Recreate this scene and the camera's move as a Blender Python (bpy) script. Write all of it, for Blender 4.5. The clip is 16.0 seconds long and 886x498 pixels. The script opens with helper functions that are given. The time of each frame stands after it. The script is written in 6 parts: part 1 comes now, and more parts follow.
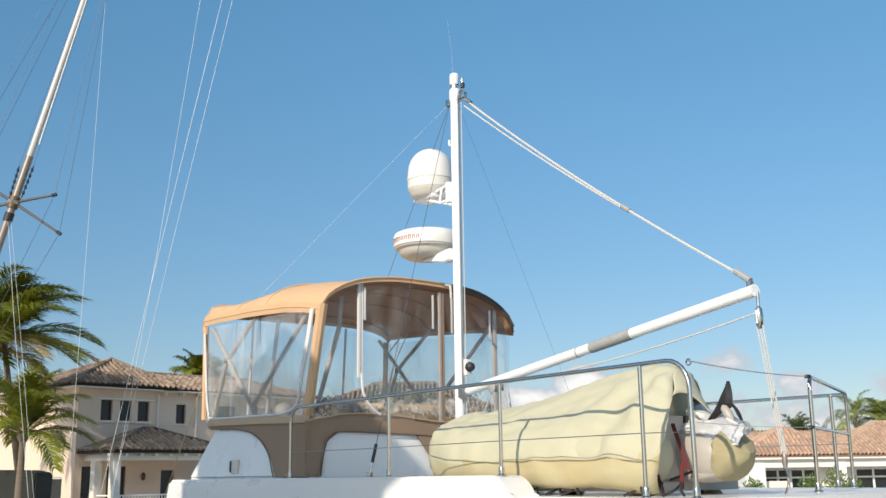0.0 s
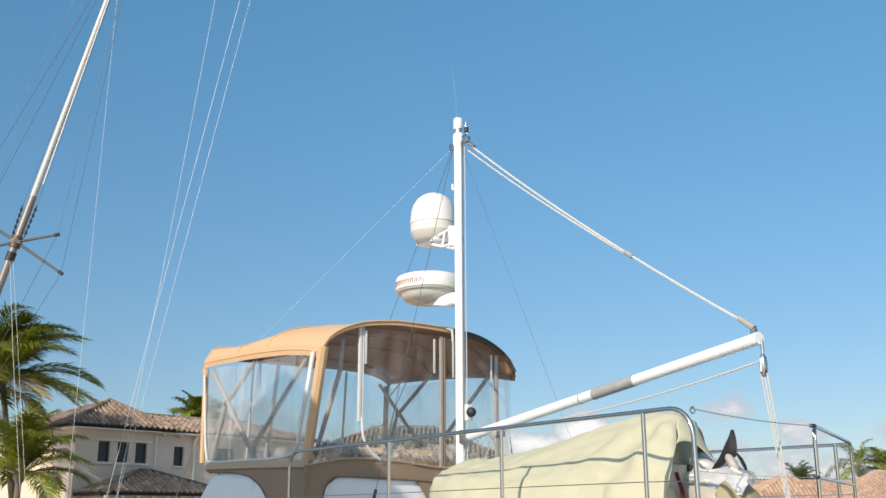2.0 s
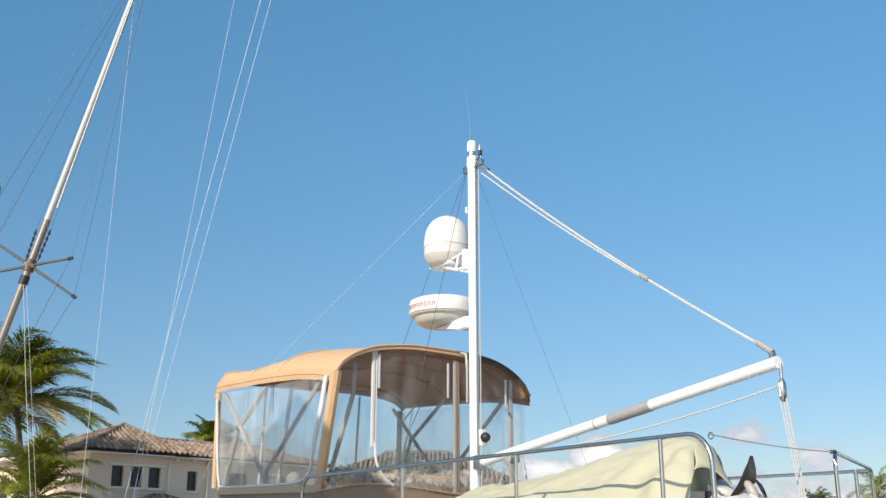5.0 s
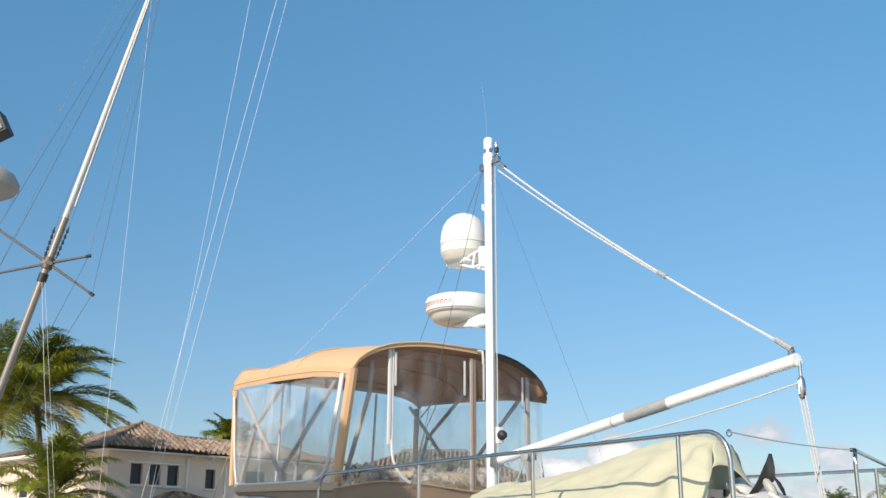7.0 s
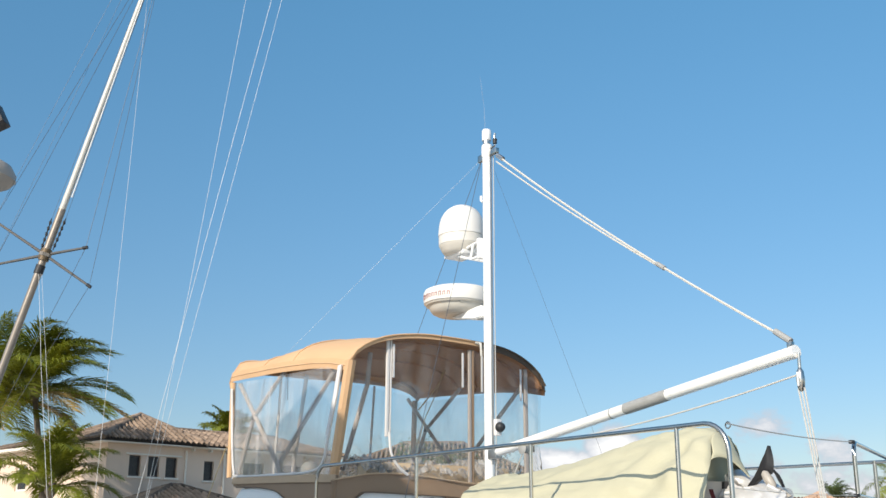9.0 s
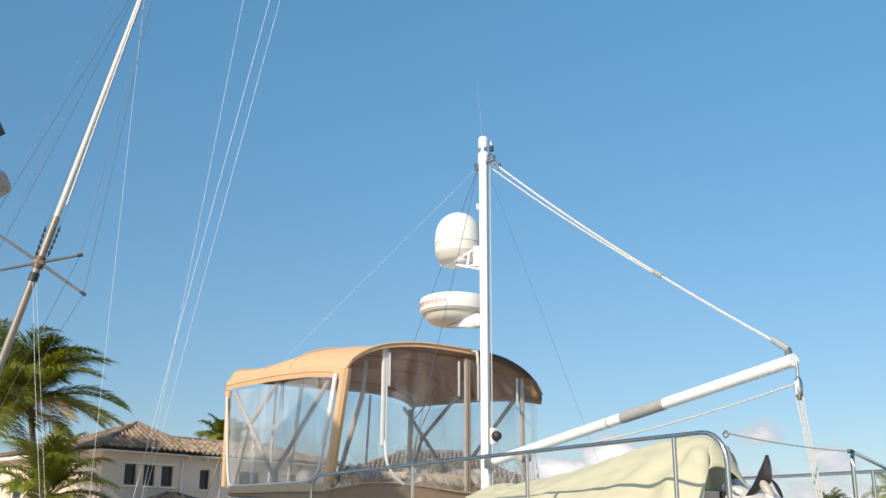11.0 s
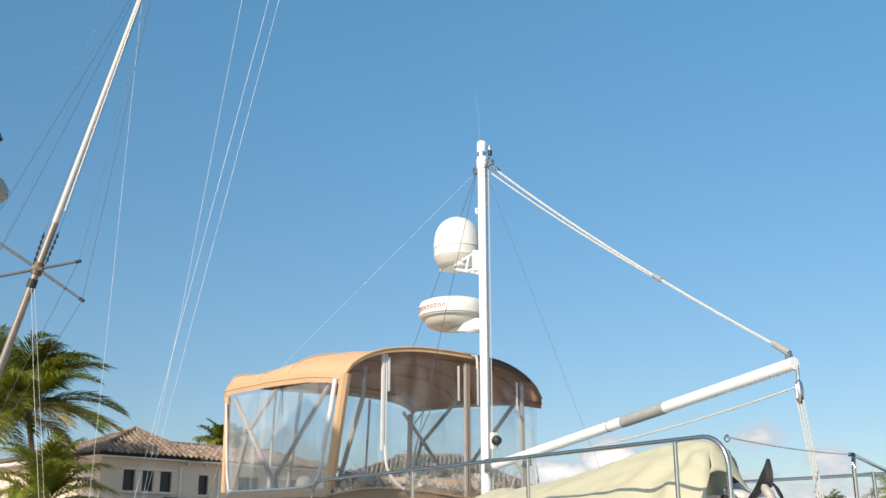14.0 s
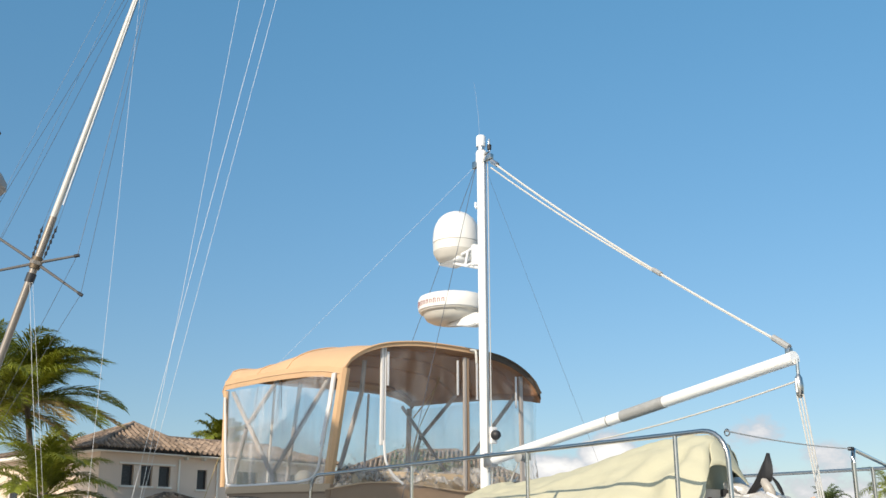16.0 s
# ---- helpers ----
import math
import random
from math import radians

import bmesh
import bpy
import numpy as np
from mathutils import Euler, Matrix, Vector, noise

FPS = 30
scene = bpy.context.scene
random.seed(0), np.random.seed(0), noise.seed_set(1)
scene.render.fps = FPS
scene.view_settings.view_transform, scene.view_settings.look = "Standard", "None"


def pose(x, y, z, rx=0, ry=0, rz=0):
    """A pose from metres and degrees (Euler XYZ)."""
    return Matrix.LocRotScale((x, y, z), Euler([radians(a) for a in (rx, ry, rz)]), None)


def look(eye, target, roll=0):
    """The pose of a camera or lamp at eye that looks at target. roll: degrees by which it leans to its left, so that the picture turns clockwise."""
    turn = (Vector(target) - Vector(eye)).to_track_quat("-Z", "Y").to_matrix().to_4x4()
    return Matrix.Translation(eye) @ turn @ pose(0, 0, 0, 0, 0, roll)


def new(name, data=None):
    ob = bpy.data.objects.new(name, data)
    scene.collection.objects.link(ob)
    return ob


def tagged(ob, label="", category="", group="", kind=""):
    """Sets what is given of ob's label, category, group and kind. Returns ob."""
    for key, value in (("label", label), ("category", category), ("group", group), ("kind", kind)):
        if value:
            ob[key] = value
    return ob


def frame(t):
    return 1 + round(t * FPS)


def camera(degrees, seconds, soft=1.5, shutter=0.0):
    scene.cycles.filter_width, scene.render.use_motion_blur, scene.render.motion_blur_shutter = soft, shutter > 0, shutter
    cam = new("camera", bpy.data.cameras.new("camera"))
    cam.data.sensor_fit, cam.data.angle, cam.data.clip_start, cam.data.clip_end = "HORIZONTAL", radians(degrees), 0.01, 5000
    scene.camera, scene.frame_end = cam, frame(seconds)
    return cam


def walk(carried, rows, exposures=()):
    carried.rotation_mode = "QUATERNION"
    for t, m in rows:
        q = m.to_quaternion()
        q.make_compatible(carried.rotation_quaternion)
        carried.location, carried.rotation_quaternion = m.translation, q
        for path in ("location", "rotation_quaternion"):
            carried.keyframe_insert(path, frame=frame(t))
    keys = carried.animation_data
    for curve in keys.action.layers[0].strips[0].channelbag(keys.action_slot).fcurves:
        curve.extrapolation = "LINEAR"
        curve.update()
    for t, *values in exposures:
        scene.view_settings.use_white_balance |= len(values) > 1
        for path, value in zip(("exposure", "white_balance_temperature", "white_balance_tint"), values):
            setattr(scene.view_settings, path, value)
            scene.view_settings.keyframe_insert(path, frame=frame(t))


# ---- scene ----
cam = camera(46.2, 16.0)

PATH = [
    (0, (0.002, 0.031, 2.811), (0.006, 1.985, 3.236), -0.8),
    (0.5, (0.008, 0.046, 2.812), (0.005, 2.002, 3.227), -0.4),
    (1, (-0.004, 0.042, 2.813), (-0.016, 1.988, 3.274), -0.1),
    (1.5, (-0.009, 0.035, 2.816), (-0.02, 1.971, 3.315), -0.1),
    (2, (-0.007, 0.05, 2.82), (-0.005, 1.984, 3.326), -0.2),
    (2.5, (-0.002, 0.071, 2.825), (0.003, 2.003, 3.343), -0.2),
    (3, (-0.002, 0.074, 2.827), (-0.003, 2.003, 3.355), -0.1),
    (3.5, (-0.008, 0.076, 2.824), (-0.01, 2.003, 3.362), -0.1),
    (4, (-0.007, 0.091, 2.828), (-0.016, 2.015, 3.372), -0.0),
    (6.5, (-0.001, 0.118, 2.826), (-0.05, 2.039, 3.38), 0.0),
    (7, (0.002, 0.131, 2.82), (-0.056, 2.053, 3.369), 0.2),
    (7.5, (0.005, 0.145, 2.828), (-0.056, 2.067, 3.379), 0.2),
    (8, (0.006, 0.152, 2.828), (-0.054, 2.075, 3.373), 0.1),
    (8.5, (0.007, 0.162, 2.827), (-0.05, 2.087, 3.367), 0.1),
    (9, (0.004, 0.159, 2.822), (-0.051, 2.086, 3.357), 0.2),
    (11.5, (0.01, 0.204, 2.829), (-0.036, 2.125, 3.381), 0.2),
    (12, (0.008, 0.196, 2.828), (-0.035, 2.119, 3.376), 0.2),
    (12.5, (0.005, 0.204, 2.83), (-0.041, 2.127, 3.378), 0.2),
    (13, (0.003, 0.204, 2.833), (-0.046, 2.125, 3.389), 0.3),
    (13.5, (0.002, 0.204, 2.835), (-0.046, 2.124, 3.393), 0.1),
    (14, (-0.001, 0.204, 2.838), (-0.046, 2.124, 3.395), -0.1),
    (14.5, (-0.005, 0.209, 2.831), (-0.048, 2.128, 3.392), -0.1),
    (15, (-0.007, 0.218, 2.833), (-0.046, 2.138, 3.391), -0.0),
    (15.5, (-0.009, 0.221, 2.832), (-0.048, 2.142, 3.388), -0.2),
    (16, (-0.008, 0.218, 2.835), (-0.05, 2.141, 3.383), -0.1),
]
walk(cam, [(t, look(eye, target, roll)) for t, eye, target, roll in PATH], [(0, 0.09, 6600, 10), (3.5, 0.09, 6500, 10), (6.5, 0.18, 6500, 10), (9, 0.18, 6520, 10), (11.5, 0.17, 6720, 10), (16, 0.17, 6720, 10)])

# ---- world, sun ----
SUN_AZ = Vector((-0.52, -0.854, 0)).normalized()
SUN_EL = radians(28)
world = bpy.data.worlds.new("sky")
scene.world = world
world.use_nodes = True
wn = world.node_tree
for n in list(wn.nodes):
    wn.nodes.remove(n)


def wnode(kind, **kw):
    n = wn.nodes.new(kind)
    for k, v in kw.items():
        if k in n.inputs:
            n.inputs[k].default_value = v
    return n


sky = wn.nodes.new("ShaderNodeTexSky")
sky.sky_type = "NISHITA"
sky.sun_disc = False
sky.sun_elevation = SUN_EL
sky.sun_rotation = math.atan2(SUN_AZ.x, SUN_AZ.y)
sky.air_density, sky.dust_density, sky.ozone_density = 1.0, 0.0, 1.6
tc = wn.nodes.new("ShaderNodeTexCoord")
out = wn.nodes.new("ShaderNodeOutputWorld")
bg = wn.nodes.new("ShaderNodeBackground")
bg.inputs["Strength"].default_value = 0.143
wn.links.new(bg.outputs[0], out.inputs[0])


def wmath(op, a, b=None, c=None):
    n = wn.nodes.new("ShaderNodeMath")
    n.operation = op
    for i, v in enumerate((a, b, c)):
        if v is None:
            continue
        if isinstance(v, (int, float)):
            n.inputs[i].default_value = v
        else:
            wn.links.new(v, n.inputs[i])
    return n.outputs[0]


# low fair-weather clouds over the horizon: billows of noise in a band of heights
sep = wn.nodes.new("ShaderNodeSeparateXYZ")
wn.links.new(tc.outputs["Generated"], sep.inputs[0])
azim = wmath("ARCTAN2", sep.outputs[0], sep.outputs[1])
elev = wmath("ARCSINE", sep.outputs[2])
comb = wn.nodes.new("ShaderNodeCombineXYZ")
wn.links.new(azim, comb.inputs[0])
wn.links.new(wmath("MULTIPLY", elev, 1.5), comb.inputs[1])
cn = wn.nodes.new("ShaderNodeTexNoise")
cn.inputs["Scale"].default_value, cn.inputs["Detail"].default_value, cn.inputs["Roughness"].default_value = 26.0, 8.0, 0.6
wn.links.new(comb.outputs[0], cn.inputs["Vector"])
cloud = None
for az_deg, el_deg, wide, high, gain in ((5.0, 3.9, 2.0, 0.8, 1.25), (7.6, 4.6, 1.6, 0.95, 1.4), (15.2, 5.55, 1.7, 0.85, 0.86), (18.8, 4.0, 2.2, 0.9, 0.78), (18.5, 2.6, 7.0, 1.5, 0.7), (24.2, 3.8, 2.8, 1.2, 0.74),
                                         (-34, 5.0, 6.0, 1.4, 0.9), (52, 5.0, 7.0, 1.6, 0.9), (110, 6.0, 9.0, 2.0, 0.9), (-120, 6.0, 9.0, 2.0, 0.9)):
    dx = wmath("DIVIDE", wmath("SUBTRACT", azim, radians(az_deg)), radians(wide))
    dy = wmath("DIVIDE", wmath("SUBTRACT", elev, radians(el_deg)), radians(high))
    r2 = wmath("ADD", wmath("MULTIPLY", dx, dx), wmath("MULTIPLY", dy, dy))
    blob = wmath("MULTIPLY", wmath("EXPONENT", wmath("MULTIPLY", r2, -0.7)), gain)
    cloud = blob if cloud is None else wmath("MAXIMUM", cloud, blob)
dens = wmath("ADD", wmath("MULTIPLY", cloud, 1.0), wmath("MULTIPLY", wmath("SUBTRACT", cn.outputs[0], 0.5), 1.6))
mr = wn.nodes.new("ShaderNodeMapRange")
mr.interpolation_type = "SMOOTHSTEP"
mr.inputs["From Min"].default_value, mr.inputs["From Max"].default_value = 0.34, 0.85
mr.inputs["To Max"].default_value = 0.95
wn.links.new(dens, mr.inputs[0])
cshade = wn.nodes.new("ShaderNodeMix")
cshade.data_type = "RGBA"
cshade.inputs[6].default_value = (3.75, 3.95, 4.4, 1)
cshade.inputs[7].default_value = (6.6, 6.55, 6.5, 1)
cr = wn.nodes.new("ShaderNodeMapRange")
cr.inputs["From Min"].default_value, cr.inputs["From Max"].default_value = 0.65, 1.2
wn.links.new(dens, cr.inputs[0])
wn.links.new(cr.outputs[0], cshade.inputs[0])
tint = wn.nodes.new("ShaderNodeMix")
tint.data_type, tint.blend_type = "RGBA", "MULTIPLY"
tint.inputs[0].default_value = 1.0
lowering = wn.nodes.new("ShaderNodeMapRange")
lowering.inputs["From Min"].default_value, lowering.inputs["From Max"].default_value = 0.0, radians(29)
wn.links.new(elev, lowering.inputs[0])
haze = wn.nodes.new("ShaderNodeMix")
haze.data_type = "RGBA"
haze.inputs[6].default_value = (0.435, 0.425, 0.50, 1)
haze.inputs[7].default_value = (0.60, 1.0, 1.055, 1)
wn.links.new(lowering.outputs[0], haze.inputs[0])
wn.links.new(haze.outputs[2], tint.inputs[7])
wn.links.new(sky.outputs[0], tint.inputs[6])
mixc = wn.nodes.new("ShaderNodeMix")
mixc.data_type = "RGBA"
wn.links.new(mr.outputs[0], mixc.inputs[0])
wn.links.new(tint.outputs[2], mixc.inputs[6])
wn.links.new(cshade.outputs[2], mixc.inputs[7])
# bright hazy air round the sun, behind the viewer
aim = wn.nodes.new("ShaderNodeVectorMath")
aim.operation = "DOT_PRODUCT"
aim.inputs[1].default_value = SUN_AZ * math.cos(SUN_EL) + Vector((0, 0, math.sin(SUN_EL)))
wn.links.new(tc.outputs["Generated"], aim.inputs[0])
near_sun = wmath("POWER", wmath("MAXIMUM", aim.outputs["Value"], 0.0), 2.0)
aureole = wn.nodes.new("ShaderNodeMix")
aureole.data_type, aureole.blend_type = "RGBA", "ADD"
aureole.inputs[7].default_value = (4.6, 4.0, 3.2, 1)
wn.links.new(near_sun, aureole.inputs[0])
wn.links.new(mixc.outputs[2], aureole.inputs[6])
wn.links.new(aureole.outputs[2], bg.inputs[0])

sun = new("sun", bpy.data.lights.new("sun", "SUN"))
sun.data.energy, sun.data.angle, sun.data.color = 3.85, radians(0.53), (1.0, 0.89, 0.74)
sun.matrix_world = look(SUN_AZ * 50 * math.cos(SUN_EL) + Vector((0, 0, 50 * math.sin(SUN_EL))), (0, 0, 0))


# ---- materials ----
def material(name, color, rough=0.5, metal=0.0, var=0.12, scale=6.0, bump=0.0, bump_scale=60.0, fine=40.0, island=0.0, each=0.0, stain=None, coat=0.0, stretch=(1, 1, 1)):
    """Colour with broad and fine variation, optional stains, relief and differences from piece to piece."""
    m = bpy.data.materials.new(name)
    m.use_nodes = True
    t = m.node_tree
    b = t.nodes["Principled BSDF"]
    b.inputs["Roughness"].default_value = rough
    b.inputs["Metallic"].default_value = metal
    b.inputs["Coat Weight"].default_value = coat
    co = t.nodes.new("ShaderNodeTexCoord")
    mp = t.nodes.new("ShaderNodeMapping")
    mp.inputs["Scale"].default_value = stretch
    t.links.new(co.outputs["Object"], mp.inputs[0])
    big = t.nodes.new("ShaderNodeTexNoise")
    big.inputs["Scale"].default_value, big.inputs["Detail"].default_value = scale, 4
    small = t.nodes.new("ShaderNodeTexNoise")
    small.inputs["Scale"].default_value, small.inputs["Detail"].default_value = fine, 5
    for n in (big, small):
        t.links.new(mp.outputs[0], n.inputs["Vector"])

    def mth(op, a, c):
        n = t.nodes.new("ShaderNodeMath")
        n.operation = op
        for i, v in enumerate((a, c)):
            if isinstance(v, (int, float)):
                n.inputs[i].default_value = v
            else:
                t.links.new(v, n.inputs[i])
        return n.outputs[0]

    total = mth("ADD", mth("MULTIPLY", mth("SUBTRACT", big.outputs[0], 0.5), 2.4 * var), mth("MULTIPLY", mth("SUBTRACT", small.outputs[0], 0.5), 1.4 * var))
    if island:
        g = t.nodes.new("ShaderNodeNewGeometry")
        total = mth("ADD", total, mth("MULTIPLY", mth("SUBTRACT", g.outputs["Random Per Island"], 0.5), 2 * island))
    if each:
        g = t.nodes.new("ShaderNodeObjectInfo")
        total = mth("ADD", total, mth("MULTIPLY", mth("SUBTRACT", g.outputs["Random"], 0.5), 2 * each))
    vm = t.nodes.new("ShaderNodeVectorMath")
    vm.operation = "SCALE"
    vm.inputs[0].default_value = color
    t.links.new(mth("ADD", total, 1.0), vm.inputs["Scale"])
    last = vm.outputs[0]
    if stain:
        sn = t.nodes.new("ShaderNodeTexNoise")
        sn.inputs["Scale"].default_value, sn.inputs["Detail"].default_value = stain[1], 6
        t.links.new(mp.outputs[0], sn.inputs["Vector"])
        rp = t.nodes.new("ShaderNodeMapRange")
        rp.inputs["From Min"].default_value, rp.inputs["From Max"].default_value = stain[2], stain[2] + 0.2
        rp.inputs["To Max"].default_value = stain[3]
        t.links.new(sn.outputs[0], rp.inputs[0])
        mx = t.nodes.new("ShaderNodeMix")
        mx.data_type = "RGBA"
        mx.inputs[7].default_value = (*stain[0], 1)
        t.links.new(rp.outputs[0], mx.inputs[0])
        t.links.new(last, mx.inputs[6])
        last = mx.outputs[2]
    t.links.new(last, b.inputs["Base Color"])
    if rough > 0.15:
        t.links.new(mth("ADD", rough, mth("MULTIPLY", mth("SUBTRACT", small.outputs[0], 0.5), 0.25)), b.inputs["Roughness"])
    if bump:
        bn = t.nodes.new("ShaderNodeTexNoise")
        bn.inputs["Scale"].default_value, bn.inputs["Detail"].default_value = bump_scale, 4
        t.links.new(mp.outputs[0], bn.inputs["Vector"])
        bp = t.nodes.new("ShaderNodeBump")
        bp.inputs["Strength"].default_value, bp.inputs["Distance"].default_value = bump, 0.02
        t.links.new(bn.outputs[0], bp.inputs["Height"])
        t.links.new(bp.outputs[0], b.inputs["Normal"])
    return m


def clear_vinyl(name, least=0.04, most=0.22, cloud=0.1, gloss=1.14):
    """Clear plastic sheet: mostly see-through, wrinkled gloss, a milky film that also paints in hazy reflections."""
    m = bpy.data.materials.new(name)
    m.use_nodes = True
    t = m.node_tree
    for n in list(t.nodes):
        t.nodes.remove(n)
    o = t.nodes.new("ShaderNodeOutputMaterial")
    tr = t.nodes.new("ShaderNodeBsdfTransparent")
    tr.inputs[0].default_value = (0.95, 0.95, 0.94, 1)
    df = t.nodes.new("ShaderNodeBsdfDiffuse")
    df.inputs[0].default_value = (0.75, 0.75, 0.76, 1)
    gl = t.nodes.new("ShaderNodeBsdfGlossy")
    gl.inputs["Roughness"].default_value = 0.08
    co = t.nodes.new("ShaderNodeTexCoord")
    nz = t.nodes.new("ShaderNodeTexNoise")
    nz.inputs["Scale"].default_value, nz.inputs["Detail"].default_value = 3.5, 3
    t.links.new(co.outputs["Object"], nz.inputs["Vector"])
    bp = t.nodes.new("ShaderNodeBump")
    bp.inputs["Strength"].default_value, bp.inputs["Distance"].default_value = 0.25, 0.05
    t.links.new(nz.outputs[0], bp.inputs["Height"])
    t.links.new(bp.outputs[0], gl.inputs["Normal"])
    film = t.nodes.new("ShaderNodeTexNoise")
    film.inputs["Scale"].default_value, film.inputs["Detail"].default_value = 3.0, 6
    mp = t.nodes.new("ShaderNodeMapping")
    mp.inputs["Scale"].default_value = (3.2, 3.2, 0.55)
    t.links.new(co.outputs["Object"], mp.inputs[0])
    t.links.new(mp.outputs[0], film.inputs["Vector"])
    rp = t.nodes.new("ShaderNodeMapRange")
    rp.inputs["From Min"].default_value, rp.inputs["From Max"].default_value = 0.35, 0.75
    rp.inputs["To Min"].default_value, rp.inputs["To Max"].default_value = least, most
    t.links.new(film.outputs[0], rp.inputs[0])
    m1 = t.nodes.new("ShaderNodeMixShader")
    t.links.new(rp.outputs[0], m1.inputs[0])
    blur = t.nodes.new("ShaderNodeBsdfRefraction")
    blur.inputs["IOR"].default_value, blur.inputs["Roughness"].default_value = 1.12, 0.18
    m0 = t.nodes.new("ShaderNodeMixShader")
    m0.inputs[0].default_value = cloud
    t.links.new(tr.outputs[0], m0.inputs[1])
    t.links.new(blur.outputs[0], m0.inputs[2])
    t.links.new(m0.outputs[0], m1.inputs[1])
    t.links.new(df.outputs[0], m1.inputs[2])
    fr = t.nodes.new("ShaderNodeFresnel")
    fr.inputs[0].default_value = gloss
    t.links.new(bp.outputs[0], fr.inputs["Normal"])
    m2 = t.nodes.new("ShaderNodeMixShader")
    t.links.new(fr.outputs[0], m2.inputs[0])
    t.links.new(m1.outputs[0], m2.inputs[1])
    t.links.new(gl.outputs[0], m2.inputs[2])
    t.links.new(m2.outputs[0], o.inputs[0])
    return m


GELCOAT = material("gelcoat", (0.82, 0.81, 0.79), 0.3, var=0.012, scale=0.8, fine=3, coat=0.2)
WHITE_PAINT = material("white_spar_paint", (0.90, 0.90, 0.885), 0.3, var=0.03, scale=3, coat=0.2)
DOME = material("white_dome_plastic", (0.82, 0.80, 0.76), 0.42, var=0.025, scale=4)
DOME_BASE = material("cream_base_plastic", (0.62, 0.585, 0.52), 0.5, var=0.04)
# the radar's shaded underside is put into this taupe colour
RADAR_SHADED = material("shaded_taupe_plastic", (0.42, 0.37, 0.32), 0.5, var=0.08, scale=5)
DOME_RIM = material("cream_rim_plastic", (0.74, 0.71, 0.65), 0.45, var=0.03)
STEEL = material("polished_stainless", (0.60, 0.57, 0.53), 0.2, metal=1.0, var=0.06, scale=8)
ALU = material("brushed_aluminium", (0.62, 0.61, 0.6), 0.38, metal=1.0, var=0.06)
RIGGER = material("anodised_champagne_pole", (0.60, 0.57, 0.51), 0.35, var=0.06, scale=6)
RIGGER_BUTT = material("dull_bronze_pole", (0.30, 0.26, 0.22), 0.4, metal=0.4, var=0.1, scale=6)
BRONZE = material("bronze_casting", (0.15, 0.105, 0.06), 0.5, metal=0.3, var=0.15)
GREYWRAP = material("grey_tape", (0.36, 0.36, 0.35), 0.65, var=0.15, scale=20)
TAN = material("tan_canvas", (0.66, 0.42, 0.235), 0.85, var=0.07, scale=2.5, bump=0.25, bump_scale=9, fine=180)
TAN_EDGE = material("tan_binding", (0.66, 0.43, 0.25), 0.8, var=0.06, scale=5, fine=150)
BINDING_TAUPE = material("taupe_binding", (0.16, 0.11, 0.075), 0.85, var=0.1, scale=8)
# the taupe cloth as it looks where light catches its top edge
TAN_LIT = material("lit_tan_canvas", (0.50, 0.36, 0.235), 0.85, var=0.07, scale=6, fine=150)
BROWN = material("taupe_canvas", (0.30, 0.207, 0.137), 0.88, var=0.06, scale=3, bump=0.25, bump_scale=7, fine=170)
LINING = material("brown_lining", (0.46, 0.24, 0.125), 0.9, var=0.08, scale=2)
COVER_LOWER = material("yellower_lower_canvas", (0.51, 0.455, 0.28), 0.9, var=0.08, scale=2.5, bump=0.35, bump_scale=7, fine=160, stain=((0.50, 0.39, 0.19), 1.8, 0.48, 0.6))
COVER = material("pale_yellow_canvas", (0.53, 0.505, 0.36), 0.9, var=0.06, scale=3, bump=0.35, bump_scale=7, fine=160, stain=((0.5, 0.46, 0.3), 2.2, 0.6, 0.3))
SPREADER = material("dull_grey_spreader", (0.13, 0.125, 0.12), 0.55, metal=0.2, var=0.15, scale=20)
SEAM = material("dark_seam", (0.24, 0.22, 0.15), 0.9, var=0.1)
ROPE = material("cream_rope", (0.62, 0.60, 0.55), 0.85, var=0.12, scale=60, bump=0.4, bump_scale=200)
ROPE_GREY = material("grey_rope", (0.52, 0.52, 0.5), 0.85, var=0.12, scale=60)
ROPE_YEL = material("tan_rope", (0.5, 0.36, 0.16), 0.85, var=0.12, scale=60)
WIRE = material("rigging_wire", (0.10, 0.11, 0.13), 0.5, metal=0.2, var=0.1)
MONO = material("white_line", (0.8, 0.8, 0.78), 0.5, var=0.03)
RUBBER = material("black_rubber", (0.03, 0.03, 0.032), 0.5, var=0.2, scale=20)
PROPBLACK = material("black_propeller_paint", (0.022, 0.022, 0.025), 0.35, var=0.2, scale=12)
FOIL = material("silver_sheet", (0.66, 0.66, 0.66), 0.42, metal=0.35, var=0.12, scale=7, bump=0.25, bump_scale=9)
MOTOR_WHITE = material("motor_white_paint", (0.43, 0.395, 0.35), 0.4, var=0.05, scale=5)
REDSTRAP = material("red_webbing", (0.13, 0.018, 0.022), 0.8, var=0.15, scale=40)
REDINK = material("maroon_lettering", (0.34, 0.17, 0.16), 0.6, var=0.05)
VINYL = clear_vinyl("clear_vinyl", 0.03, 0.15)
# stronger film: clouded sheet plus the painted haze of reflections
VINYL_SIDE = clear_vinyl("clouded_clear_vinyl", 0.07, 0.34, 0.3)
SLEEVE = material("grey_strut_sleeve", (0.40, 0.36, 0.33), 0.7, var=0.1, scale=12)
# film raised so the crumples carry pale painted glints
SHEETING = clear_vinyl("crumpled_clear_plastic", 0.14, 0.58, 0.1, 1.5)
PIER = material("pale_dock_concrete", (0.66, 0.61, 0.53), 0.9, var=0.1, scale=0.7, bump=0.3)
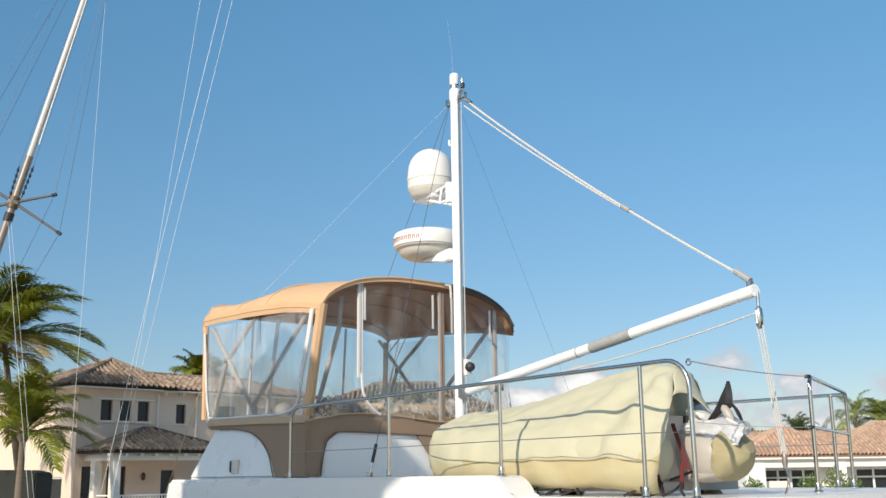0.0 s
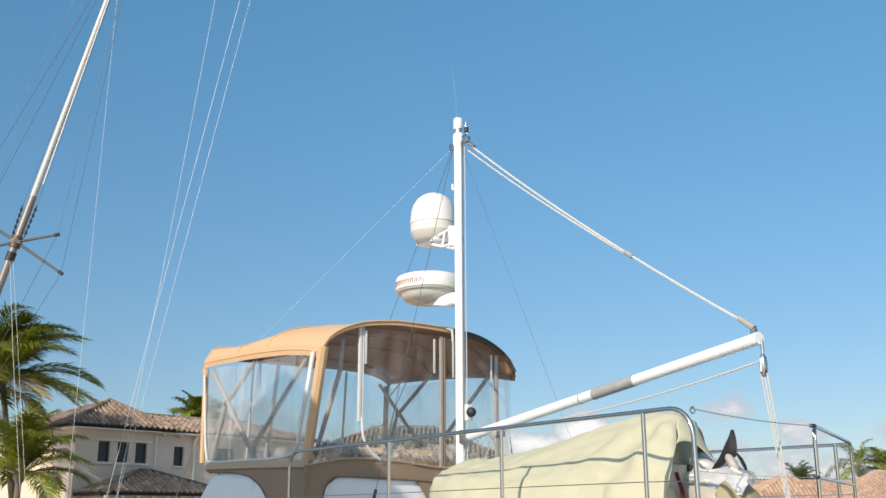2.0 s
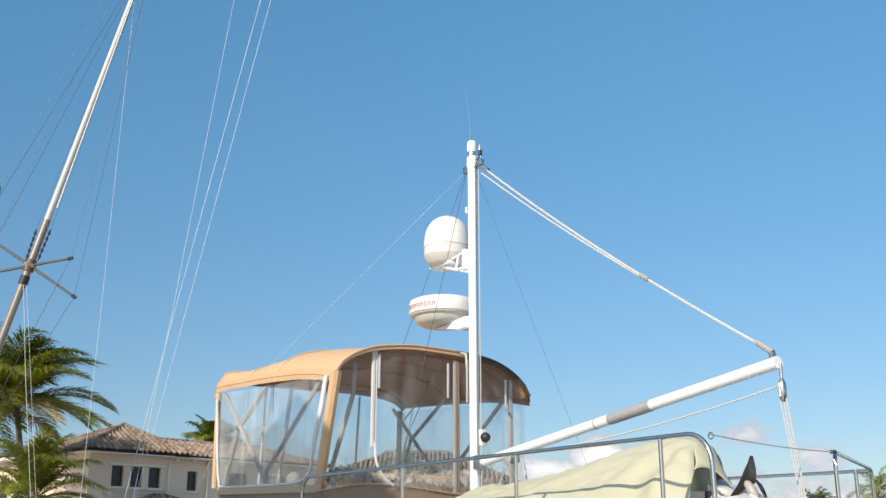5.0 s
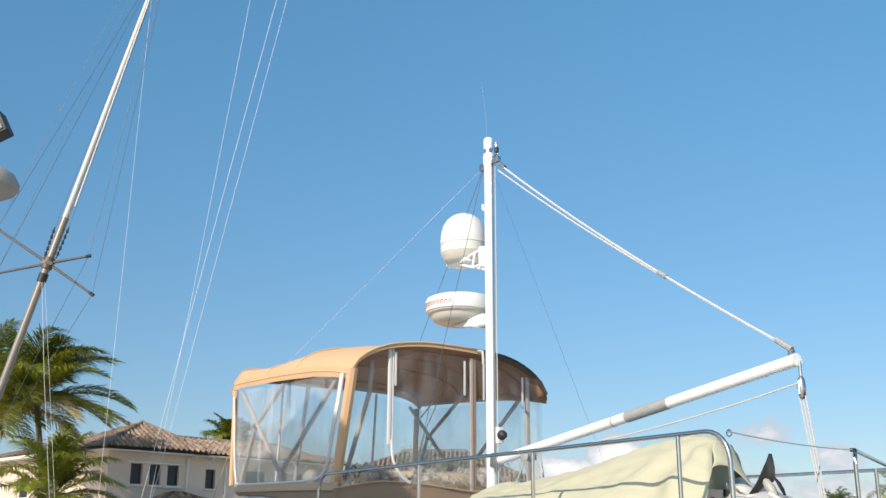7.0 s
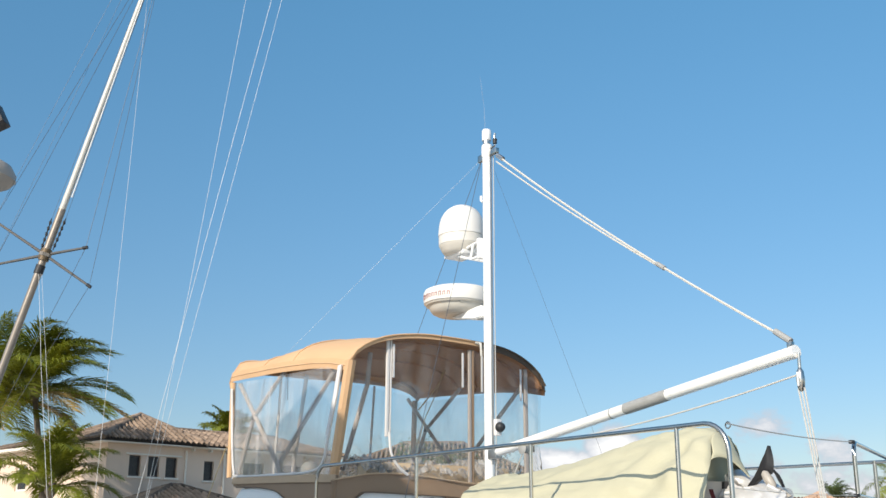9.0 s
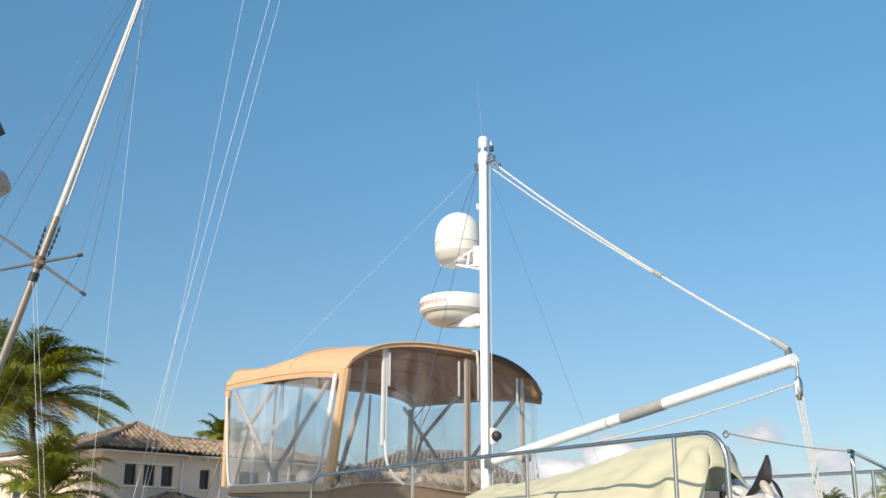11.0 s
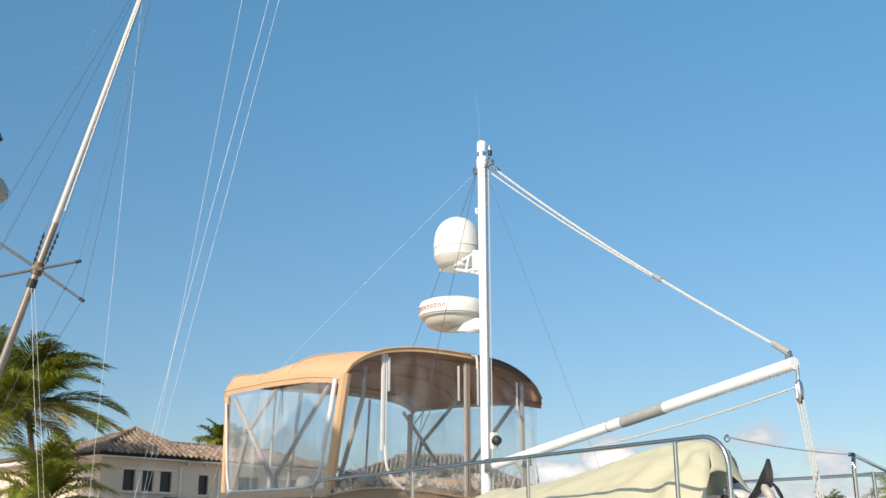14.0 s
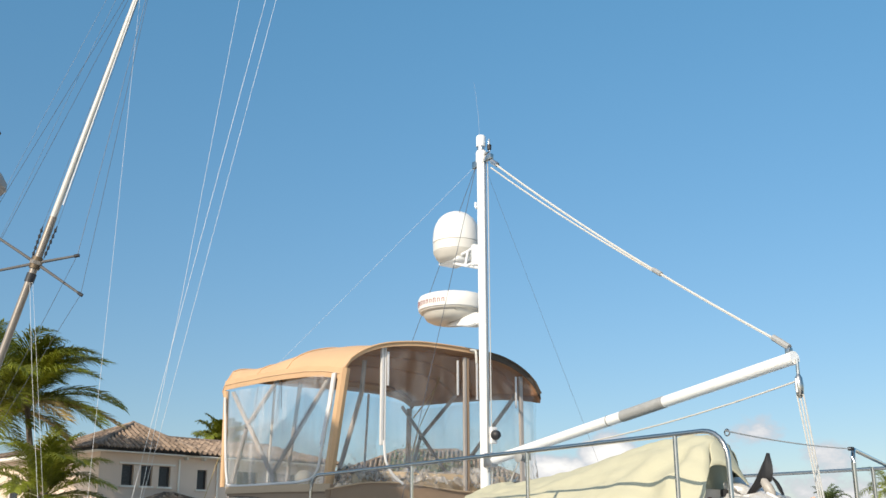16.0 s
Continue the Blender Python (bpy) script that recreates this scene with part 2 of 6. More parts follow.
ZIP = material("zipper_tape", (0.72, 0.7, 0.68), 0.6, var=0.05)
BINDING = material("shaded_brown_binding", (0.10, 0.075, 0.055), 0.85, var=0.12, scale=8)
OLIVE = material("olive_tan_cover", (0.36, 0.31, 0.18), 0.9, var=0.1, scale=6, bump=0.5, bump_scale=8)
SEATVINYL = material("cream_seat_vinyl", (0.66, 0.5, 0.32), 0.5, var=0.06)
WOOD = material("weathered_wood", (0.42, 0.33, 0.22), 0.75, var=0.2, scale=10, stretch=(1, 1, 6))
STUCCO = material("peach_stucco", (0.75, 0.595, 0.475), 0.95, var=0.06, scale=0.8, fine=14, bump=0.3, bump_scale=30, stain=((0.6, 0.47, 0.38), 0.5, 0.6, 0.25))
STUCCO_PALE = material("cream_trim_stucco", (0.80, 0.75, 0.67), 0.9, var=0.05, scale=1)
WHITEWALL = material("white_stucco", (0.82, 0.8, 0.76), 0.9, var=0.05, scale=0.6, fine=12, bump=0.2, bump_scale=30)
TILE = material("barrel_roof_tile", (0.275, 0.2, 0.145), 0.85, var=0.2, scale=1.3, fine=9, each=0.45, island=0.4)
TILE_PINK = material("terracotta_roof_tile", (0.50, 0.335, 0.235), 0.85, var=0.14, scale=0.6, fine=9, island=0.22, stain=((0.3, 0.2, 0.15), 0.5, 0.55, 0.4))
# near-black underlay: the shade between the tiles is put into its colour
TILE_GAP = material("roof_underlay_gap_shade", (0.025, 0.02, 0.016), 0.95, var=0.2)
TILE_GAP_PINK = material("terracotta_mortar", (0.34, 0.21, 0.15), 0.95, var=0.2)
DARKTRIM = material("dark_bronze_frame", (0.06, 0.05, 0.045), 0.5, var=0.15)
GLASS = material("dark_window_glass", (0.02, 0.022, 0.026), 0.25, var=0.3, scale=0.8)
GLASS2 = material("grey_window_glass", (0.018, 0.022, 0.026), 0.22, var=0.4, scale=0.6)
def leaf_material(name, color, glow):
    """Leaf that lets some light through."""
    m = material(name, color, 0.42, var=0.3, scale=1.2, island=0.45, each=0.55)
    t = m.node_tree
    b = t.nodes["Principled BSDF"]
    b.inputs["Specular IOR Level"].default_value = 0.4
    o = t.nodes["Material Output"]
    tl = t.nodes.new("ShaderNodeBsdfTranslucent")
    tl.inputs[0].default_value = (*glow, 1)
    mx = t.nodes.new("ShaderNodeMixShader")
    mx.inputs[0].default_value = 0.2
    t.links.new(b.outputs[0], mx.inputs[1])
    t.links.new(tl.outputs[0], mx.inputs[2])
    t.links.new(mx.outputs[0], o.inputs[0])
    return m


BARK = material("palm_bark", (0.19, 0.15, 0.115), 0.95, var=0.2, scale=4, bump=0.7, bump_scale=14, stretch=(1, 1, 4))
LEAF = leaf_material("palm_leaf", (0.155, 0.175, 0.02), (0.48, 0.48, 0.03))
LEAF_DRY = material("dry_palm_leaf", (0.38, 0.27, 0.10), 0.8, var=0.25, island=0.3)
LEAF_FAR = leaf_material("pale_palm_leaf", (0.22, 0.25, 0.06), (0.46, 0.5, 0.1))
LEAF_DARK = leaf_material("dark_palm_leaf", (0.11, 0.14, 0.05), (0.22, 0.26, 0.08))
HEDGE = material("shrub_leaf", (0.10, 0.16, 0.035), 0.55, var=0.3, island=0.4)
PALE_GROUND = material("pale_bounce_ground", (0.50, 0.46, 0.39), 0.95, var=0.12, scale=0.4, fine=8, bump=0.3, bump_scale=20)
SEAWALL = material("seawall_concrete", (0.42, 0.40, 0.37), 0.9, var=0.12, scale=0.8, bump=0.3)
WATER = material("canal_water", (0.018, 0.035, 0.04), 0.08, var=0.2, scale=0.3, bump=0.6, bump_scale=1.6)
DECKGREY = material("deck_nonskid", (0.62, 0.62, 0.6), 0.7, var=0.05, bump=0.2, bump_scale=150)
BLACKTANK = material("dark_green_shade_cloth", (0.02, 0.024, 0.02), 0.8, var=0.2, scale=3)


# ---- builders ----
OFF = {}
YACHT = Matrix.Translation((-1.08, 9.0, 2.8)) @ Matrix.Rotation(radians(-54.0), 4, "Z")
EYE4 = Matrix.Identity(4)


def thing(name, base, label, category, group="", frame_m=EYE4, kind=""):
    """An empty at base (in the given frame's coordinates); its parts are modelled in that frame's coordinates."""
    e = new(name)
    e.empty_display_size = 0.1
    e.matrix_world = frame_m @ Matrix.Translation(base)
    OFF[e.name] = Vector(base)
    return tagged(e, label, category, group, kind)


def part(name, bm, mat, parent, label="", smooth=True, kind="", keep=False):
    me = bpy.data.meshes.new(name)
    off = OFF[parent.name]
    bmesh.ops.translate(bm, verts=bm.verts, vec=-off)
    bmesh.ops.recalc_face_normals(bm, faces=bm.faces)
    bm.to_mesh(me)
    bm.free()
    me.materials.append(mat)
    if smooth:
        me.polygons.foreach_set("use_smooth", [True] * len(me.polygons))
        me.set_sharp_from_angle(angle=radians(40))
    ob = new(name, me)
    ob.parent = parent
    OFF[ob.name] = off
    return tagged(ob, label, kind=kind)


def solo(name, bm, mat, label, category="", kind="", group="", frame_m=EYE4, base=(0, 0, 0), smooth=True):
    """A thing or a piece of the setting that is one mesh."""
    me = bpy.data.meshes.new(name)
    bmesh.ops.translate(bm, verts=bm.verts, vec=-Vector(base))
    bmesh.ops.recalc_face_normals(bm, faces=bm.faces)
    bm.to_mesh(me)
    bm.free()
    me.materials.append(mat)
    if smooth:
        me.polygons.foreach_set("use_smooth", [True] * len(me.polygons))
        me.set_sharp_from_angle(angle=radians(40))
    ob = new(name, me)
    ob.matrix_world = frame_m @ Matrix.Translation(base)
    OFF[ob.name] = Vector(base)
    return tagged(ob, label, category, group, kind)


def box(bm, lo, hi, bevel=0.0, m=None):
    r = bmesh.ops.create_cube(bm, size=1.0)
    c = [(lo[i] + hi[i]) / 2 for i in range(3)]
    s = [hi[i] - lo[i] for i in range(3)]
    bmesh.ops.scale(bm, verts=r["verts"], vec=s)
    bmesh.ops.translate(bm, verts=r["verts"], vec=c)
    if bevel:
        es = list({e for v in r["verts"] for e in v.link_edges})
        q = bmesh.ops.bevel(bm, geom=es, offset=bevel, segments=2, affect="EDGES", profile=0.6)
        vs = list({v for f in q["faces"] for v in f.verts} | {v for v in r["verts"] if v.is_valid})
    else:
        vs = r["verts"]
    if m is not None:
        bmesh.ops.transform(bm, matrix=m, verts=vs)
    return bm


def boxes(*specs, bevel=0.0):
    bm = bmesh.new()
    for lo, hi in specs:
        box(bm, lo, hi, bevel)
    return bm


def catmull(pts, n=6):
    pts = [Vector(p) for p in pts]
    if len(pts) < 3:
        return pts
    o = []
    q = [pts[0] * 2 - pts[1], *pts, pts[-1] * 2 - pts[-2]]
    for i in range(1, len(q) - 2):
        for k in range(n):
            t = k / n
            a, b, c, d = q[i - 1:i + 3]
            o.append(0.5 * ((2 * b) + (c - a) * t + (2 * a - 5 * b + 4 * c - d) * t * t + (3 * b - a - 3 * c + d) * t ** 3))
    o.append(pts[-1])
    return o


def tube(bm, pts, r, n=8, r2=None, caps=True):
    """A round bar along the points; r tapers to r2."""
    pts = [Vector(p) for p in pts]
    rings = []
    up = Vector((0.13, 0.21, 0.97))
    for i, p in enumerate(pts):
        d = (pts[min(i + 1, len(pts) - 1)] - pts[max(i - 1, 0)]).normalized()
        x = d.cross(up)
        if x.length < 0.05:
            x = d.cross(Vector((1, 0, 0)))
        x.normalize()
        y = d.cross(x)
        rr = r if r2 is None else r + (r2 - r) * i / (len(pts) - 1)
        rings.append([bm.verts.new(p + (x * math.cos(6.2832 * k / n) + y * math.sin(6.2832 * k / n)) * rr) for k in range(n)])
    for a, b in zip(rings, rings[1:]):
        for k in range(n):
            bm.faces.new((a[k], a[(k + 1) % n], b[(k + 1) % n], b[k]))
    if caps:
        bm.faces.new(rings[0])
        bm.faces.new(list(reversed(rings[-1])))
    return bm


def tubes(r, *paths, n=8):
    bm = bmesh.new()
    for p in paths:
        tube(bm, p, r, n)
    return bm


def lathe(bm, centre, profile, n=32, m=None):
    """Turn (radius, height) pairs about a vertical line through centre."""
    rings = []
    for r, z in profile:
        rings.append([bm.verts.new(Vector(centre) + Vector((r * math.cos(6.2832 * k / n), r * math.sin(6.2832 * k / n), z))) for k in range(n)])
    for a, b in zip(rings, rings[1:]):
        for k in range(n):
            bm.faces.new((a[k], a[(k + 1) % n], b[(k + 1) % n], b[k]))
    bm.faces.new(rings[0])
    bm.faces.new(list(reversed(rings[-1])))
    if m is not None:
        bmesh.ops.transform(bm, matrix=m, verts=[v for ring in rings for v in ring])
    return bm


def grid(bm, rows):
    """Faces between rows of points of equal length."""
    vs = [[bm.verts.new(p) for p in row] for row in rows]
    for a, b in zip(vs, vs[1:]):
        for k in range(len(a) - 1):
            bm.faces.new((a[k], a[k + 1], b[k + 1], b[k]))
    return bm


def loft(bm, rows, cap=True):
    """A closed body through rings of points."""
    vs = [[bm.verts.new(p) for p in row] for row in rows]
    for a, b in zip(vs, vs[1:]):
        n = len(a)
        for k in range(n):
            bm.faces.new((a[k], a[(k + 1) % n], b[(k + 1) % n], b[k]))
    if cap:
        bm.faces.new(vs[0])
        bm.faces.new(list(reversed(vs[-1])))
    return bm


def thicken(bm, t):
    bmesh.ops.recalc_face_normals(bm, faces=bm.faces)
    bmesh.ops.solidify(bm, geom=list(bm.faces), thickness=t)
    return bm


def prism(bm, outline, axis, lo, hi):
    """An outline of 2D points, in the plane across axis (0, 1 or 2), pushed from lo to hi."""
    def at(p, h):
        q = list(p)
        q.insert(axis, h)
        return q
    a = [bm.verts.new(at(p, lo)) for p in outline]
    b = [bm.verts.new(at(p, hi)) for p in outline]
    bm.faces.new(a)
    bm.faces.new(list(reversed(b)))
    n = len(a)
    for k in range(n):
        bm.faces.new((a[k], a[(k + 1) % n], b[(k + 1) % n], b[k]))
    return bm


def rope(name, pts, r, mat, label, parent=None, frame_m=EYE4, sag=0.0, group="", n=6):
    pts = [Vector(p) for p in pts]
    if sag and len(pts) == 2:
        a, b = pts
        pts = [a.lerp(b, k / 10) - Vector((0, 0, sag * 4 * (k / 10) * (1 - k / 10))) for k in range(11)]
    bm = tube(bmesh.new(), pts, r, n)
    if parent is not None:
        return part(name, bm, mat, parent, label)
    return solo(name, bm, mat, label, "rope", frame_m=frame_m, base=pts[-1], group=group)


# ---- ground, water, backdrop ----
def ground():
    bm = bmesh.new()
    far = 2500.0
    # land beyond the canal, one sheet to the horizon
    # surface out of view, made pale so sunlight bounces onto the house walls
    grid(bm, [[(x, y, 1.0) for x in (-far, -200, -60, 0, 60, 200, far)] for y in (33.0, 60, 120, 400, far)])
    solo("ground", bm, PALE_GROUND, "land behind the seawall, kept pale to bounce light onto the house", "ground", "structure", smooth=False)
    bm = bmesh.new()
    grid(bm, [[(x, y, 0.0) for x in (-far, -60, 0, 60, far)] for y in (-far, -60, 0, 34.0)])
    solo("water", bm, WATER, "dark rippled canal water", "water", "structure", smooth=False)
    bm = boxes(((-200, 32.6, -1.0), (200, 33.0, 1.02)), ((-200, 32.4, 1.02), (200, 33.3, 1.2)), bevel=0.03)
    solo("seawall", bm, SEAWALL, "grey concrete seawall with a flat cap", "wall", "structure", smooth=False)


    bm = bmesh.new()
    prism(bm, [(-4.35, -30.0), (30.0, -30.0), (30.0, -14.0), (10.0, -8.5), (2.57, 1.77), (-4.35, 10.8)], 2, 0.85, 1.2)
    bmesh.ops.bevel(bm, geom=[e for e in bm.edges if all(v.co.z > 1.19 for v in e.verts)], offset=0.03, segments=2, affect="EDGES")
    solo("pavement", bm, PIER, "pale concrete dock between the boats", "dock", "structure", smooth=False)


ground()


# ---- the motor yacht; a runs aft, b to the far side, z up from its upper deck ----
def yacht():
    y = thing("motor_yacht", (0, 1.3, -2.8), "white fibreglass motor yacht moored beside the canal", "boat", frame_m=YACHT)
    # hull
    rows = []
    for a, half, keel, top in ((-9.2, 0.15, -1.6, -0.7), (-8.0, 0.9, -2.6, -0.85), (-6.0, 1.55, -3.1, -1.0), (-3.0, 1.95, -3.3, -1.2), (1.0, 2.05, -3.3, -1.35), (5.2, 1.95, -3.2, -1.4)):
        c = 1.32
        rows.append([(a, c - half, top), (a, c - half * 0.92, -2.3), (a, c - half * 0.55, keel), (a, c + half * 0.55, keel), (a, c + half * 0.92, -2.3), (a, c + half, top)])
    part("hull", loft(bmesh.new(), rows), GELCOAT, y, "white glossy hull")
    # saloon under the upper deck
    bm = bmesh.new()
    prism(bm, [(-3.9, -1.3), (-3.0, -0.17), (3.3, -0.17), (3.3, -1.4), (-3.9, -1.4)], 1, 0.1, 2.54)
    part("saloon", bm, GELCOAT, y)
    for a0, a1 in ((-2.6, -1.2), (-1.0, 0.4), (0.6, 2.0), (2.2, 3.0)):
        part("saloon_window", boxes(((a0, 0.085, -0.95), (a1, 0.105, -0.42)), bevel=0.008), GLASS, y, "dark saloon window")
    # upper deck: slab with a rounded stern edge
    bm = bmesh.new()
    outline = [(-2.6, -0.12), (2.6, -0.16), (4.15, -0.27)]
    for k in range(1, 12):
        ang = -math.pi / 2 + math.pi * k / 12
        outline.append((4.15 + 0.32 * math.cos(ang), 1.33 + 1.6 * math.sin(ang)))
    outline += [(4.15, 2.93), (2.6, 2.83), (-2.6, 2.78)]
    r = prism(bm, outline, 2, -0.25, -0.125)
    es = [e for e in bm.edges if all(abs(v.co.z + 0.125) < 1e-4 for v in e.verts)]
    bmesh.ops.bevel(bm, geom=es, offset=0.045, segments=4, affect="EDGES")
    part("upper_deck", bm, GELCOAT, y, "white upper deck with rounded edge")
    # low side moulding with a flat top, dropping aft
    for b0, b1 in ((-0.27, -0.06), (2.70, 2.90)):
        bm = bmesh.new()
        prof = [(-2.85, -0.62), (-2.6, -0.02), (-2.56, 0.0), (2.70, 0.004)]
        prof += [(2.70 + 0.2 * math.sin(q * 0.157), 0.004 - 0.2 * (1 - math.cos(q * 0.157))) for q in range(1, 9)]
        if b0 > 1:
            prof = [(p[0] - (1.3 if p[0] > 2 else 0), p[1]) for p in prof]
            prof += [(1.76, -0.27), (1.86, -0.45), (1.86, -0.62)]
        else:
            prof += [(3.06, -0.27), (3.16, -0.45), (3.16, -0.62)]
        prism(bm, prof, 1, b0, b1)
        bmesh.ops.bevel(bm, geom=[e for e in bm.edges if abs(e.verts[0].co.y - e.verts[1].co.y) < 1e-5], offset=0.03, segments=3, affect="EDGES")
        part("side_moulding", bm, GELCOAT, y)
    # flybridge coaming, leaning in, open inside
    bm = bmesh.new()
    prism(bm, [(-2.48, 0.0), (-2.12, 0.36), (-2.02, 0.47), (-1.93, 0.49), (-0.02, 0.47), (0.0, 0.0)], 1, -0.09, 0.02)
    for v in bm.verts:
        v.co.y += max(0, v.co.z) * 0.12
    bmesh.ops.bevel(bm, geom=[e for e in bm.edges if abs(e.verts[0].co.y - e.verts[1].co.y) < 0.02], offset=0.025, segments=3, affect="EDGES")
    part("flybridge_side", bm, GELCOAT, y)
    bm = bmesh.new()
    prism(bm, [(-2.48, 0.0), (-2.12, 0.36), (-2.02, 0.47), (-1.93, 0.49), (-0.02, 0.47), (0.0, 0.0)], 1, 2.2, 2.3)
    part("flybridge_side", bm, GELCOAT, y)
    # front: curved nose in plan
    bm = bmesh.new()
    rows = []
    for z, back in ((0.0, -0.27), (0.36, 0.08), (0.47, 0.19), (0.49, 0.27)):
        row = []
        for k in range(13):
            q = k / 12
            row.append((-2.2 + back - 0.35 * math.sin(math.pi * q), -0.08 + z * 0.12 + (2.36 - z * 0.24) * q, z))
        rows.append(row)
    grid(bm, rows)
    thicken(bm, 0.05)
    part("flybridge_front", bm, GELCOAT, y)
    part("flybridge_back", boxes(((-0.06, 0.03, 0.0), (0.0, 2.2, 0.46)), bevel=0.02), GELCOAT, y)
    part("flybridge_floor", boxes(((-2.2, 0.0, -0.12), (-0.05, 2.2, -0.07))), DECKGREY, y)
    # snap-on courtesy light on the side
    part("courtesy_light", boxes(((-1.46, -0.105, 0.05), (-1.33, -0.072, 0.18)), bevel=0.012), DOME_BASE, y, "small grey courtesy light")
    part("light_lens", boxes(((-1.49, -0.11, 0.06), (-1.45, -0.078, 0.17)), bevel=0.008), RUBBER, y)
    # taupe weather cloths over the coaming
    bm = bmesh.new()

    def cloth(pts, axis, at):
        vs = []
        for p in pts:
            q = list(p)
            q.insert(axis, at)
            vs.append(bm.verts.new(q))
        bm.faces.new(vs)
    side = [(-2.2, 0.59), (-2.16, 0.505), (-2.06, 0.49), (-1.6, 0.475), (-1.21, 0.435), (-1.04, 0.39), (-0.89, 0.33), (-0.74, 0.235), (-0.66, 0.15), (-0.6, 0.06), (-0.55, 0.012), (0.0, 0.012), (0.0, 0.52), (-0.25, 0.53)]
    cloth(side, 1, -0.02)
    for v in bm.verts:
        v.co.y += -0.085 + v.co.z * 0.125
    bmesh.ops.triangulate(bm, faces=bm.faces)
    bm2 = thicken(bm, 0.012)
    sc = part("side_cloth", bm2, BROWN, y, "taupe canvas weather cloth")

    def on_side(a, z):
        return Vector((a, -0.115 + z * 0.125, z))

    def on_back(b, z):
        return Vector((0.028, b, z))
    # bound and stitched edges, band along the top in its lit colour, a standing fold at the corner
    part("bound_edge", tube(bmesh.new(), catmull([on_side(*p) for p in side[2:11]], 4), 0.006, 6), BINDING_TAUPE, sc)
    part("top_band", grid(bmesh.new(), [[on_side(a, z + 0.03) + Vector((0, -0.004, 0)), on_side(a, z - 0.035) + Vector((0, -0.004, 0))] for a, z in ((-2.18, 0.56), (-1.6, 0.545), (-1.0, 0.53), (-0.4, 0.51), (-0.02, 0.495))]), TAN_LIT, sc, "canvas band in the colour of the lit top")
    part("corner_fold", tube(bmesh.new(), catmull([(0.012, -0.055, 0.49), (0.022, -0.085, 0.3), (0.018, -0.1, 0.15), (0.012, -0.118, 0.02)], 5), 0.007, 8, 0.005), BROWN, sc)
    bm = bmesh.new()
    back = [(-0.11, 0.012), (0.032, 0.012), (0.045, 0.12), (0.063, 0.217), (0.09, 0.3), (0.133, 0.352), (0.216, 0.386), (0.6, 0.38), (1.12, 0.365), (1.22, 0.34), (1.27, 0.27), (1.295, 0.1), (1.3, 0.012), (2.24, 0.012), (2.24, 0.54), (1.53, 0.505), (1.3, 0.492), (0.9, 0.525), (0.56, 0.548), (0.27, 0.54), (0.08, 0.51), (-0.11, 0.475)]
    cloth(back, 0, 0.012)
    bmesh.ops.triangulate(bm, faces=bm.faces)
    bc = part("back_cloth", thicken(bm, 0.012), BROWN, y, "taupe canvas weather cloth")
    part("bound_edge", tube(bmesh.new(), catmull([on_back(*p) for p in back[1:13]], 4), 0.006, 6), BINDING_TAUPE, bc)
    part("bound_edge", tube(bmesh.new(), catmull([on_back(*p) for p in back[14:]], 4), 0.007, 6), TAN_LIT, bc)
    for a, b, z in ((-0.52, -0.118, 0.03), (-0.3, -0.118, 0.03), (0.03, -0.09, 0.03), (0.03, 0.015, 0.03), (0.032, 0.07, 0.3)):
        part("snap_stud", lathe(bmesh.new(), (0, 0, 0), ((0.009, 0), (0.009, 0.006)), 10, Matrix.Translation((a, b, z)) @ Matrix.Rotation(radians(90), 4, "X")), STEEL, y)
    return y


yacht()


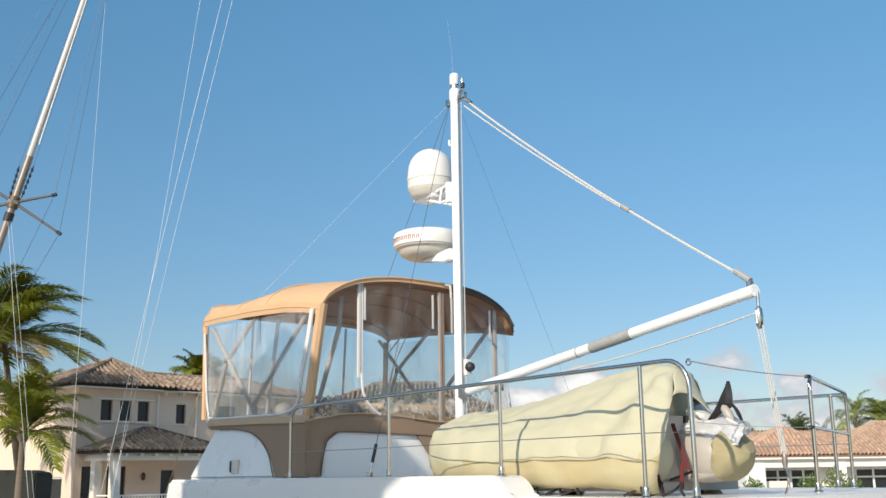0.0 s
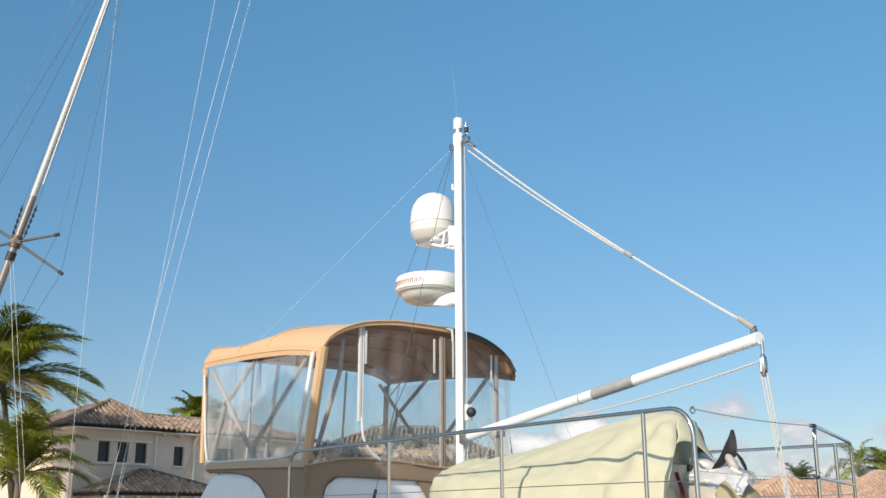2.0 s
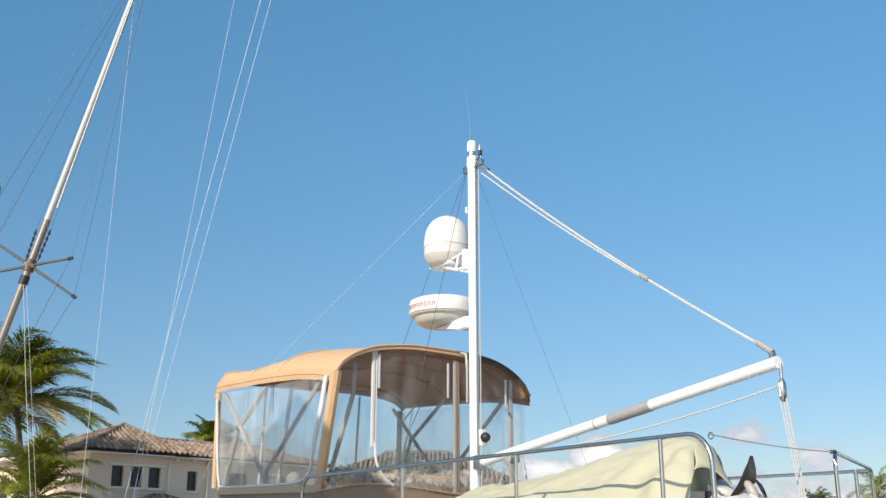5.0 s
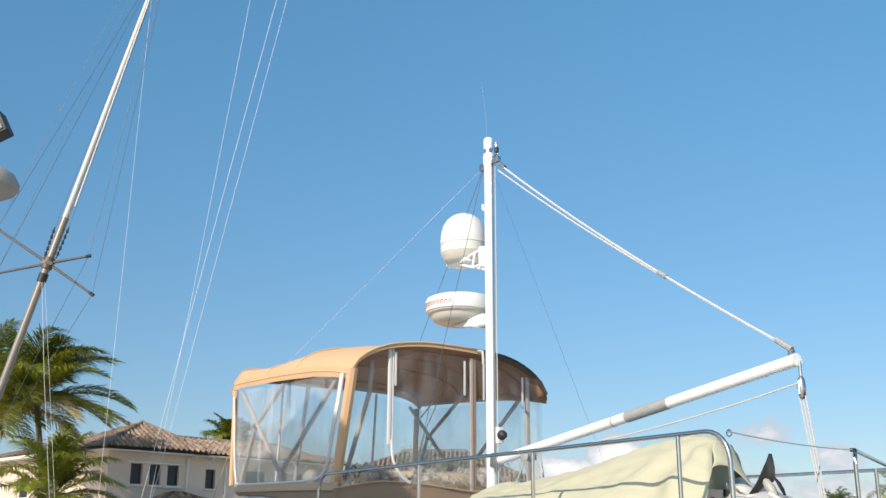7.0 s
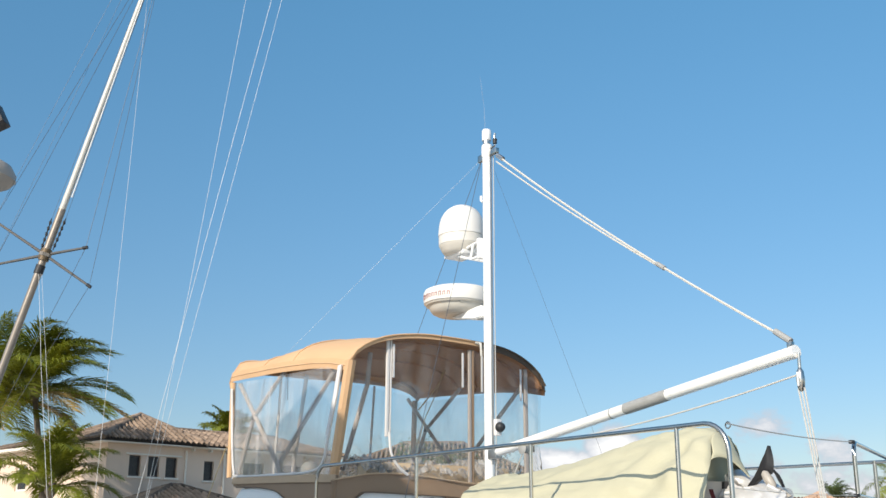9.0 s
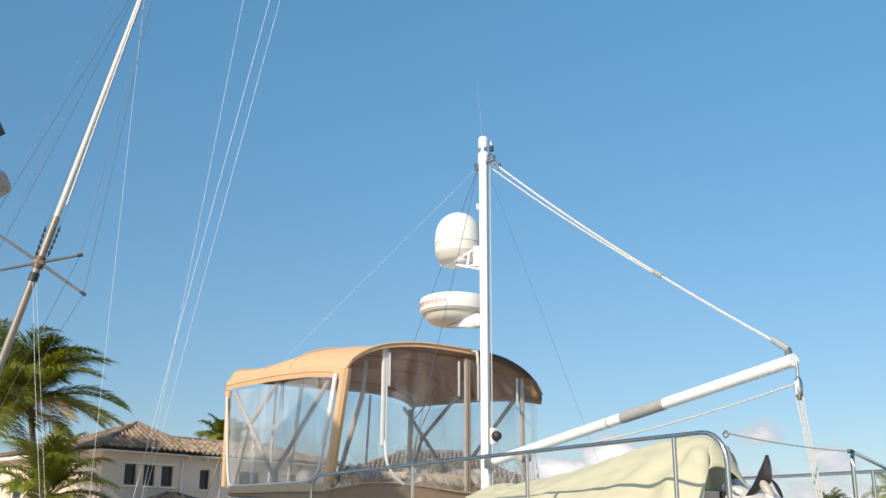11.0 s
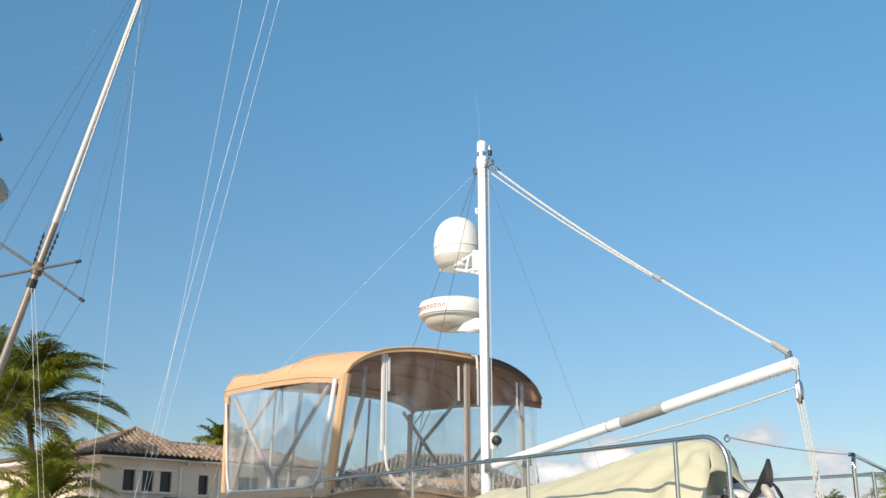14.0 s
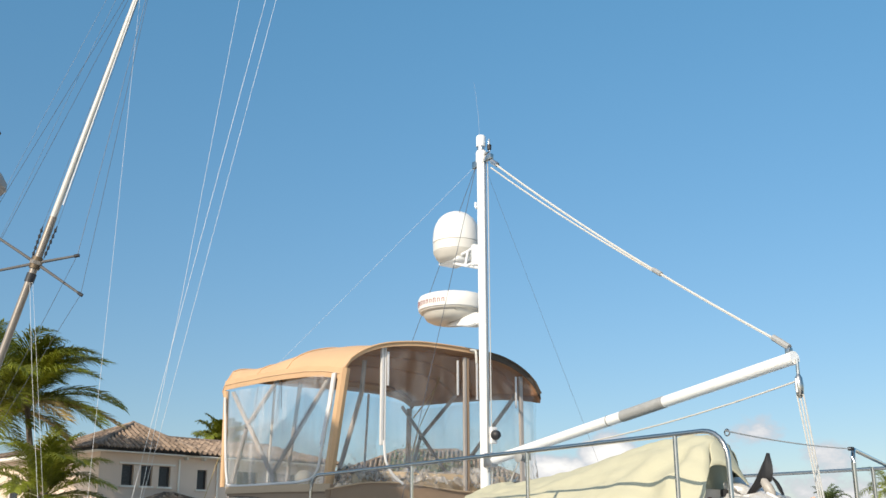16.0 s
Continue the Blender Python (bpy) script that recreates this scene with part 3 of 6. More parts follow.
def helm():
    h = thing("helm_console", (-1.7, 1.0, -0.07), "white helm console with a covered instrument", "console", frame_m=YACHT)
    bm = bmesh.new()
    prism(bm, [(-2.05, -0.07), (-1.6, -0.07), (-1.62, 0.35), (-1.78, 0.56), (-2.0, 0.56)], 1, 0.35, 1.5)
    part("pedestal", bm, GELCOAT, h)
    part("instrument_hood", lathe(bmesh.new(), (-1.8, 0.62, 0.55), ((0.06, 0), (0.085, 0.03), (0.1, 0.1), (0.09, 0.16), (0.05, 0.2), (0.01, 0.21)), 18), GREYWRAP, h, "grey hooded instrument")
    bm = bmesh.new()
    ring = [(0.19 * math.cos(k * 0.2618), 0.19 * math.sin(k * 0.2618), 0) for k in range(25)]
    mm = Matrix.Translation((-1.55, 1.0, 0.42)) @ Matrix.Rotation(radians(55), 4, "Y")
    tube(bm, [mm @ Vector(p) for p in ring], 0.014)
    for k in range(3):
        tube(bm, [mm @ Vector((0, 0, 0)), mm @ Vector((0.19 * math.cos(k * 2.094), 0.19 * math.sin(k * 2.094), 0))], 0.01)
    part("steering_wheel", bm, STEEL, h)
    s = thing("bridge_seat", (-0.5, 1.1, -0.07), "cream vinyl bench seat under crumpled clear covers", "seat", frame_m=YACHT)
    part("seat_base", boxes(((-0.75, 0.3, -0.07), (-0.2, 1.9, 0.3)), bevel=0.02), GELCOAT, s)
    part("cushion", boxes(((-0.78, 0.3, 0.3), (-0.2, 1.9, 0.42)), bevel=0.04), SEATVINYL, s)
    part("backrest", boxes(((-0.30, 0.3, 0.42), (-0.16, 1.9, 0.66)), bevel=0.04), SEATVINYL, s)
    # crumpled loose sheet heaped on the back of the seat
    rows = []
    rnd = random.Random(5)
    for i in range(26):
        row = []
        for j in range(81):
            b = 0.25 + 1.55 * j / 80 + rnd.uniform(-0.006, 0.006)
            q = i / 25
            a = -0.62 + 0.55 * q
            z = 0.56 + 0.17 * math.sin(math.pi * q) * (0.6 + 0.6 * noise.noise((b * 2.2, 3.1, 0))) + 0.10 * (0.4 - abs(noise.noise((a * 9 + b * 3, b * 9, 1.0)))) + 0.05 * noise.noise((a * 30, b * 26, 4.0)) + rnd.uniform(-0.008, 0.008)
            row.append((a, b, z))
        rows.append(row)
    bm = grid(bmesh.new(), rows)
    part("loose_cover", bm, SHEETING, s, "crumpled clear plastic sheet", smooth=False)


helm()


def bimini():
    e = thing("bimini_enclosure", (-1.2, 1.1, 0.5), "tan canvas bimini top with clear vinyl side curtains", "canopy", frame_m=YACHT)
    # roof: arches from front to back; (a, side height, crown height, half width)
    arches = [(-2.53, 1.615, 1.72, 1.06, 14.0), (-2.46, 1.675, 1.825, 1.07, 14.0), (-2.05, 1.66, 1.80, 1.08, 8.0), (-1.72, 1.645, 1.80, 1.08, 6.0), (-1.45, 1.635, 1.835, 1.085, 4.5), (-1.05, 1.61, 1.88, 1.085, 3.4), (-0.6, 1.575, 1.85, 1.085, 2.8), (-0.25, 1.53, 1.805, 1.085, 2.6), (0.03, 1.475, 1.785, 1.085, 2.5)]
    n = 26
    rows = []
    for a, zs, zc, hw, sharp in arches:
        row = []
        for k in range(n + 1):
            q = -1 + 2 * k / n
            f = (1 - abs(q) ** (sharp if q < 0 else min(sharp, 3.0)))
            edge = zs - (0.045 if q > 0 else 0.0)
            slack = 0.010 * noise.noise((a * 2.3, q * 3.0, 1.7)) * f
            rake = 0.30 * max(0.0, min(1.0, (-1.0 - a) / 1.4)) * (0.5 + 0.5 * q) ** 1.5
            row.append((a + rake, 1.09 + hw * math.copysign(abs(q) ** 0.82, q), edge + (zc - edge) * f ** 0.7 + slack))
        rows.append(row)
    bm = grid(bmesh.new(), rows)
    bmesh.ops.subdivide_edges(bm, edges=list(bm.edges), cuts=1, use_grid_fill=True, smooth=0.6)
    part("roof", thicken(bm, 0.012), TAN, e, "tan canvas roof")
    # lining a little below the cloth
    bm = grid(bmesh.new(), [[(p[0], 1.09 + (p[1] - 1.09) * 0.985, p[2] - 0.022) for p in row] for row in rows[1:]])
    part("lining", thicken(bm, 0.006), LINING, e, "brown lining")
    # hems along the sides and arches; far ones browner, their shade put into the colour
    for side in (0, n):
        drop = 0.085
        top = [Vector(r[side]) for r in rows]
        out = -0.012 if side == 0 else 0.012
        bm = grid(bmesh.new(), [[(p.x, p.y + out, p.z + 0.012) for p in top], [(p.x, p.y + out * 1.6, p.z - drop * 0.5) for p in top], [(p.x, p.y + out, p.z - drop) for p in top]])
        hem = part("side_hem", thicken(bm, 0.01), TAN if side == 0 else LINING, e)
        bm = tube(bmesh.new(), [p + Vector((0, out * 1.7, -drop * 0.42)) for p in top], 0.006, 6)
        part("piping", bm, TAN_EDGE, hem)
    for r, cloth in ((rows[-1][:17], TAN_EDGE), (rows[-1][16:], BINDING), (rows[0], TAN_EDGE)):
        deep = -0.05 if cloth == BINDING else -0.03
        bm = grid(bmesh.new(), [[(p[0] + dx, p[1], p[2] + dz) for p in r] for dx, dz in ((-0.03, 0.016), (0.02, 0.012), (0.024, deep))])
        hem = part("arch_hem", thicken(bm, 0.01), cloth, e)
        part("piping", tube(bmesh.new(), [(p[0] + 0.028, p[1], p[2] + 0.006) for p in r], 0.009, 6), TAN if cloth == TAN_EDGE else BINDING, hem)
    # seam bands across the roof
    for a_i in (1, 3, 5):
        part("seam_band", tube(bmesh.new(), [(p[0], p[1], p[2] + 0.006) for p in rows[a_i]], 0.007, 6), TAN_EDGE, e)
    # bows of aluminium tube inside the roof
    for a_i in (1, 4, 5, 7):
        r = rows[a_i]
        part("bow", tube(bmesh.new(), [(p[0], 1.1 + (p[1] - 1.1) * 0.97, p[2] - 0.035) for p in r], 0.013, 8), LINING, e)
    # side struts, both sides
    for b in (0.05, 2.12):
        foot = (-1.24, b, 0.52)
        for path in ([(-2.33, b, 1.55), (-1.36, b, 0.68), foot], [(-0.25, b, 1.46), (-1.30, b, 0.70), foot], [(-1.29, b, 1.56), (-1.96, b, 1.17), (-2.26, b, 0.60)]):
            part("strut", tube(bmesh.new(), path, 0.021, 8), SLEEVE, e)
        part("strut_fitting", lathe(bmesh.new(), (-1.24, b, 0.48), ((0.03, 0), (0.03, 0.03), (0.022, 0.07)), 12), STEEL, e)
        part("strut_joint", lathe(bmesh.new(), (-1.95, b, 1.15), ((0.024, 0), (0.028, 0.02), (0.024, 0.05)), 10), RUBBER, e)
    part("strut", tube(bmesh.new(), [(-1.95, 0.62, 1.66), (-2.2, 0.62, 0.6)], 0.021, 8), SLEEVE, e)
    part("strut", tube(bmesh.new(), [(-0.1, 0.3, 1.6), (-0.145, 0.3, 1.317), (-0.55, 0.3, 0.6)], 0.021, 8), SLEEVE, e)
    part("zip_pull", tube(bmesh.new(), [(-1.22, 0.05, 1.54), (-1.215, 0.05, 1.4), (-1.208, 0.05, 1.27)], 0.004, 5), RUBBER, e)
    # tan corner pillars
    for a0, a1, b in ((0.055, -0.2, -0.005),):
        bm = bmesh.new()
        rows2 = []
        for k in range(9):
            q = k / 8
            a = a0 + (a1 - a0) * q
            z = 1.48 + (0.49 - 1.48) * q
            w = 0.042 - 0.008 * q
            rows2.append([(a - w, b - 0.012, z), (a + w * 0.6, b - 0.012, z), (a + w, b + 0.02, z), (a + w * 0.6, b + 0.06, z), (a - w, b + 0.02, z)])
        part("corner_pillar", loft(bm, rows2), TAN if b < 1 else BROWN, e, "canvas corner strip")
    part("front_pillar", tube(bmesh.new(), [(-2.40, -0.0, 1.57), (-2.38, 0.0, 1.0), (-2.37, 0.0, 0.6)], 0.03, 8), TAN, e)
    # far pillar in brown: the shaded side is put into its colour
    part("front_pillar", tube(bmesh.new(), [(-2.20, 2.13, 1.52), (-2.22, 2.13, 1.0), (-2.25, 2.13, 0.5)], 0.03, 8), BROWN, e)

    def curtain(name, p00, p10, p11, p01, na, nz, bulge, seed, sheet, wave=0.02):
        rows3 = []
        p00, p10, p11, p01 = map(Vector, (p00, p10, p11, p01))
        nrm = (p10 - p00).cross(p01 - p00).normalized()
        for j in range(nz + 1):
            v = j / nz
            row = []
            for i in range(na + 1):
                u = i / na
                p = (p00.lerp(p10, u)).lerp(p01.lerp(p11, u), v)
                w = math.sin(math.pi * u) * math.sin(math.pi * v)
                p = p + nrm * (bulge * w + wave * (noise.noise((u * 3 + seed, v * 4, seed)) + 0.4 * noise.noise((u * 9, v * 7 + seed, 2))))
                row.append(p)
            rows3.append(row)
        ob = part(name, grid(bmesh.new(), rows3), sheet, e, "clear vinyl curtain")
        ob.visible_shadow = False
        return ob

    def edging(points, r=0.014, mat=ZIP, name="curtain_edge"):
        part(name, tube(bmesh.new(), catmull(points, 5), r, 6), mat, e)

    # near side curtain, back wall curtains, far side curtain, front curtain
    curtain("side_curtain", (-2.28, -0.01, 0.58), (-0.2, -0.01, 0.52), (-0.03, 0.0, 1.46), (-2.42, 0.0, 1.56), 16, 12, 0.02, 1.3, VINYL_SIDE)
    curtain("side_curtain", (-2.16, 2.16, 0.58), (-0.1, 2.16, 0.52), (-0.03, 2.16, 1.42), (-2.2, 2.15, 1.5), 16, 12, 0.02, 5.3, VINYL)
    edging([(-2.36, -0.03, 1.5), (-2.27, -0.03, 0.9), (-2.2, -0.03, 0.66), (-2.08, -0.03, 0.6), (-1.2, -0.03, 0.575), (-0.55, -0.03, 0.57), (-0.32, -0.03, 0.63), (-0.24, -0.03, 0.8), (-0.14, -0.03, 1.1), (-0.05, -0.03, 1.45)], 0.012)
    part("zip_strip", loft(bmesh.new(), [[(a - 0.03, -0.035, z), (a + 0.03, -0.035, z), (a + 0.03, -0.02, z), (a - 0.03, -0.02, z)] for a, z in ((-0.24, 0.86), (-0.19, 1.0), (-0.115, 1.2), (-0.05, 1.45))]), ZIP, e, "wide white zipped strip")
    # the rear wall hangs as three panels between zipped strips, tops following the arch
    def arch_z(b):
        q = abs((b - 1.09) / 1.085) ** (1 / 0.82)
        return (1.475 if b < 1.1 else 1.43) + 0.3 * max(0.0, 1 - q ** 2.5) ** 0.7

    cuts = (0.06, 0.42, 1.31, 1.97, 2.16)
    for i, (b0, b1) in enumerate(zip(cuts, cuts[1:])):
        low = 0.5
        rows3 = []
        for j in range(37):
            v = j / 36
            row = []
            for k in range(31):
                k = k / 3
                b = b0 + (b1 - b0) * k / 10
                z = low + (arch_z(b) - 0.02 - low) * v
                a = 0.0 + 0.03 * noise.noise((b * 5, z * 4, i)) + (0.10 * (1 - v) * math.sin(math.pi * k / 10)) - 0.1 * (1 - v) * (1 if i == 0 else 0.3) + 0.10 * max(0.0, 1 - v * 2.4) * (0.6 - 2 * abs(noise.noise((b * 9 + z * 5, z * 11, 2))) - 1.0 * abs(noise.noise((b * 21 - z * 9, z * 24, 7))))
                row.append((a, b, z))
            rows3.append(row)
        ob = part("rear_curtain", grid(bmesh.new(), rows3), VINYL, e, "clear vinyl curtain")
        ob.visible_shadow = False
    for b, wide, low, mat in ((0.42, 0.014, 0.86, ZIP), (0.45, 0.007, 0.9, ZIP), (1.31, 0.015, 0.5, SLEEVE), (1.345, 0.010, 0.5, BROWN), (1.97, 0.02, 0.5, SLEEVE)):
        part("zip_strip", boxes(((-0.012, b - wide, low), (0.014, b + wide, arch_z(b) - 0.02)), bevel=0.004), mat, e)
    for b, l in ((0.47, 0.3), (1.22, 0.32), (1.44, 0.34), (1.9, 0.3)):
        part("hanging_strap", boxes(((0.016, b - 0.011, arch_z(b) - 0.06 - l), (0.022, b + 0.011, arch_z(b) - 0.06)), bevel=0.002), ZIP, e)
    edging([(0.03, 0.43, 0.9), (0.035, 0.45, 0.72), (0.04, 0.53, 0.6), (0.04, 0.62, 0.54)], 0.012)
    rows3 = []
    for j in range(9):
        v = j / 8
        rows3.append([(-2.3 + 0.2 * (k / 14) ** 1.5 - 0.3 * math.sin(math.pi * k / 14) * (1 - v) - 0.12 * v, 0.0 + 2.2 * k / 14, 0.55 + (1.0 + 0.12 * math.sin(math.pi * k / 14)) * v) for k in range(15)])
    ob = part("front_curtain", grid(bmesh.new(), rows3), VINYL, e, "clear vinyl windscreen")
    ob.visible_shadow = False
    for b, rake in ((0.55, 0.02), (1.65, 0.13)):
        part("zip_strip", tube(bmesh.new(), [(-2.43 + rake, b, 1.66), (-2.52 + rake, b, 0.58)], 0.014, 6), ZIP, e)
    # lashing where the roof is tied to the mast
    part("roof_tie", tube(bmesh.new(), catmull([(0.04, 1.36, 1.775), (0.2, 1.24, 1.74), (0.4, 1.12, 1.695), (0.53, 1.05, 1.655), (0.545, 1.045, 1.55)], 5), 0.011, 6), ROPE, e, "cream rope lashing")


bimini()
rope("lanyard", [(-1.2, 1.86, 1.72), (-1.2, 1.81, 1.62), (-1.2, 1.71, 1.48), (-1.2, 1.6, 1.36), (-1.2, 1.53, 1.28)], 0.007, ROPE_YEL, "tan cord looped under the bimini roof", frame_m=YACHT)
rope("lanyard", [(-1.2, 1.84, 1.73), (-1.2, 1.76, 1.49), (-1.2, 1.6, 1.18), (-1.2, 1.53, 0.94)], 0.005, ROPE_YEL, "tan cord hanging under the bimini roof", frame_m=YACHT)


# ---- mast with domes, boom and tackle ----
def mast():
    m = thing("mast", (0.58, 1.1, -0.12), "white aluminium mast stepped behind the bimini", "mast", frame_m=YACHT)
    part("pole", tube(bmesh.new(), [(0.58, 1.1, -0.12), (0.58, 1.1, 3.5)], 0.043, 20), WHITE_PAINT, m)
    part("sail_track", boxes(((0.62, 1.09, 0.62), (0.636, 1.11, 3.42)), bevel=0.004), ALU, m)
    part("conduit", tube(bmesh.new(), [(0.648, 1.12, 0.5), (0.648, 1.12, 3.4)], 0.005, 6), ROPE_GREY, m)
    part("collar", lathe(bmesh.new(), (0.58, 1.1, 3.40), ((0.046, 0), (0.052, 0.02), (0.052, 0.1), (0.045, 0.12)), 20), WHITE_PAINT, m)
    part("light_base", lathe(bmesh.new(), (0.575, 1.1, 3.5), ((0.046, 0), (0.046, 0.02), (0.036, 0.03), (0.036, 0.065)), 20), ALU, m)
    part("anchor_light", lathe(bmesh.new(), (0.575, 1.1, 3.565), ((0.042, 0), (0.044, 0.008), (0.044, 0.095), (0.036, 0.108), (0.01, 0.112)), 20), WHITE_PAINT, m, "white anchor light housing")
    part("stay_tang", boxes(((0.45, 1.085, 3.38), (0.54, 1.115, 3.45)), bevel=0.008), STEEL, m)
    part("lift_tang", boxes(((0.63, 1.08, 3.4), (0.74, 1.12, 3.45)), bevel=0.008), STEEL, m)
    part("bracket", tube(bmesh.new(), [(0.62, 1.1, 3.47), (0.7, 1.1, 3.48), (0.7, 1.1, 3.6)], 0.011, 6), STEEL, m)
    part("steaming_light", lathe(bmesh.new(), (0.70, 1.1, 3.5), ((0.02, 0), (0.022, 0.04), (0.012, 0.05)), 10), RUBBER, m)
    part("cleat", tube(bmesh.new(), [(0.53, 1.08, 2.98), (0.51, 1.08, 3.0), (0.51, 1.08, 3.04)], 0.012, 6), WHITE_PAINT, m)
    part("gooseneck", boxes(((0.6, 1.06, 0.66), (0.72, 1.13, 0.78)), bevel=0.012), ALU, m)
    part("deck_light", lathe(bmesh.new(), (0, 0, 0), ((0.04, 0), (0.045, 0.02), (0.034, 0.05), (0.015, 0.065)), 14, Matrix.Translation((0.66, 1.14, 0.93)) @ Matrix.Rotation(radians(90), 4, "Y")), RUBBER, m, "black round deck light")
    part("deck_light_box", boxes(((0.61, 1.11, 0.86), (0.665, 1.17, 1.0)), bevel=0.008), GELCOAT, m)
    # whip aerial on the masthead
    part("whip_aerial", tube(bmesh.new(), [(0.56, 1.1, 3.55), (0.54, 1.1, 3.9), (0.48, 1.1, 4.25)], 0.0011, 5, 0.0006), ROPE_GREY, m)


mast()


def satellite_dome():
    d = thing("satellite_dome", (0.155, 1.1, 2.53), "white satellite television dome on a mast bracket", "satellite dome", frame_m=YACHT)
    c = (0.178, 1.1, 2.565)
    r = 0.216
    prof = [(0.12, -0.015), (0.15, -0.012), (0.172, 0.0), (0.188, 0.02), (0.2, 0.045), (r - 0.002, 0.07), (r - 0.002, 0.075)]
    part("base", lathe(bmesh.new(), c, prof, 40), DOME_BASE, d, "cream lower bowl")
    part("rim", lathe(bmesh.new(), c, [(r - 0.004, 0.075), (r + 0.001, 0.078), (r + 0.002, 0.158), (r - 0.003, 0.162)], 40), DOME_RIM, d, "cream rim band")
    prof = [(r - 0.002, 0.162), (r + 0.005, 0.166), (r + 0.005, 0.2)]
    for hh in (0.12, 0.25, 0.4, 0.55, 0.68, 0.78, 0.86, 0.92, 0.96, 0.985, 0.997):
        prof.append(((r + 0.002) * (1 - hh ** 2.5) ** 0.5, 0.2 + 0.275 * hh))
    prof.append((0.004, 0.475))
    part("dome", lathe(bmesh.new(), c, prof, 40), DOME, d)
    b = part("bracket", boxes(((0.03, 1.0, 2.535), (0.34, 1.2, 2.568)), bevel=0.01), WHITE_PAINT, d, "white cast bracket")
    for y in (1.04, 1.16):
        part("bracket_arm", tubes(0.013, [(0.1, y, 2.548), (0.53, y, 2.60)], [(0.2, y, 2.53), (0.42, y, 2.455), (0.53, y, 2.46)], [(0.40, y, 2.462), (0.44, y, 2.59)]), WHITE_PAINT, b)
    part("mast_clamp", boxes(((0.5, 1.03, 2.44), (0.545, 1.17, 2.63)), bevel=0.008), WHITE_PAINT, b)
    part("brace", tube(bmesh.new(), [(0.3, 1.1, 2.51), (0.46, 1.1, 2.6)], 0.012, 6), WHITE_PAINT, b)


satellite_dome()


def radome():
    d = thing("radar_dome", (0.1, 1.1, 1.95), "white radar dome with maroon lettering on a mast bracket", "radar", frame_m=YACHT)
    c = (0.115, 1.1, 1.965)
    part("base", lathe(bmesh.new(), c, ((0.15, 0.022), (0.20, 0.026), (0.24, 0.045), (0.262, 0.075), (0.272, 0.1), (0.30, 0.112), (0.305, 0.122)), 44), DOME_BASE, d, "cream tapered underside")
    part("dome", lathe(bmesh.new(), c, ((0.305, 0.122), (0.316, 0.13), (0.322, 0.17), (0.32, 0.225), (0.308, 0.252), (0.27, 0.27), (0.18, 0.282), (0.08, 0.287), (0.01, 0.288)), 44), DOME, d)
    bm = prism(bmesh.new(), [(0.05, 1.975), (0.5, 2.01), (0.54, 2.01), (0.54, 1.90), (0.42, 1.90), (0.15, 1.955)], 1, 1.05, 1.15)
    bmesh.ops.bevel(bm, geom=list(bm.edges), offset=0.01, segments=2, affect="EDGES")
    part("bracket", bm, WHITE_PAINT, d, "white cast bracket")
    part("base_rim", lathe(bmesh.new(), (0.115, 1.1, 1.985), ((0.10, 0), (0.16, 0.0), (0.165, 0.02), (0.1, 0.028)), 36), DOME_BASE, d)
    part("cable_gland", lathe(bmesh.new(), (0, 0, 0), ((0.022, 0), (0.022, 0.03), (0.012, 0.04)), 12, Matrix.Translation((0.345, 0.99, 2.07)) @ Matrix.Rotation(radians(70), 4, "X")), DOME_BASE, d)
    # maker's mark as plain strokes round the rim
    heights = (0.05, 0.036, 0.042, 0.036, 0.036, 0.036, 0.044, 0.036, 0.036)
    for k, h in enumerate(heights):
        ang = radians(-112 + 7.6 * k)
        bm = bmesh.new()
        for w in (-0.014, 0.006):
            box(bm, (-0.002, w, -h / 2), (0.002, w + 0.008, h / 2), 0, Matrix.Translation((c[0], c[1], c[2] + 0.178)) @ Matrix.Rotation(ang, 4, "Z") @ Matrix.Translation((0.3215, 0, 0)))
        box(bm, (-0.002, -0.014, h / 2 - 0.008), (0.002, 0.014, h / 2), 0, Matrix.Translation((c[0], c[1], c[2] + 0.178)) @ Matrix.Rotation(ang, 4, "Z") @ Matrix.Translation((0.3217, 0, 0)))
        part("mark", bm, REDINK, d, "maroon mark", smooth=False)


radome()


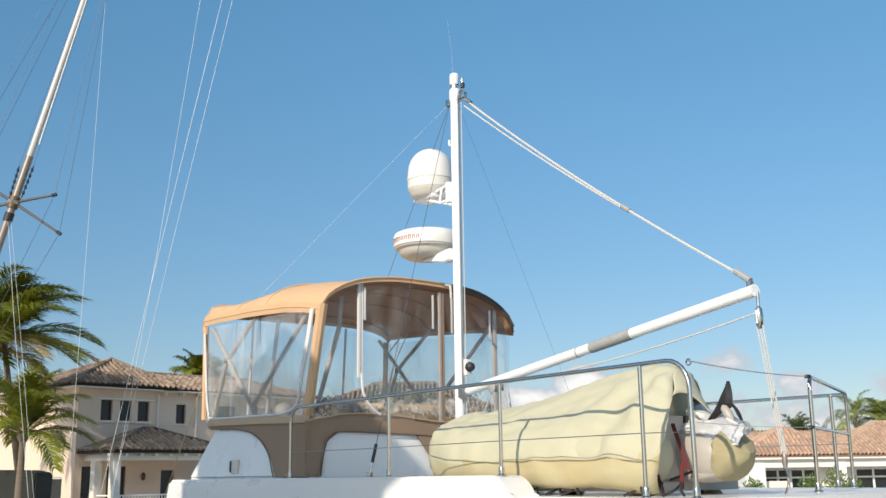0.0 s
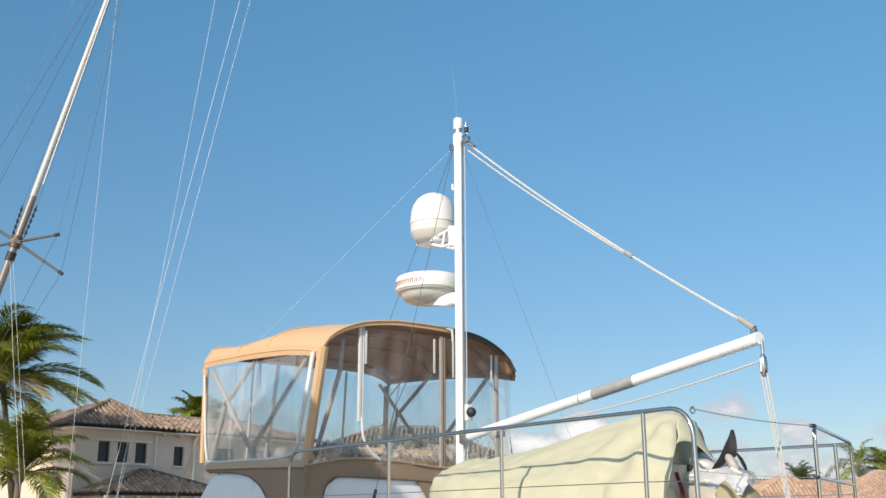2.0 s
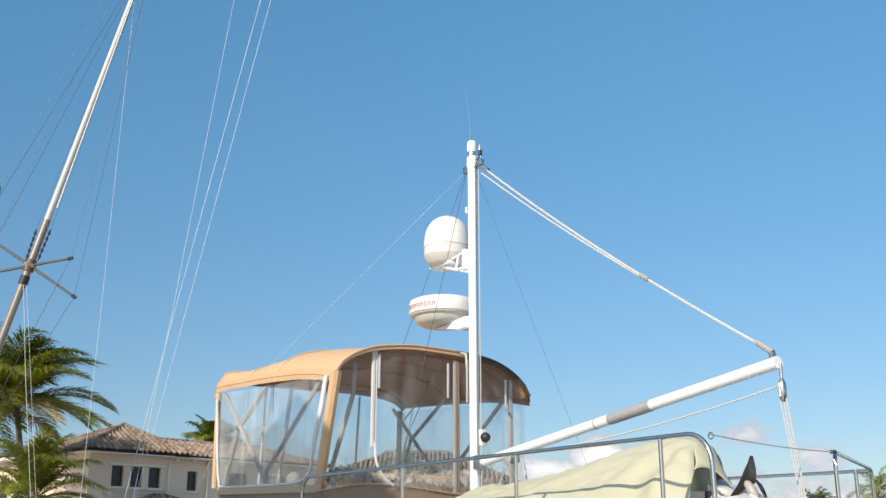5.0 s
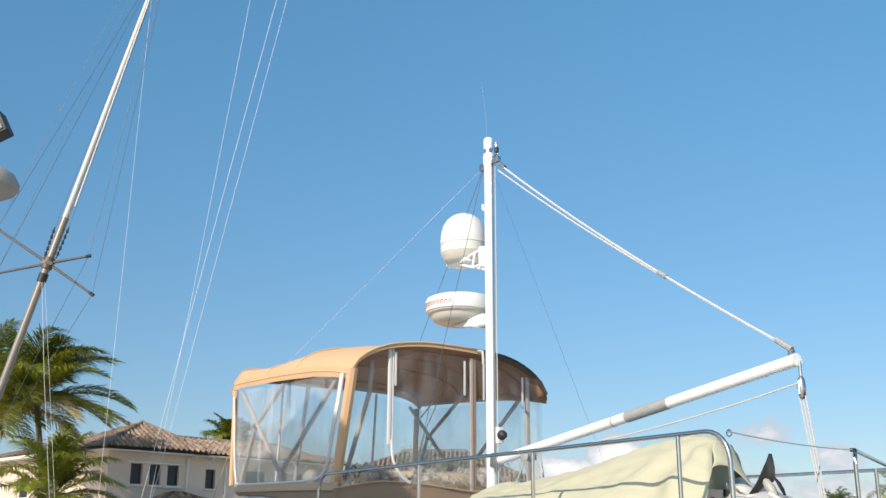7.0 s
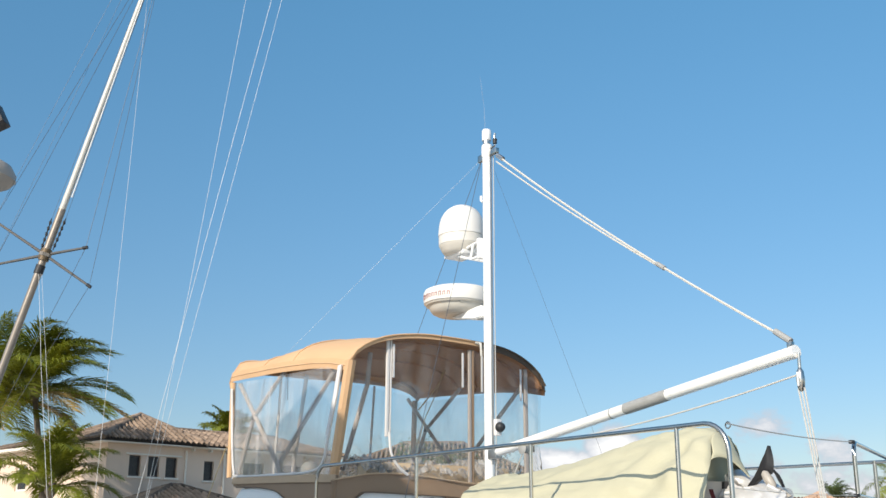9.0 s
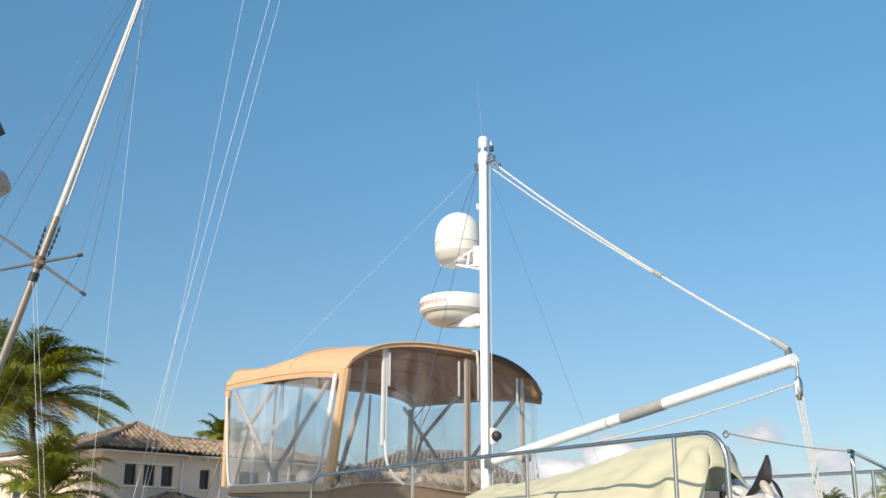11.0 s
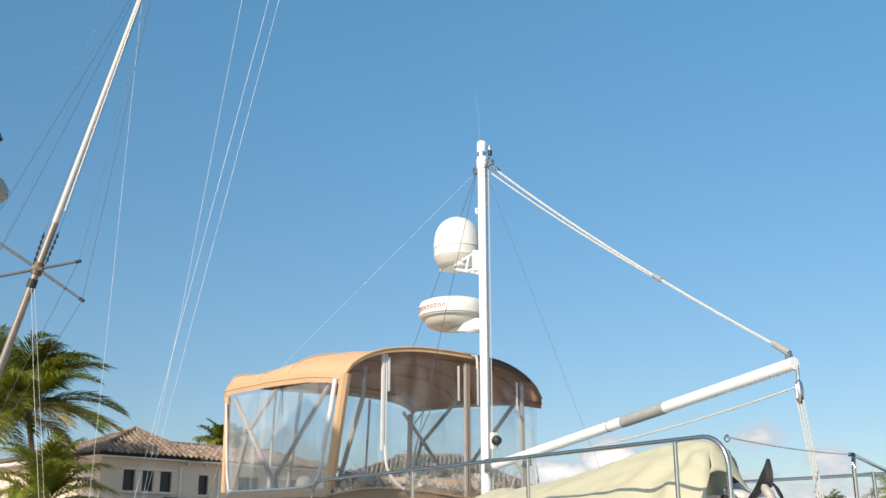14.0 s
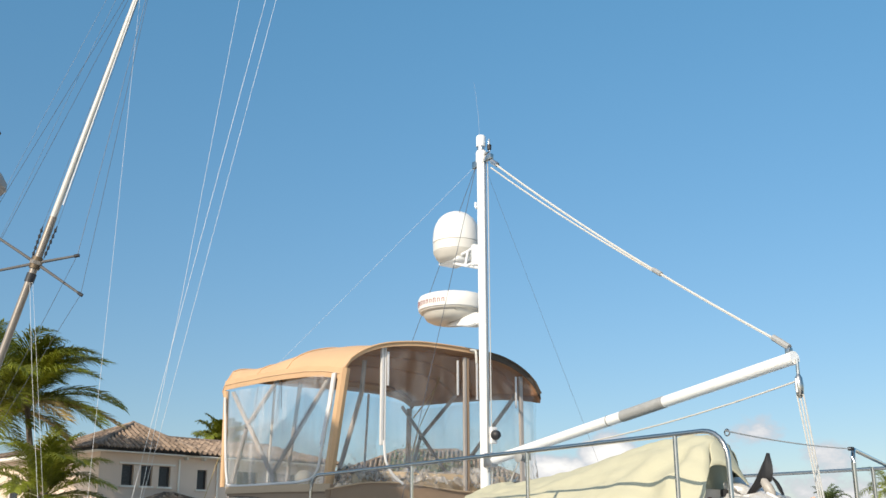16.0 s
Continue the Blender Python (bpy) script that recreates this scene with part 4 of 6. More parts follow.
def boom():
    b = thing("dinghy_boom", (0.70, 1.1, 0.72), "white tubular boom swung out over the dinghy", "boom", frame_m=YACHT)
    p0, p1 = Vector((0.68, 1.1, 0.715)), Vector((3.90, 0.9, 1.10))
    part("spar", tube(bmesh.new(), [p0, p1], 0.039, 18), WHITE_PAINT, b)
    part("grey_wrap", tube(bmesh.new(), [p0.lerp(p1, 0.518), p0.lerp(p1, 0.655)], 0.0412, 18), GREYWRAP, b, "grey tape wrapped round the spar")
    part("wrap_edge", tube(bmesh.new(), [p0.lerp(p1, 0.47), p0.lerp(p1, 0.474)], 0.0406, 18), GREYWRAP, b)
    part("end_cap", tube(bmesh.new(), [p1 - (p1 - p0).normalized() * 0.03, p1 + (p1 - p0).normalized() * 0.008], 0.0405, 18), WHITE_PAINT, b)
    part("eye_plate", boxes(((3.85, 0.885, 1.12), (3.89, 0.915, 1.165)), bevel=0.008), STEEL, b)
    part("winch", lathe(bmesh.new(), (0, 0, 0), ((0.03, -0.05), (0.05, -0.04), (0.036, -0.02), (0.036, 0.02), (0.05, 0.04), (0.03, 0.05)), 16, Matrix.Translation((1.16, 1.03, 0.715)) @ Matrix.Rotation(radians(90), 4, "X")), GREYWRAP, b, "grey winch drum")
    part("winch_plate", boxes(((1.1, 1.06, 0.68), (1.22, 1.075, 0.80)), bevel=0.006), STEEL, b)
    part("downhaul", tube(bmesh.new(), [(1.14, 1.02, 0.69), (0.95, 1.04, 0.46)], 0.005, 6), ROPE, b)
    part("hanging_shackle", tube(bmesh.new(), [(3.92, 0.9, 1.09), (3.92, 0.9, 1.0)], 0.011, 8), STEEL, b)
    # topping lift
    top = Vector((0.72, 1.1, 3.385))
    end = Vector((3.89, 0.9, 1.155))
    l = thing("topping_lift", tuple(end), "doubled cream rope from the masthead to the boom end", "rope", frame_m=YACHT)
    low = end + Vector((-0.07, 0, 0.05))

    def lift_at(q):
        return top.lerp(low, q) - Vector((0, 0, 0.24 * q * (1 - q)))
    part("rope", tube(bmesh.new(), [lift_at(k / 12) for k in range(13)], 0.0092, 6), ROPE, l)
    part("rope", tube(bmesh.new(), [lift_at(0.66 * k / 8) - Vector((0, 0, 0.055 * (1 - k / 8) + 0.012)) for k in range(9)], 0.007, 6), ROPE, l)
    d = (end - top).normalized()
    part("block", tube(bmesh.new(), [top + d * 0.02, top + d * 0.13], 0.022, 8), ALU, l)
    part("block", tube(bmesh.new(), [end - d * 0.16, end - d * 0.02], 0.02, 8), GREYWRAP, l)
    part("splice", tube(bmesh.new(), [lift_at(0.655), lift_at(0.68)], 0.017, 8), GREYWRAP, l)
    # hoisting tackle
    t = thing("hoisting_tackle", (4.02, 0.9, -0.125), "pulley block and cream rope falls below the boom end", "tackle", frame_m=YACHT)
    blk = Vector((3.92, 0.9, 0.93))
    k = part("pulley_block", lathe(bmesh.new(), (3.92, 0.9, 0.86), ((0.009, 0), (0.021, 0.02), (0.026, 0.07), (0.021, 0.12), (0.009, 0.14)), 14), STEEL, t, "steel pulley block")
    part("sheave", boxes(((3.913, 0.872, 0.89), (3.925, 0.885, 0.975)), bevel=0.005), WHITE_PAINT, k)
    hook = Vector((4.02, 0.9, 0.1))
    for o in (-0.022, 0.0, 0.022):
        part("fall", tube(bmesh.new(), [blk + Vector((o, 0, -0.05)), hook + Vector((o * 0.6, 0, 0.0))], 0.0055, 6), ROPE_GREY, t)
    part("lower_block", lathe(bmesh.new(), (4.02, 0.9, 0.02), ((0.01, 0), (0.017, 0.03), (0.016, 0.08), (0.008, 0.1)), 12), RIGGER_BUTT, t)
    part("snap_hook", tube(bmesh.new(), catmull([(4.02, 0.9, 0.03), (4.035, 0.9, -0.03), (4.03, 0.9, -0.08), (4.01, 0.9, -0.125)], 4), 0.008, 6), STEEL, t)
    a, c = blk + Vector((-0.02, 0, 0.03)), Vector((1.16, 1.03, 0.735))
    rope("hauling_line", [a, c], 0.0055, ROPE, "cream hauling line under the boom", frame_m=YACHT, sag=0.05)


boom()


# ---- rigging ----
def rigging():
    head = Vector((0.50, 1.1, 3.41))
    for end, r, mat, lab in (((-2.22, 0.35, 1.74), 0.0010, MONO, "thin white stay from masthead to bimini front"),
                             ((0.88, -0.02, 0.0), 0.0026, WIRE, "dark wire stay down to the coaming"),
                             ((-0.3, 0.9, 1.80), 0.0026, WIRE, "dark wire stay running down to the bimini roof")):
        rope("stay", [head, end], r, mat, lab, frame_m=YACHT, group="mast stays", n=5)
    rope("stay", [(0.62, 1.1, 3.38), (0.83, 2.52, 0.0)], 0.0012, WIRE, "dark wire shroud to the far deck edge", frame_m=YACHT, group="mast stays", n=5)
    t = thing("turnbuckle", (0.88, -0.02, 0.005), "black and steel turnbuckle at the foot of a stay", "turnbuckle", frame_m=YACHT)
    d = (head - Vector((0.88, -0.02, 0.0))).normalized()
    f = Vector((0.88, -0.02, 0.0))
    part("barrel", tube(bmesh.new(), [f + d * 0.12, f + d * 0.27], 0.013, 8), RUBBER, t)
    part("jaw", tube(bmesh.new(), [f, f + d * 0.13], 0.009, 8), STEEL, t)
    part("chainplate", boxes(((0.85, -0.03, -0.002), (0.91, -0.005, 0.04)), bevel=0.004), STEEL, t)


rigging()


# ---- rails ----
def rail_base(parent, p):
    part("base_flange", lathe(bmesh.new(), p, ((0.03, 0), (0.03, 0.006), (0.019, 0.014), (0.0185, 0.05), (0.0165, 0.055)), 14), STEEL, parent)


def rails():
    z = 0.585
    r = thing("side_rail", (2.0, -0.2, 0.0), "polished stainless rail along the upper deck side", "railing", frame_m=YACHT, group="deck rails")
    path = [(-0.08, -0.2, 0.0), (-0.08, -0.2, 0.46)]
    path += [(-0.08 + 0.13 * (1 - math.cos(k * 0.2618)), -0.2, 0.46 + 0.125 * math.sin(k * 0.2618)) for k in range(1, 7)]
    path += [(1.4, -0.2, z), (2.7, -0.2, z), (3.9, -0.2, z)]
    path += [(4.13 + 0.15 * math.sin(k * 0.2618), -0.2, z - 0.15 * (1 - math.cos(k * 0.2618))) for k in range(0, 7)]
    path += [(4.285, -0.2, 0.1), (4.285, -0.2, -0.125)]
    part("top_rail", tube(bmesh.new(), path, 0.0132, 12), STEEL, r)
    for a, z0 in ((1.44, 0.0), (2.73, 0.0), (3.94, -0.125)):
        s = part("stanchion", tube(bmesh.new(), [(a, -0.2, z0), (a, -0.2, z)], 0.0122, 12), STEEL, r)
        rail_base(s, (a, -0.2, z0))
    rail_base(r, (-0.08, -0.2, 0.0))
    rail_base(r, (4.285, -0.2, -0.125))
    part("lifeline", tube(bmesh.new(), [(-0.08, -0.2, 0.215), (1.44, -0.2, 0.21), (2.73, -0.2, 0.215), (3.94, -0.2, 0.215), (4.28, -0.2, 0.21)], 0.0028, 6), STEEL, r)
    part("wire_loop", tube(bmesh.new(), [(4.285 + 0.016 * math.cos(k * 0.5236), -0.2, 0.565 + 0.016 * math.sin(k * 0.5236)) for k in range(13)], 0.004, 6), STEEL, r)
    q = thing("stern_rail", (3.9, 1.33, -0.125), "polished stainless corner rail at the stern", "railing", frame_m=YACHT, group="deck rails")
    c1, c2 = Vector((3.94, 1.32, z)), Vector((3.20, 2.84, z))
    d = (c2 - c1).normalized()
    top = [c1 - Vector((0, 0, 0.71)), c1 - Vector((0, 0, 0.08))] + [c1 + d * 0.08 * (1 - math.cos(k * 0.3927)) - Vector((0, 0, 0.08 * (1 - math.sin(k * 0.3927)))) for k in range(1, 5)]
    top += [c2 - d * 0.06, c2 - d * 0.01 - Vector((0, 0, 0.02)), c2 - Vector((0, 0, 0.08)), c2 - Vector((0, 0, 0.71))]
    part("top_rail", tube(bmesh.new(), top, 0.0132, 12), STEEL, q)
    part("mid_rail", tube(bmesh.new(), [c1 - Vector((0, 0, 0.315)), c2 - Vector((0, 0, 0.315))], 0.0112, 10), STEEL, q)
    for c in (c1, c2):
        rail_base(q, c - Vector((0, 0, 0.71)))
    for o in (0.0, 0.315):
        part("clamp", boxes(((3.923, 1.297, z - o - 0.011), (3.953, 1.327, z - o + 0.011)), bevel=0.005), RUBBER, q)
    f = thing("far_rail", (1.5, 2.84, 0.0), "polished stainless rail along the far deck edge", "railing", frame_m=YACHT, group="deck rails")
    part("top_rail", tube(bmesh.new(), [(3.18, 2.84, z - 0.01), (1.6, 2.80, z), (0.0, 2.78, z), (-0.1, 2.78, z - 0.1), (-0.1, 2.78, 0.0)], 0.0132, 12), STEEL, f)
    for a in (3.075, 1.6):
        s = part("stanchion", tube(bmesh.new(), [(a, 2.83, -0.125 if a > 2.8 else 0.0), (a, 2.83, z)], 0.0145, 10), STEEL, f)
        rail_base(s, (a, 2.83, -0.125 if a > 2.8 else 0.0))
    part("lifeline", tube(bmesh.new(), [(3.18, 2.84, 0.2), (0.0, 2.78, 0.2)], 0.004, 6), STEEL, f)
    rope("safety_line", [(4.27, -0.19, 0.575), (3.94, 1.31, 0.585)], 0.004, ROPE_GREY, "grey safety line across the rail gap", frame_m=YACHT, sag=0.014, group="safety lines")
    rope("safety_line", [(4.28, -0.19, 0.26), (3.94, 1.31, 0.27)], 0.0016, ROPE_GREY, "grey safety line across the rail gap", frame_m=YACHT, sag=0.01, group="safety lines")


rails()


# ---- the covered dinghy with its tilted outboard ----
DINGHY = YACHT @ Matrix.Translation((0.17, -0.18, 0.0))
COVER_ROWS = ((0.91, 0.05, 0.20, 0.30), (0.95, 0.17, 0.13, 0.36), (1.06, 0.34, 0.05, 0.43), (1.28, 0.51, -0.02, 0.475), (1.6, 0.63, -0.06, 0.50), (2.0, 0.70, -0.08, 0.535),
              (2.4, 0.73, -0.085, 0.59), (2.8, 0.74, -0.09, 0.65), (3.1, 0.74, -0.09, 0.69), (3.3, 0.74, -0.09, 0.70), (3.44, 0.735, -0.09, 0.69), (3.50, 0.73, -0.085, 0.665))


def cover_at(a, u):
    """A point on the cover; u from -1.3 (under the near tube) over the ridge (0) to 1.3."""
    rows = COVER_ROWS
    a = min(max(a, rows[0][0]), rows[-1][0])
    i = max(k for k in range(len(rows) - 1) if rows[k][0] <= a)
    f = (a - rows[i][0]) / (rows[i + 1][0] - rows[i][0])
    hw, zb, zt = (rows[i][k] + (rows[i + 1][k] - rows[i][k]) * f for k in (1, 2, 3))
    hw *= 0.77
    turn = min(0.97, max(0.0, (a - 3.2) / 0.31))
    hw -= 0.09 * (1 - math.sqrt(1 - turn * turn)) * (abs(u) > 0.6) * min(1.0, (abs(u) - 0.6) / 0.3 if abs(u) > 0.6 else 0)
    zt -= 0.03 * (a > 1.4)
    th = min(0.36, (zt - zb) * 0.72)
    top = zb + th
    prof = ((0.0, 0.0, zt), (0.15, 0.13, zt - (zt - top) * 0.03), (0.4, 0.4, top + (zt - top) * 0.68), (0.65, 0.68, top + (zt - top) * 0.30), (0.8, 0.84, top + (zt - top) * 0.06), (0.92, 0.95, top - th * 0.14),
            (1.0, 1.0, zb + th * 0.55), (1.12, 0.985, zb + th * 0.25), (1.22, 0.92, zb + th * 0.06), (1.3, 0.80, zb))
    w = abs(u)
    k = max(j for j in range(len(prof) - 1) if prof[j][0] <= w + 1e-9)
    g = (w - prof[k][0]) / (prof[k + 1][0] - prof[k][0])
    x = prof[k][1] + (prof[k + 1][1] - prof[k][1]) * g
    z = prof[k][2] + (prof[k + 1][2] - prof[k][2]) * g
    fold = 0.016 * noise.noise((a * 2.1, u * 2.0, 3.0)) + 0.014 * noise.noise((a * 3.0 + u * 5.0, u * 7 - a * 4.0, 8.0)) + 0.008 * noise.noise((a * 10, u * 8, 1.0)) + 0.03 * max(0.0, min(1.0, (a - 2.3) / 0.8)) * noise.noise((a * 1.8 + abs(u) * 3.2, (a - abs(u) * 0.9) * 5.0, 6.0))
    spread = math.atan2(w + 0.08, 3.62 - a)
    fold += 0.02 * max(0.0, min(1.0, (a - 2.75) / 0.6)) * math.sin(spread * 17.0 + 2.0 * noise.noise((a * 2, u * 2, 4.0))) * min(1.0, w * 2.0)
    skew = -0.35 * (math.copysign(1, u) * x * hw + 0.5) * min(1.0, max(0.0, (a - 2.4) / 1.0)) * 0.6
    if u < 0:
        skew += (0.17 * min(1.0, w / 0.85) - 0.13 * max(0.0, w - 0.95) / 0.35) * min(1.0, max(0.0, (a - 2.5) / 1.0))
    return Vector((a + skew, 0.74 + math.copysign(1, u) * (x * hw + fold * (1 if w > 0.3 else 0)), z + fold * 0.7))


def dinghy():
    d = thing("dinghy", (2.3, 0.74, -0.125), "inflatable dinghy under a pale yellow canvas cover on chocks", "dinghy", frame_m=DINGHY)
    us = [-1.3 + 2.6 * k / 64 for k in range(65)]
    av = [0.91 + 2.59 * (k / 70) for k in range(71)]
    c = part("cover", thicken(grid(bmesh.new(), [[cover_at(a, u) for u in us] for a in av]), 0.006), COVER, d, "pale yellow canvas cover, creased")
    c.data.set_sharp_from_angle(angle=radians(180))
    # below a set height the cover takes a yellower material
    c.data.materials.append(COVER_LOWER)
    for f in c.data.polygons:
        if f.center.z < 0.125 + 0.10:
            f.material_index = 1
    # bow and stern closures of the cover
    bm = bmesh.new()
    bm.faces.new([bm.verts.new(cover_at(0.91, u) + Vector((-0.004, 0, 0))) for u in us[::4]])
    part("bow_panel", bm, COVER, c)
    bm = bmesh.new()
    bm.faces.new([bm.verts.new(cover_at(3.50, u) + Vector((-0.09, 0, 0))) for u in us[::2]])
    part("stern_panel", bm, COVER, c)
    # loose corner of the cover drawn out past the stern: lit folds gathered at the ridge, then a narrow tail
    rows = []
    tip = Vector((3.61, 0.73, 0.38))
    for q in range(14):
        f = q / 13
        row = []
        for k in range(13):
            g = k / 12
            p = cover_at(3.50, -0.5 + 0.75 * g)
            low = p.lerp(tip, f ** 1.2)
            row.append(low + Vector((0.0, 0.015 * math.sin(g * 15) * (1 - f), 0.05 * math.sin(math.pi * f) * (1 - 1.3 * g) - 0.02 * f)))
        rows.append(row)
    fl = part("stern_flap", thicken(grid(bmesh.new(), rows), 0.006), COVER, c, "loose corner of canvas at the stern")
    fl.data.set_sharp_from_angle(angle=radians(180))
    # sleeves over the tube ends
    for b, over in ((0.38, 0.03), (1.08, -0.3)):
        rows = []
        for a, r in ((3.0, 0.19), (3.25, 0.192), (3.36 + over, 0.188), (3.44 + over, 0.165), (3.49 + over, 0.11), (3.51 + over, 0.04)):
            rows.append([(a, b + r * math.cos(0.2618 * k) * 1.02, 0.105 + r * math.sin(0.2618 * k) * (0.95 if math.sin(0.2618 * k) > 0 else 0.92) + 0.008 * noise.noise((a * 9, k, b))) for k in range(24)])
        part("tube_sleeve", loft(bmesh.new(), rows), COVER, c)
    # draw cords and seams lying on the cover
    lift = Vector((0, -0.006, 0.004))
    part("seam", tube(bmesh.new(), [cover_at(1.0 + 0.1 * k, -1.03) + lift for k in range(25)], 0.0025, 5), SEAM, c)
    # transom and floor
    part("transom", boxes(((3.40, 0.45, -0.06), (3.46, 1.02, 0.34)), bevel=0.012), MOTOR_WHITE, d)
    bm = bmesh.new()
    prism(bm, [(1.4, -0.03), (3.46, -0.03), (3.46, -0.1), (1.7, -0.1)], 1, 0.35, 1.13)
    part("floor_pan", bm, MOTOR_WHITE, d)
    for a in (2.05, 3.30):
        for b in (0.42, 1.04):
            bm = prism(bmesh.new(), [(b - 0.1, -0.125), (b + 0.1, -0.125), (b + 0.03, -0.07), (b - 0.03, -0.07)], 0, a - 0.03, a + 0.03)
            part("chock", bm, WOOD, d, "varnished wooden chock")
    for a, b in ((2.55, 0.3), (2.72, 0.34), (2.92, 0.3), (3.45, 0.3), (3.52, 0.38), (3.6, 0.46)):
        pts = [(a, b, -0.05), (a + 0.03, b - 0.05, -0.085), (a + 0.08, b - 0.08, -0.12)]
        part("bungee_cord", tube(bmesh.new(), catmull(pts, 4), 0.009, 6), RUBBER, d, "black bungee cord")
        pts = [(a, b, -0.05), (a - 0.03, b - 0.03, -0.09), (a - 0.06, b - 0.1, -0.12)]
        part("bungee_cord", tube(bmesh.new(), catmull(pts, 4), 0.008, 6), RUBBER, d)
    part("bungee_cord", tube(bmesh.new(), catmull([(3.22, 0.5, -0.09), (3.44, 0.52, -0.04), (3.62, 0.53, 0.01)], 5), 0.008, 6), RUBBER, d, "black bungee cord")
    for p in ([(3.49, 0.53, 0.29), (3.506, 0.52, 0.262), (3.56, 0.50, 0.168), (3.613, 0.48, 0.076), (3.65, 0.465, 0.018)], [(3.613, 0.475, 0.07), (3.597, 0.465, 0.03), (3.597, 0.455, -0.087)], [(3.50, 0.36, 0.0), (3.52, 0.36, -0.05), (3.54, 0.36, -0.11)]):
        bm = bmesh.new()
        rows = [[q + Vector((-0.013, 0, 0)), q + Vector((0.013, 0.004, 0))] for q in catmull(p, 5)]
        part("tie_down_strap", thicken(grid(bm, rows), 0.004), REDSTRAP, d, "red webbing tie-down")
    return d


dinghy()


def outboard():
    o = thing("outboard_motor", (3.48, 0.75, 0.2), "white outboard motor tilted up behind the dinghy, black propeller", "outboard motor", frame_m=DINGHY)

    def ring(a, b, z, rb, rz, sq=0.75, n=20):
        out_r = []
        for k in range(n):
            q = 6.2832 * k / n
            c, s = math.cos(q), math.sin(q)
            out_r.append((a, b + rb * math.copysign(abs(c) ** sq, c), z + rz * math.copysign(abs(s) ** sq, s)))
        return out_r
    bm = loft(bmesh.new(), [ring(3.40, 0.75, 0.12, 0.13, 0.14), ring(3.46, 0.75, 0.115, 0.17, 0.165), ring(3.60, 0.75, 0.10, 0.18, 0.155), ring(3.69, 0.75, 0.09, 0.165, 0.135), ring(3.76, 0.75, 0.08, 0.13, 0.10), ring(3.80, 0.75, 0.075, 0.08, 0.06)])
    part("cowling", bm, MOTOR_WHITE, o, "cream-white cowling")
    crumple = lambda r: [(p[0] + 0.018 * noise.noise((p[1] * 22, p[2] * 22, p[0] * 30)), p[1] + 0.02 * noise.noise((p[2] * 25, p[0] * 25, 3)), p[2] + 0.02 * noise.noise((p[0] * 25, p[1] * 25, 7))) for p in r]
    bm = loft(bmesh.new(), [crumple(r) for r in (ring(3.715, 0.745, 0.09, 0.165, 0.135, 0.7, 36), ring(3.735, 0.74, 0.095, 0.165, 0.137, 0.65, 36), ring(3.76, 0.735, 0.10, 0.15, 0.13, 0.6, 36), ring(3.82, 0.725, 0.10, 0.12, 0.09, 0.6, 36), ring(3.865, 0.72, 0.095, 0.075, 0.05, 0.7, 36), ring(3.89, 0.715, 0.085, 0.02, 0.02, 0.8, 36))])
    part("motor_cover", bm, OLIVE, o, "olive-tan cloth over the end")
    bm = loft(bmesh.new(), [ring(3.40, 0.75, -0.02, 0.12, 0.03), ring(3.6, 0.72, -0.015, 0.13, 0.04), ring(3.80, 0.72, 0.02, 0.08, 0.03)])
    part("lower_cowl", bm, MOTOR_WHITE, o)
    # leg, tilted almost level, wrapped in silver sheet
    rows = []
    for i in range(18):
        f = i / 17
        row = []
        for k in range(28):
            q = 6.2832 * k / 28
            rb, rz = 0.12 - 0.03 * f, 0.052 - 0.004 * f
            w = 1 + 0.28 * noise.noise((f * 4, q * 1.0, 2.0)) + 0.1 * noise.noise((f * 9, q * 2, 5.0))
            row.append((3.45 + 0.31 * f, 0.82 + rb * w * math.cos(q), 0.355 - 0.10 * f + rz * w * math.sin(q)))
        rows.append(row)
    leg = part("leg_wrap", loft(bmesh.new(), rows), FOIL, o, "crumpled silver sheet round the leg")
    rows = []
    for i in range(16):
        f = i / 15
        rows.append([(3.46 + 0.42 * f + 0.02 * noise.noise((i, j, 1)), 0.70 + 0.02 * noise.noise((i * 1.1, j * 1.3, 4)) - 0.009 * j, 0.325 - 0.06 * f - (0.009 + 0.006 * f) * j + 0.022 * noise.noise((i * 0.7, j * 0.5, 9))) for j in range(9)])
    part("wrap_skirt", thicken(grid(bmesh.new(), rows), 0.004), FOIL, leg)
    # propeller stands at the near side of the leg
    hub_m = Matrix.Translation((3.765, 0.70, 0.335)) @ Matrix.Rotation(radians(-35), 4, "Y")
    p = part("propeller_hub", lathe(bmesh.new(), (0, 0, 0), ((0.008, -0.06), (0.022, -0.045), (0.028, 0.0), (0.022, 0.045), (0.008, 0.06)), 18, hub_m), MOTOR_WHITE, o, "cream propeller hub")

    def blade(points, twist):
        b2 = bmesh.new()
        rows_b = []
        for (x0, z0), (x1, z1) in points:
            rows_b.append([(x0 + (x1 - x0) * k / 4, 0.725 + twist * (k / 4 - 0.5) - 0.012 * math.sin(math.pi * k / 4), z0 + (z1 - z0) * k / 4) for k in range(5)])
        grid(b2, rows_b)
        return thicken(b2, 0.008)
    part("blade", blade([((3.597, 0.306), (3.645, 0.312)), ((3.625, 0.335), (3.70, 0.345)), ((3.652, 0.361), (3.768, 0.372)), ((3.682, 0.40), (3.778, 0.412)), ((3.71, 0.445), (3.78, 0.452)), ((3.74, 0.487), (3.774, 0.49)), ((3.762, 0.525), (3.766, 0.525))], 0.02), PROPBLACK, p, "black propeller blade")
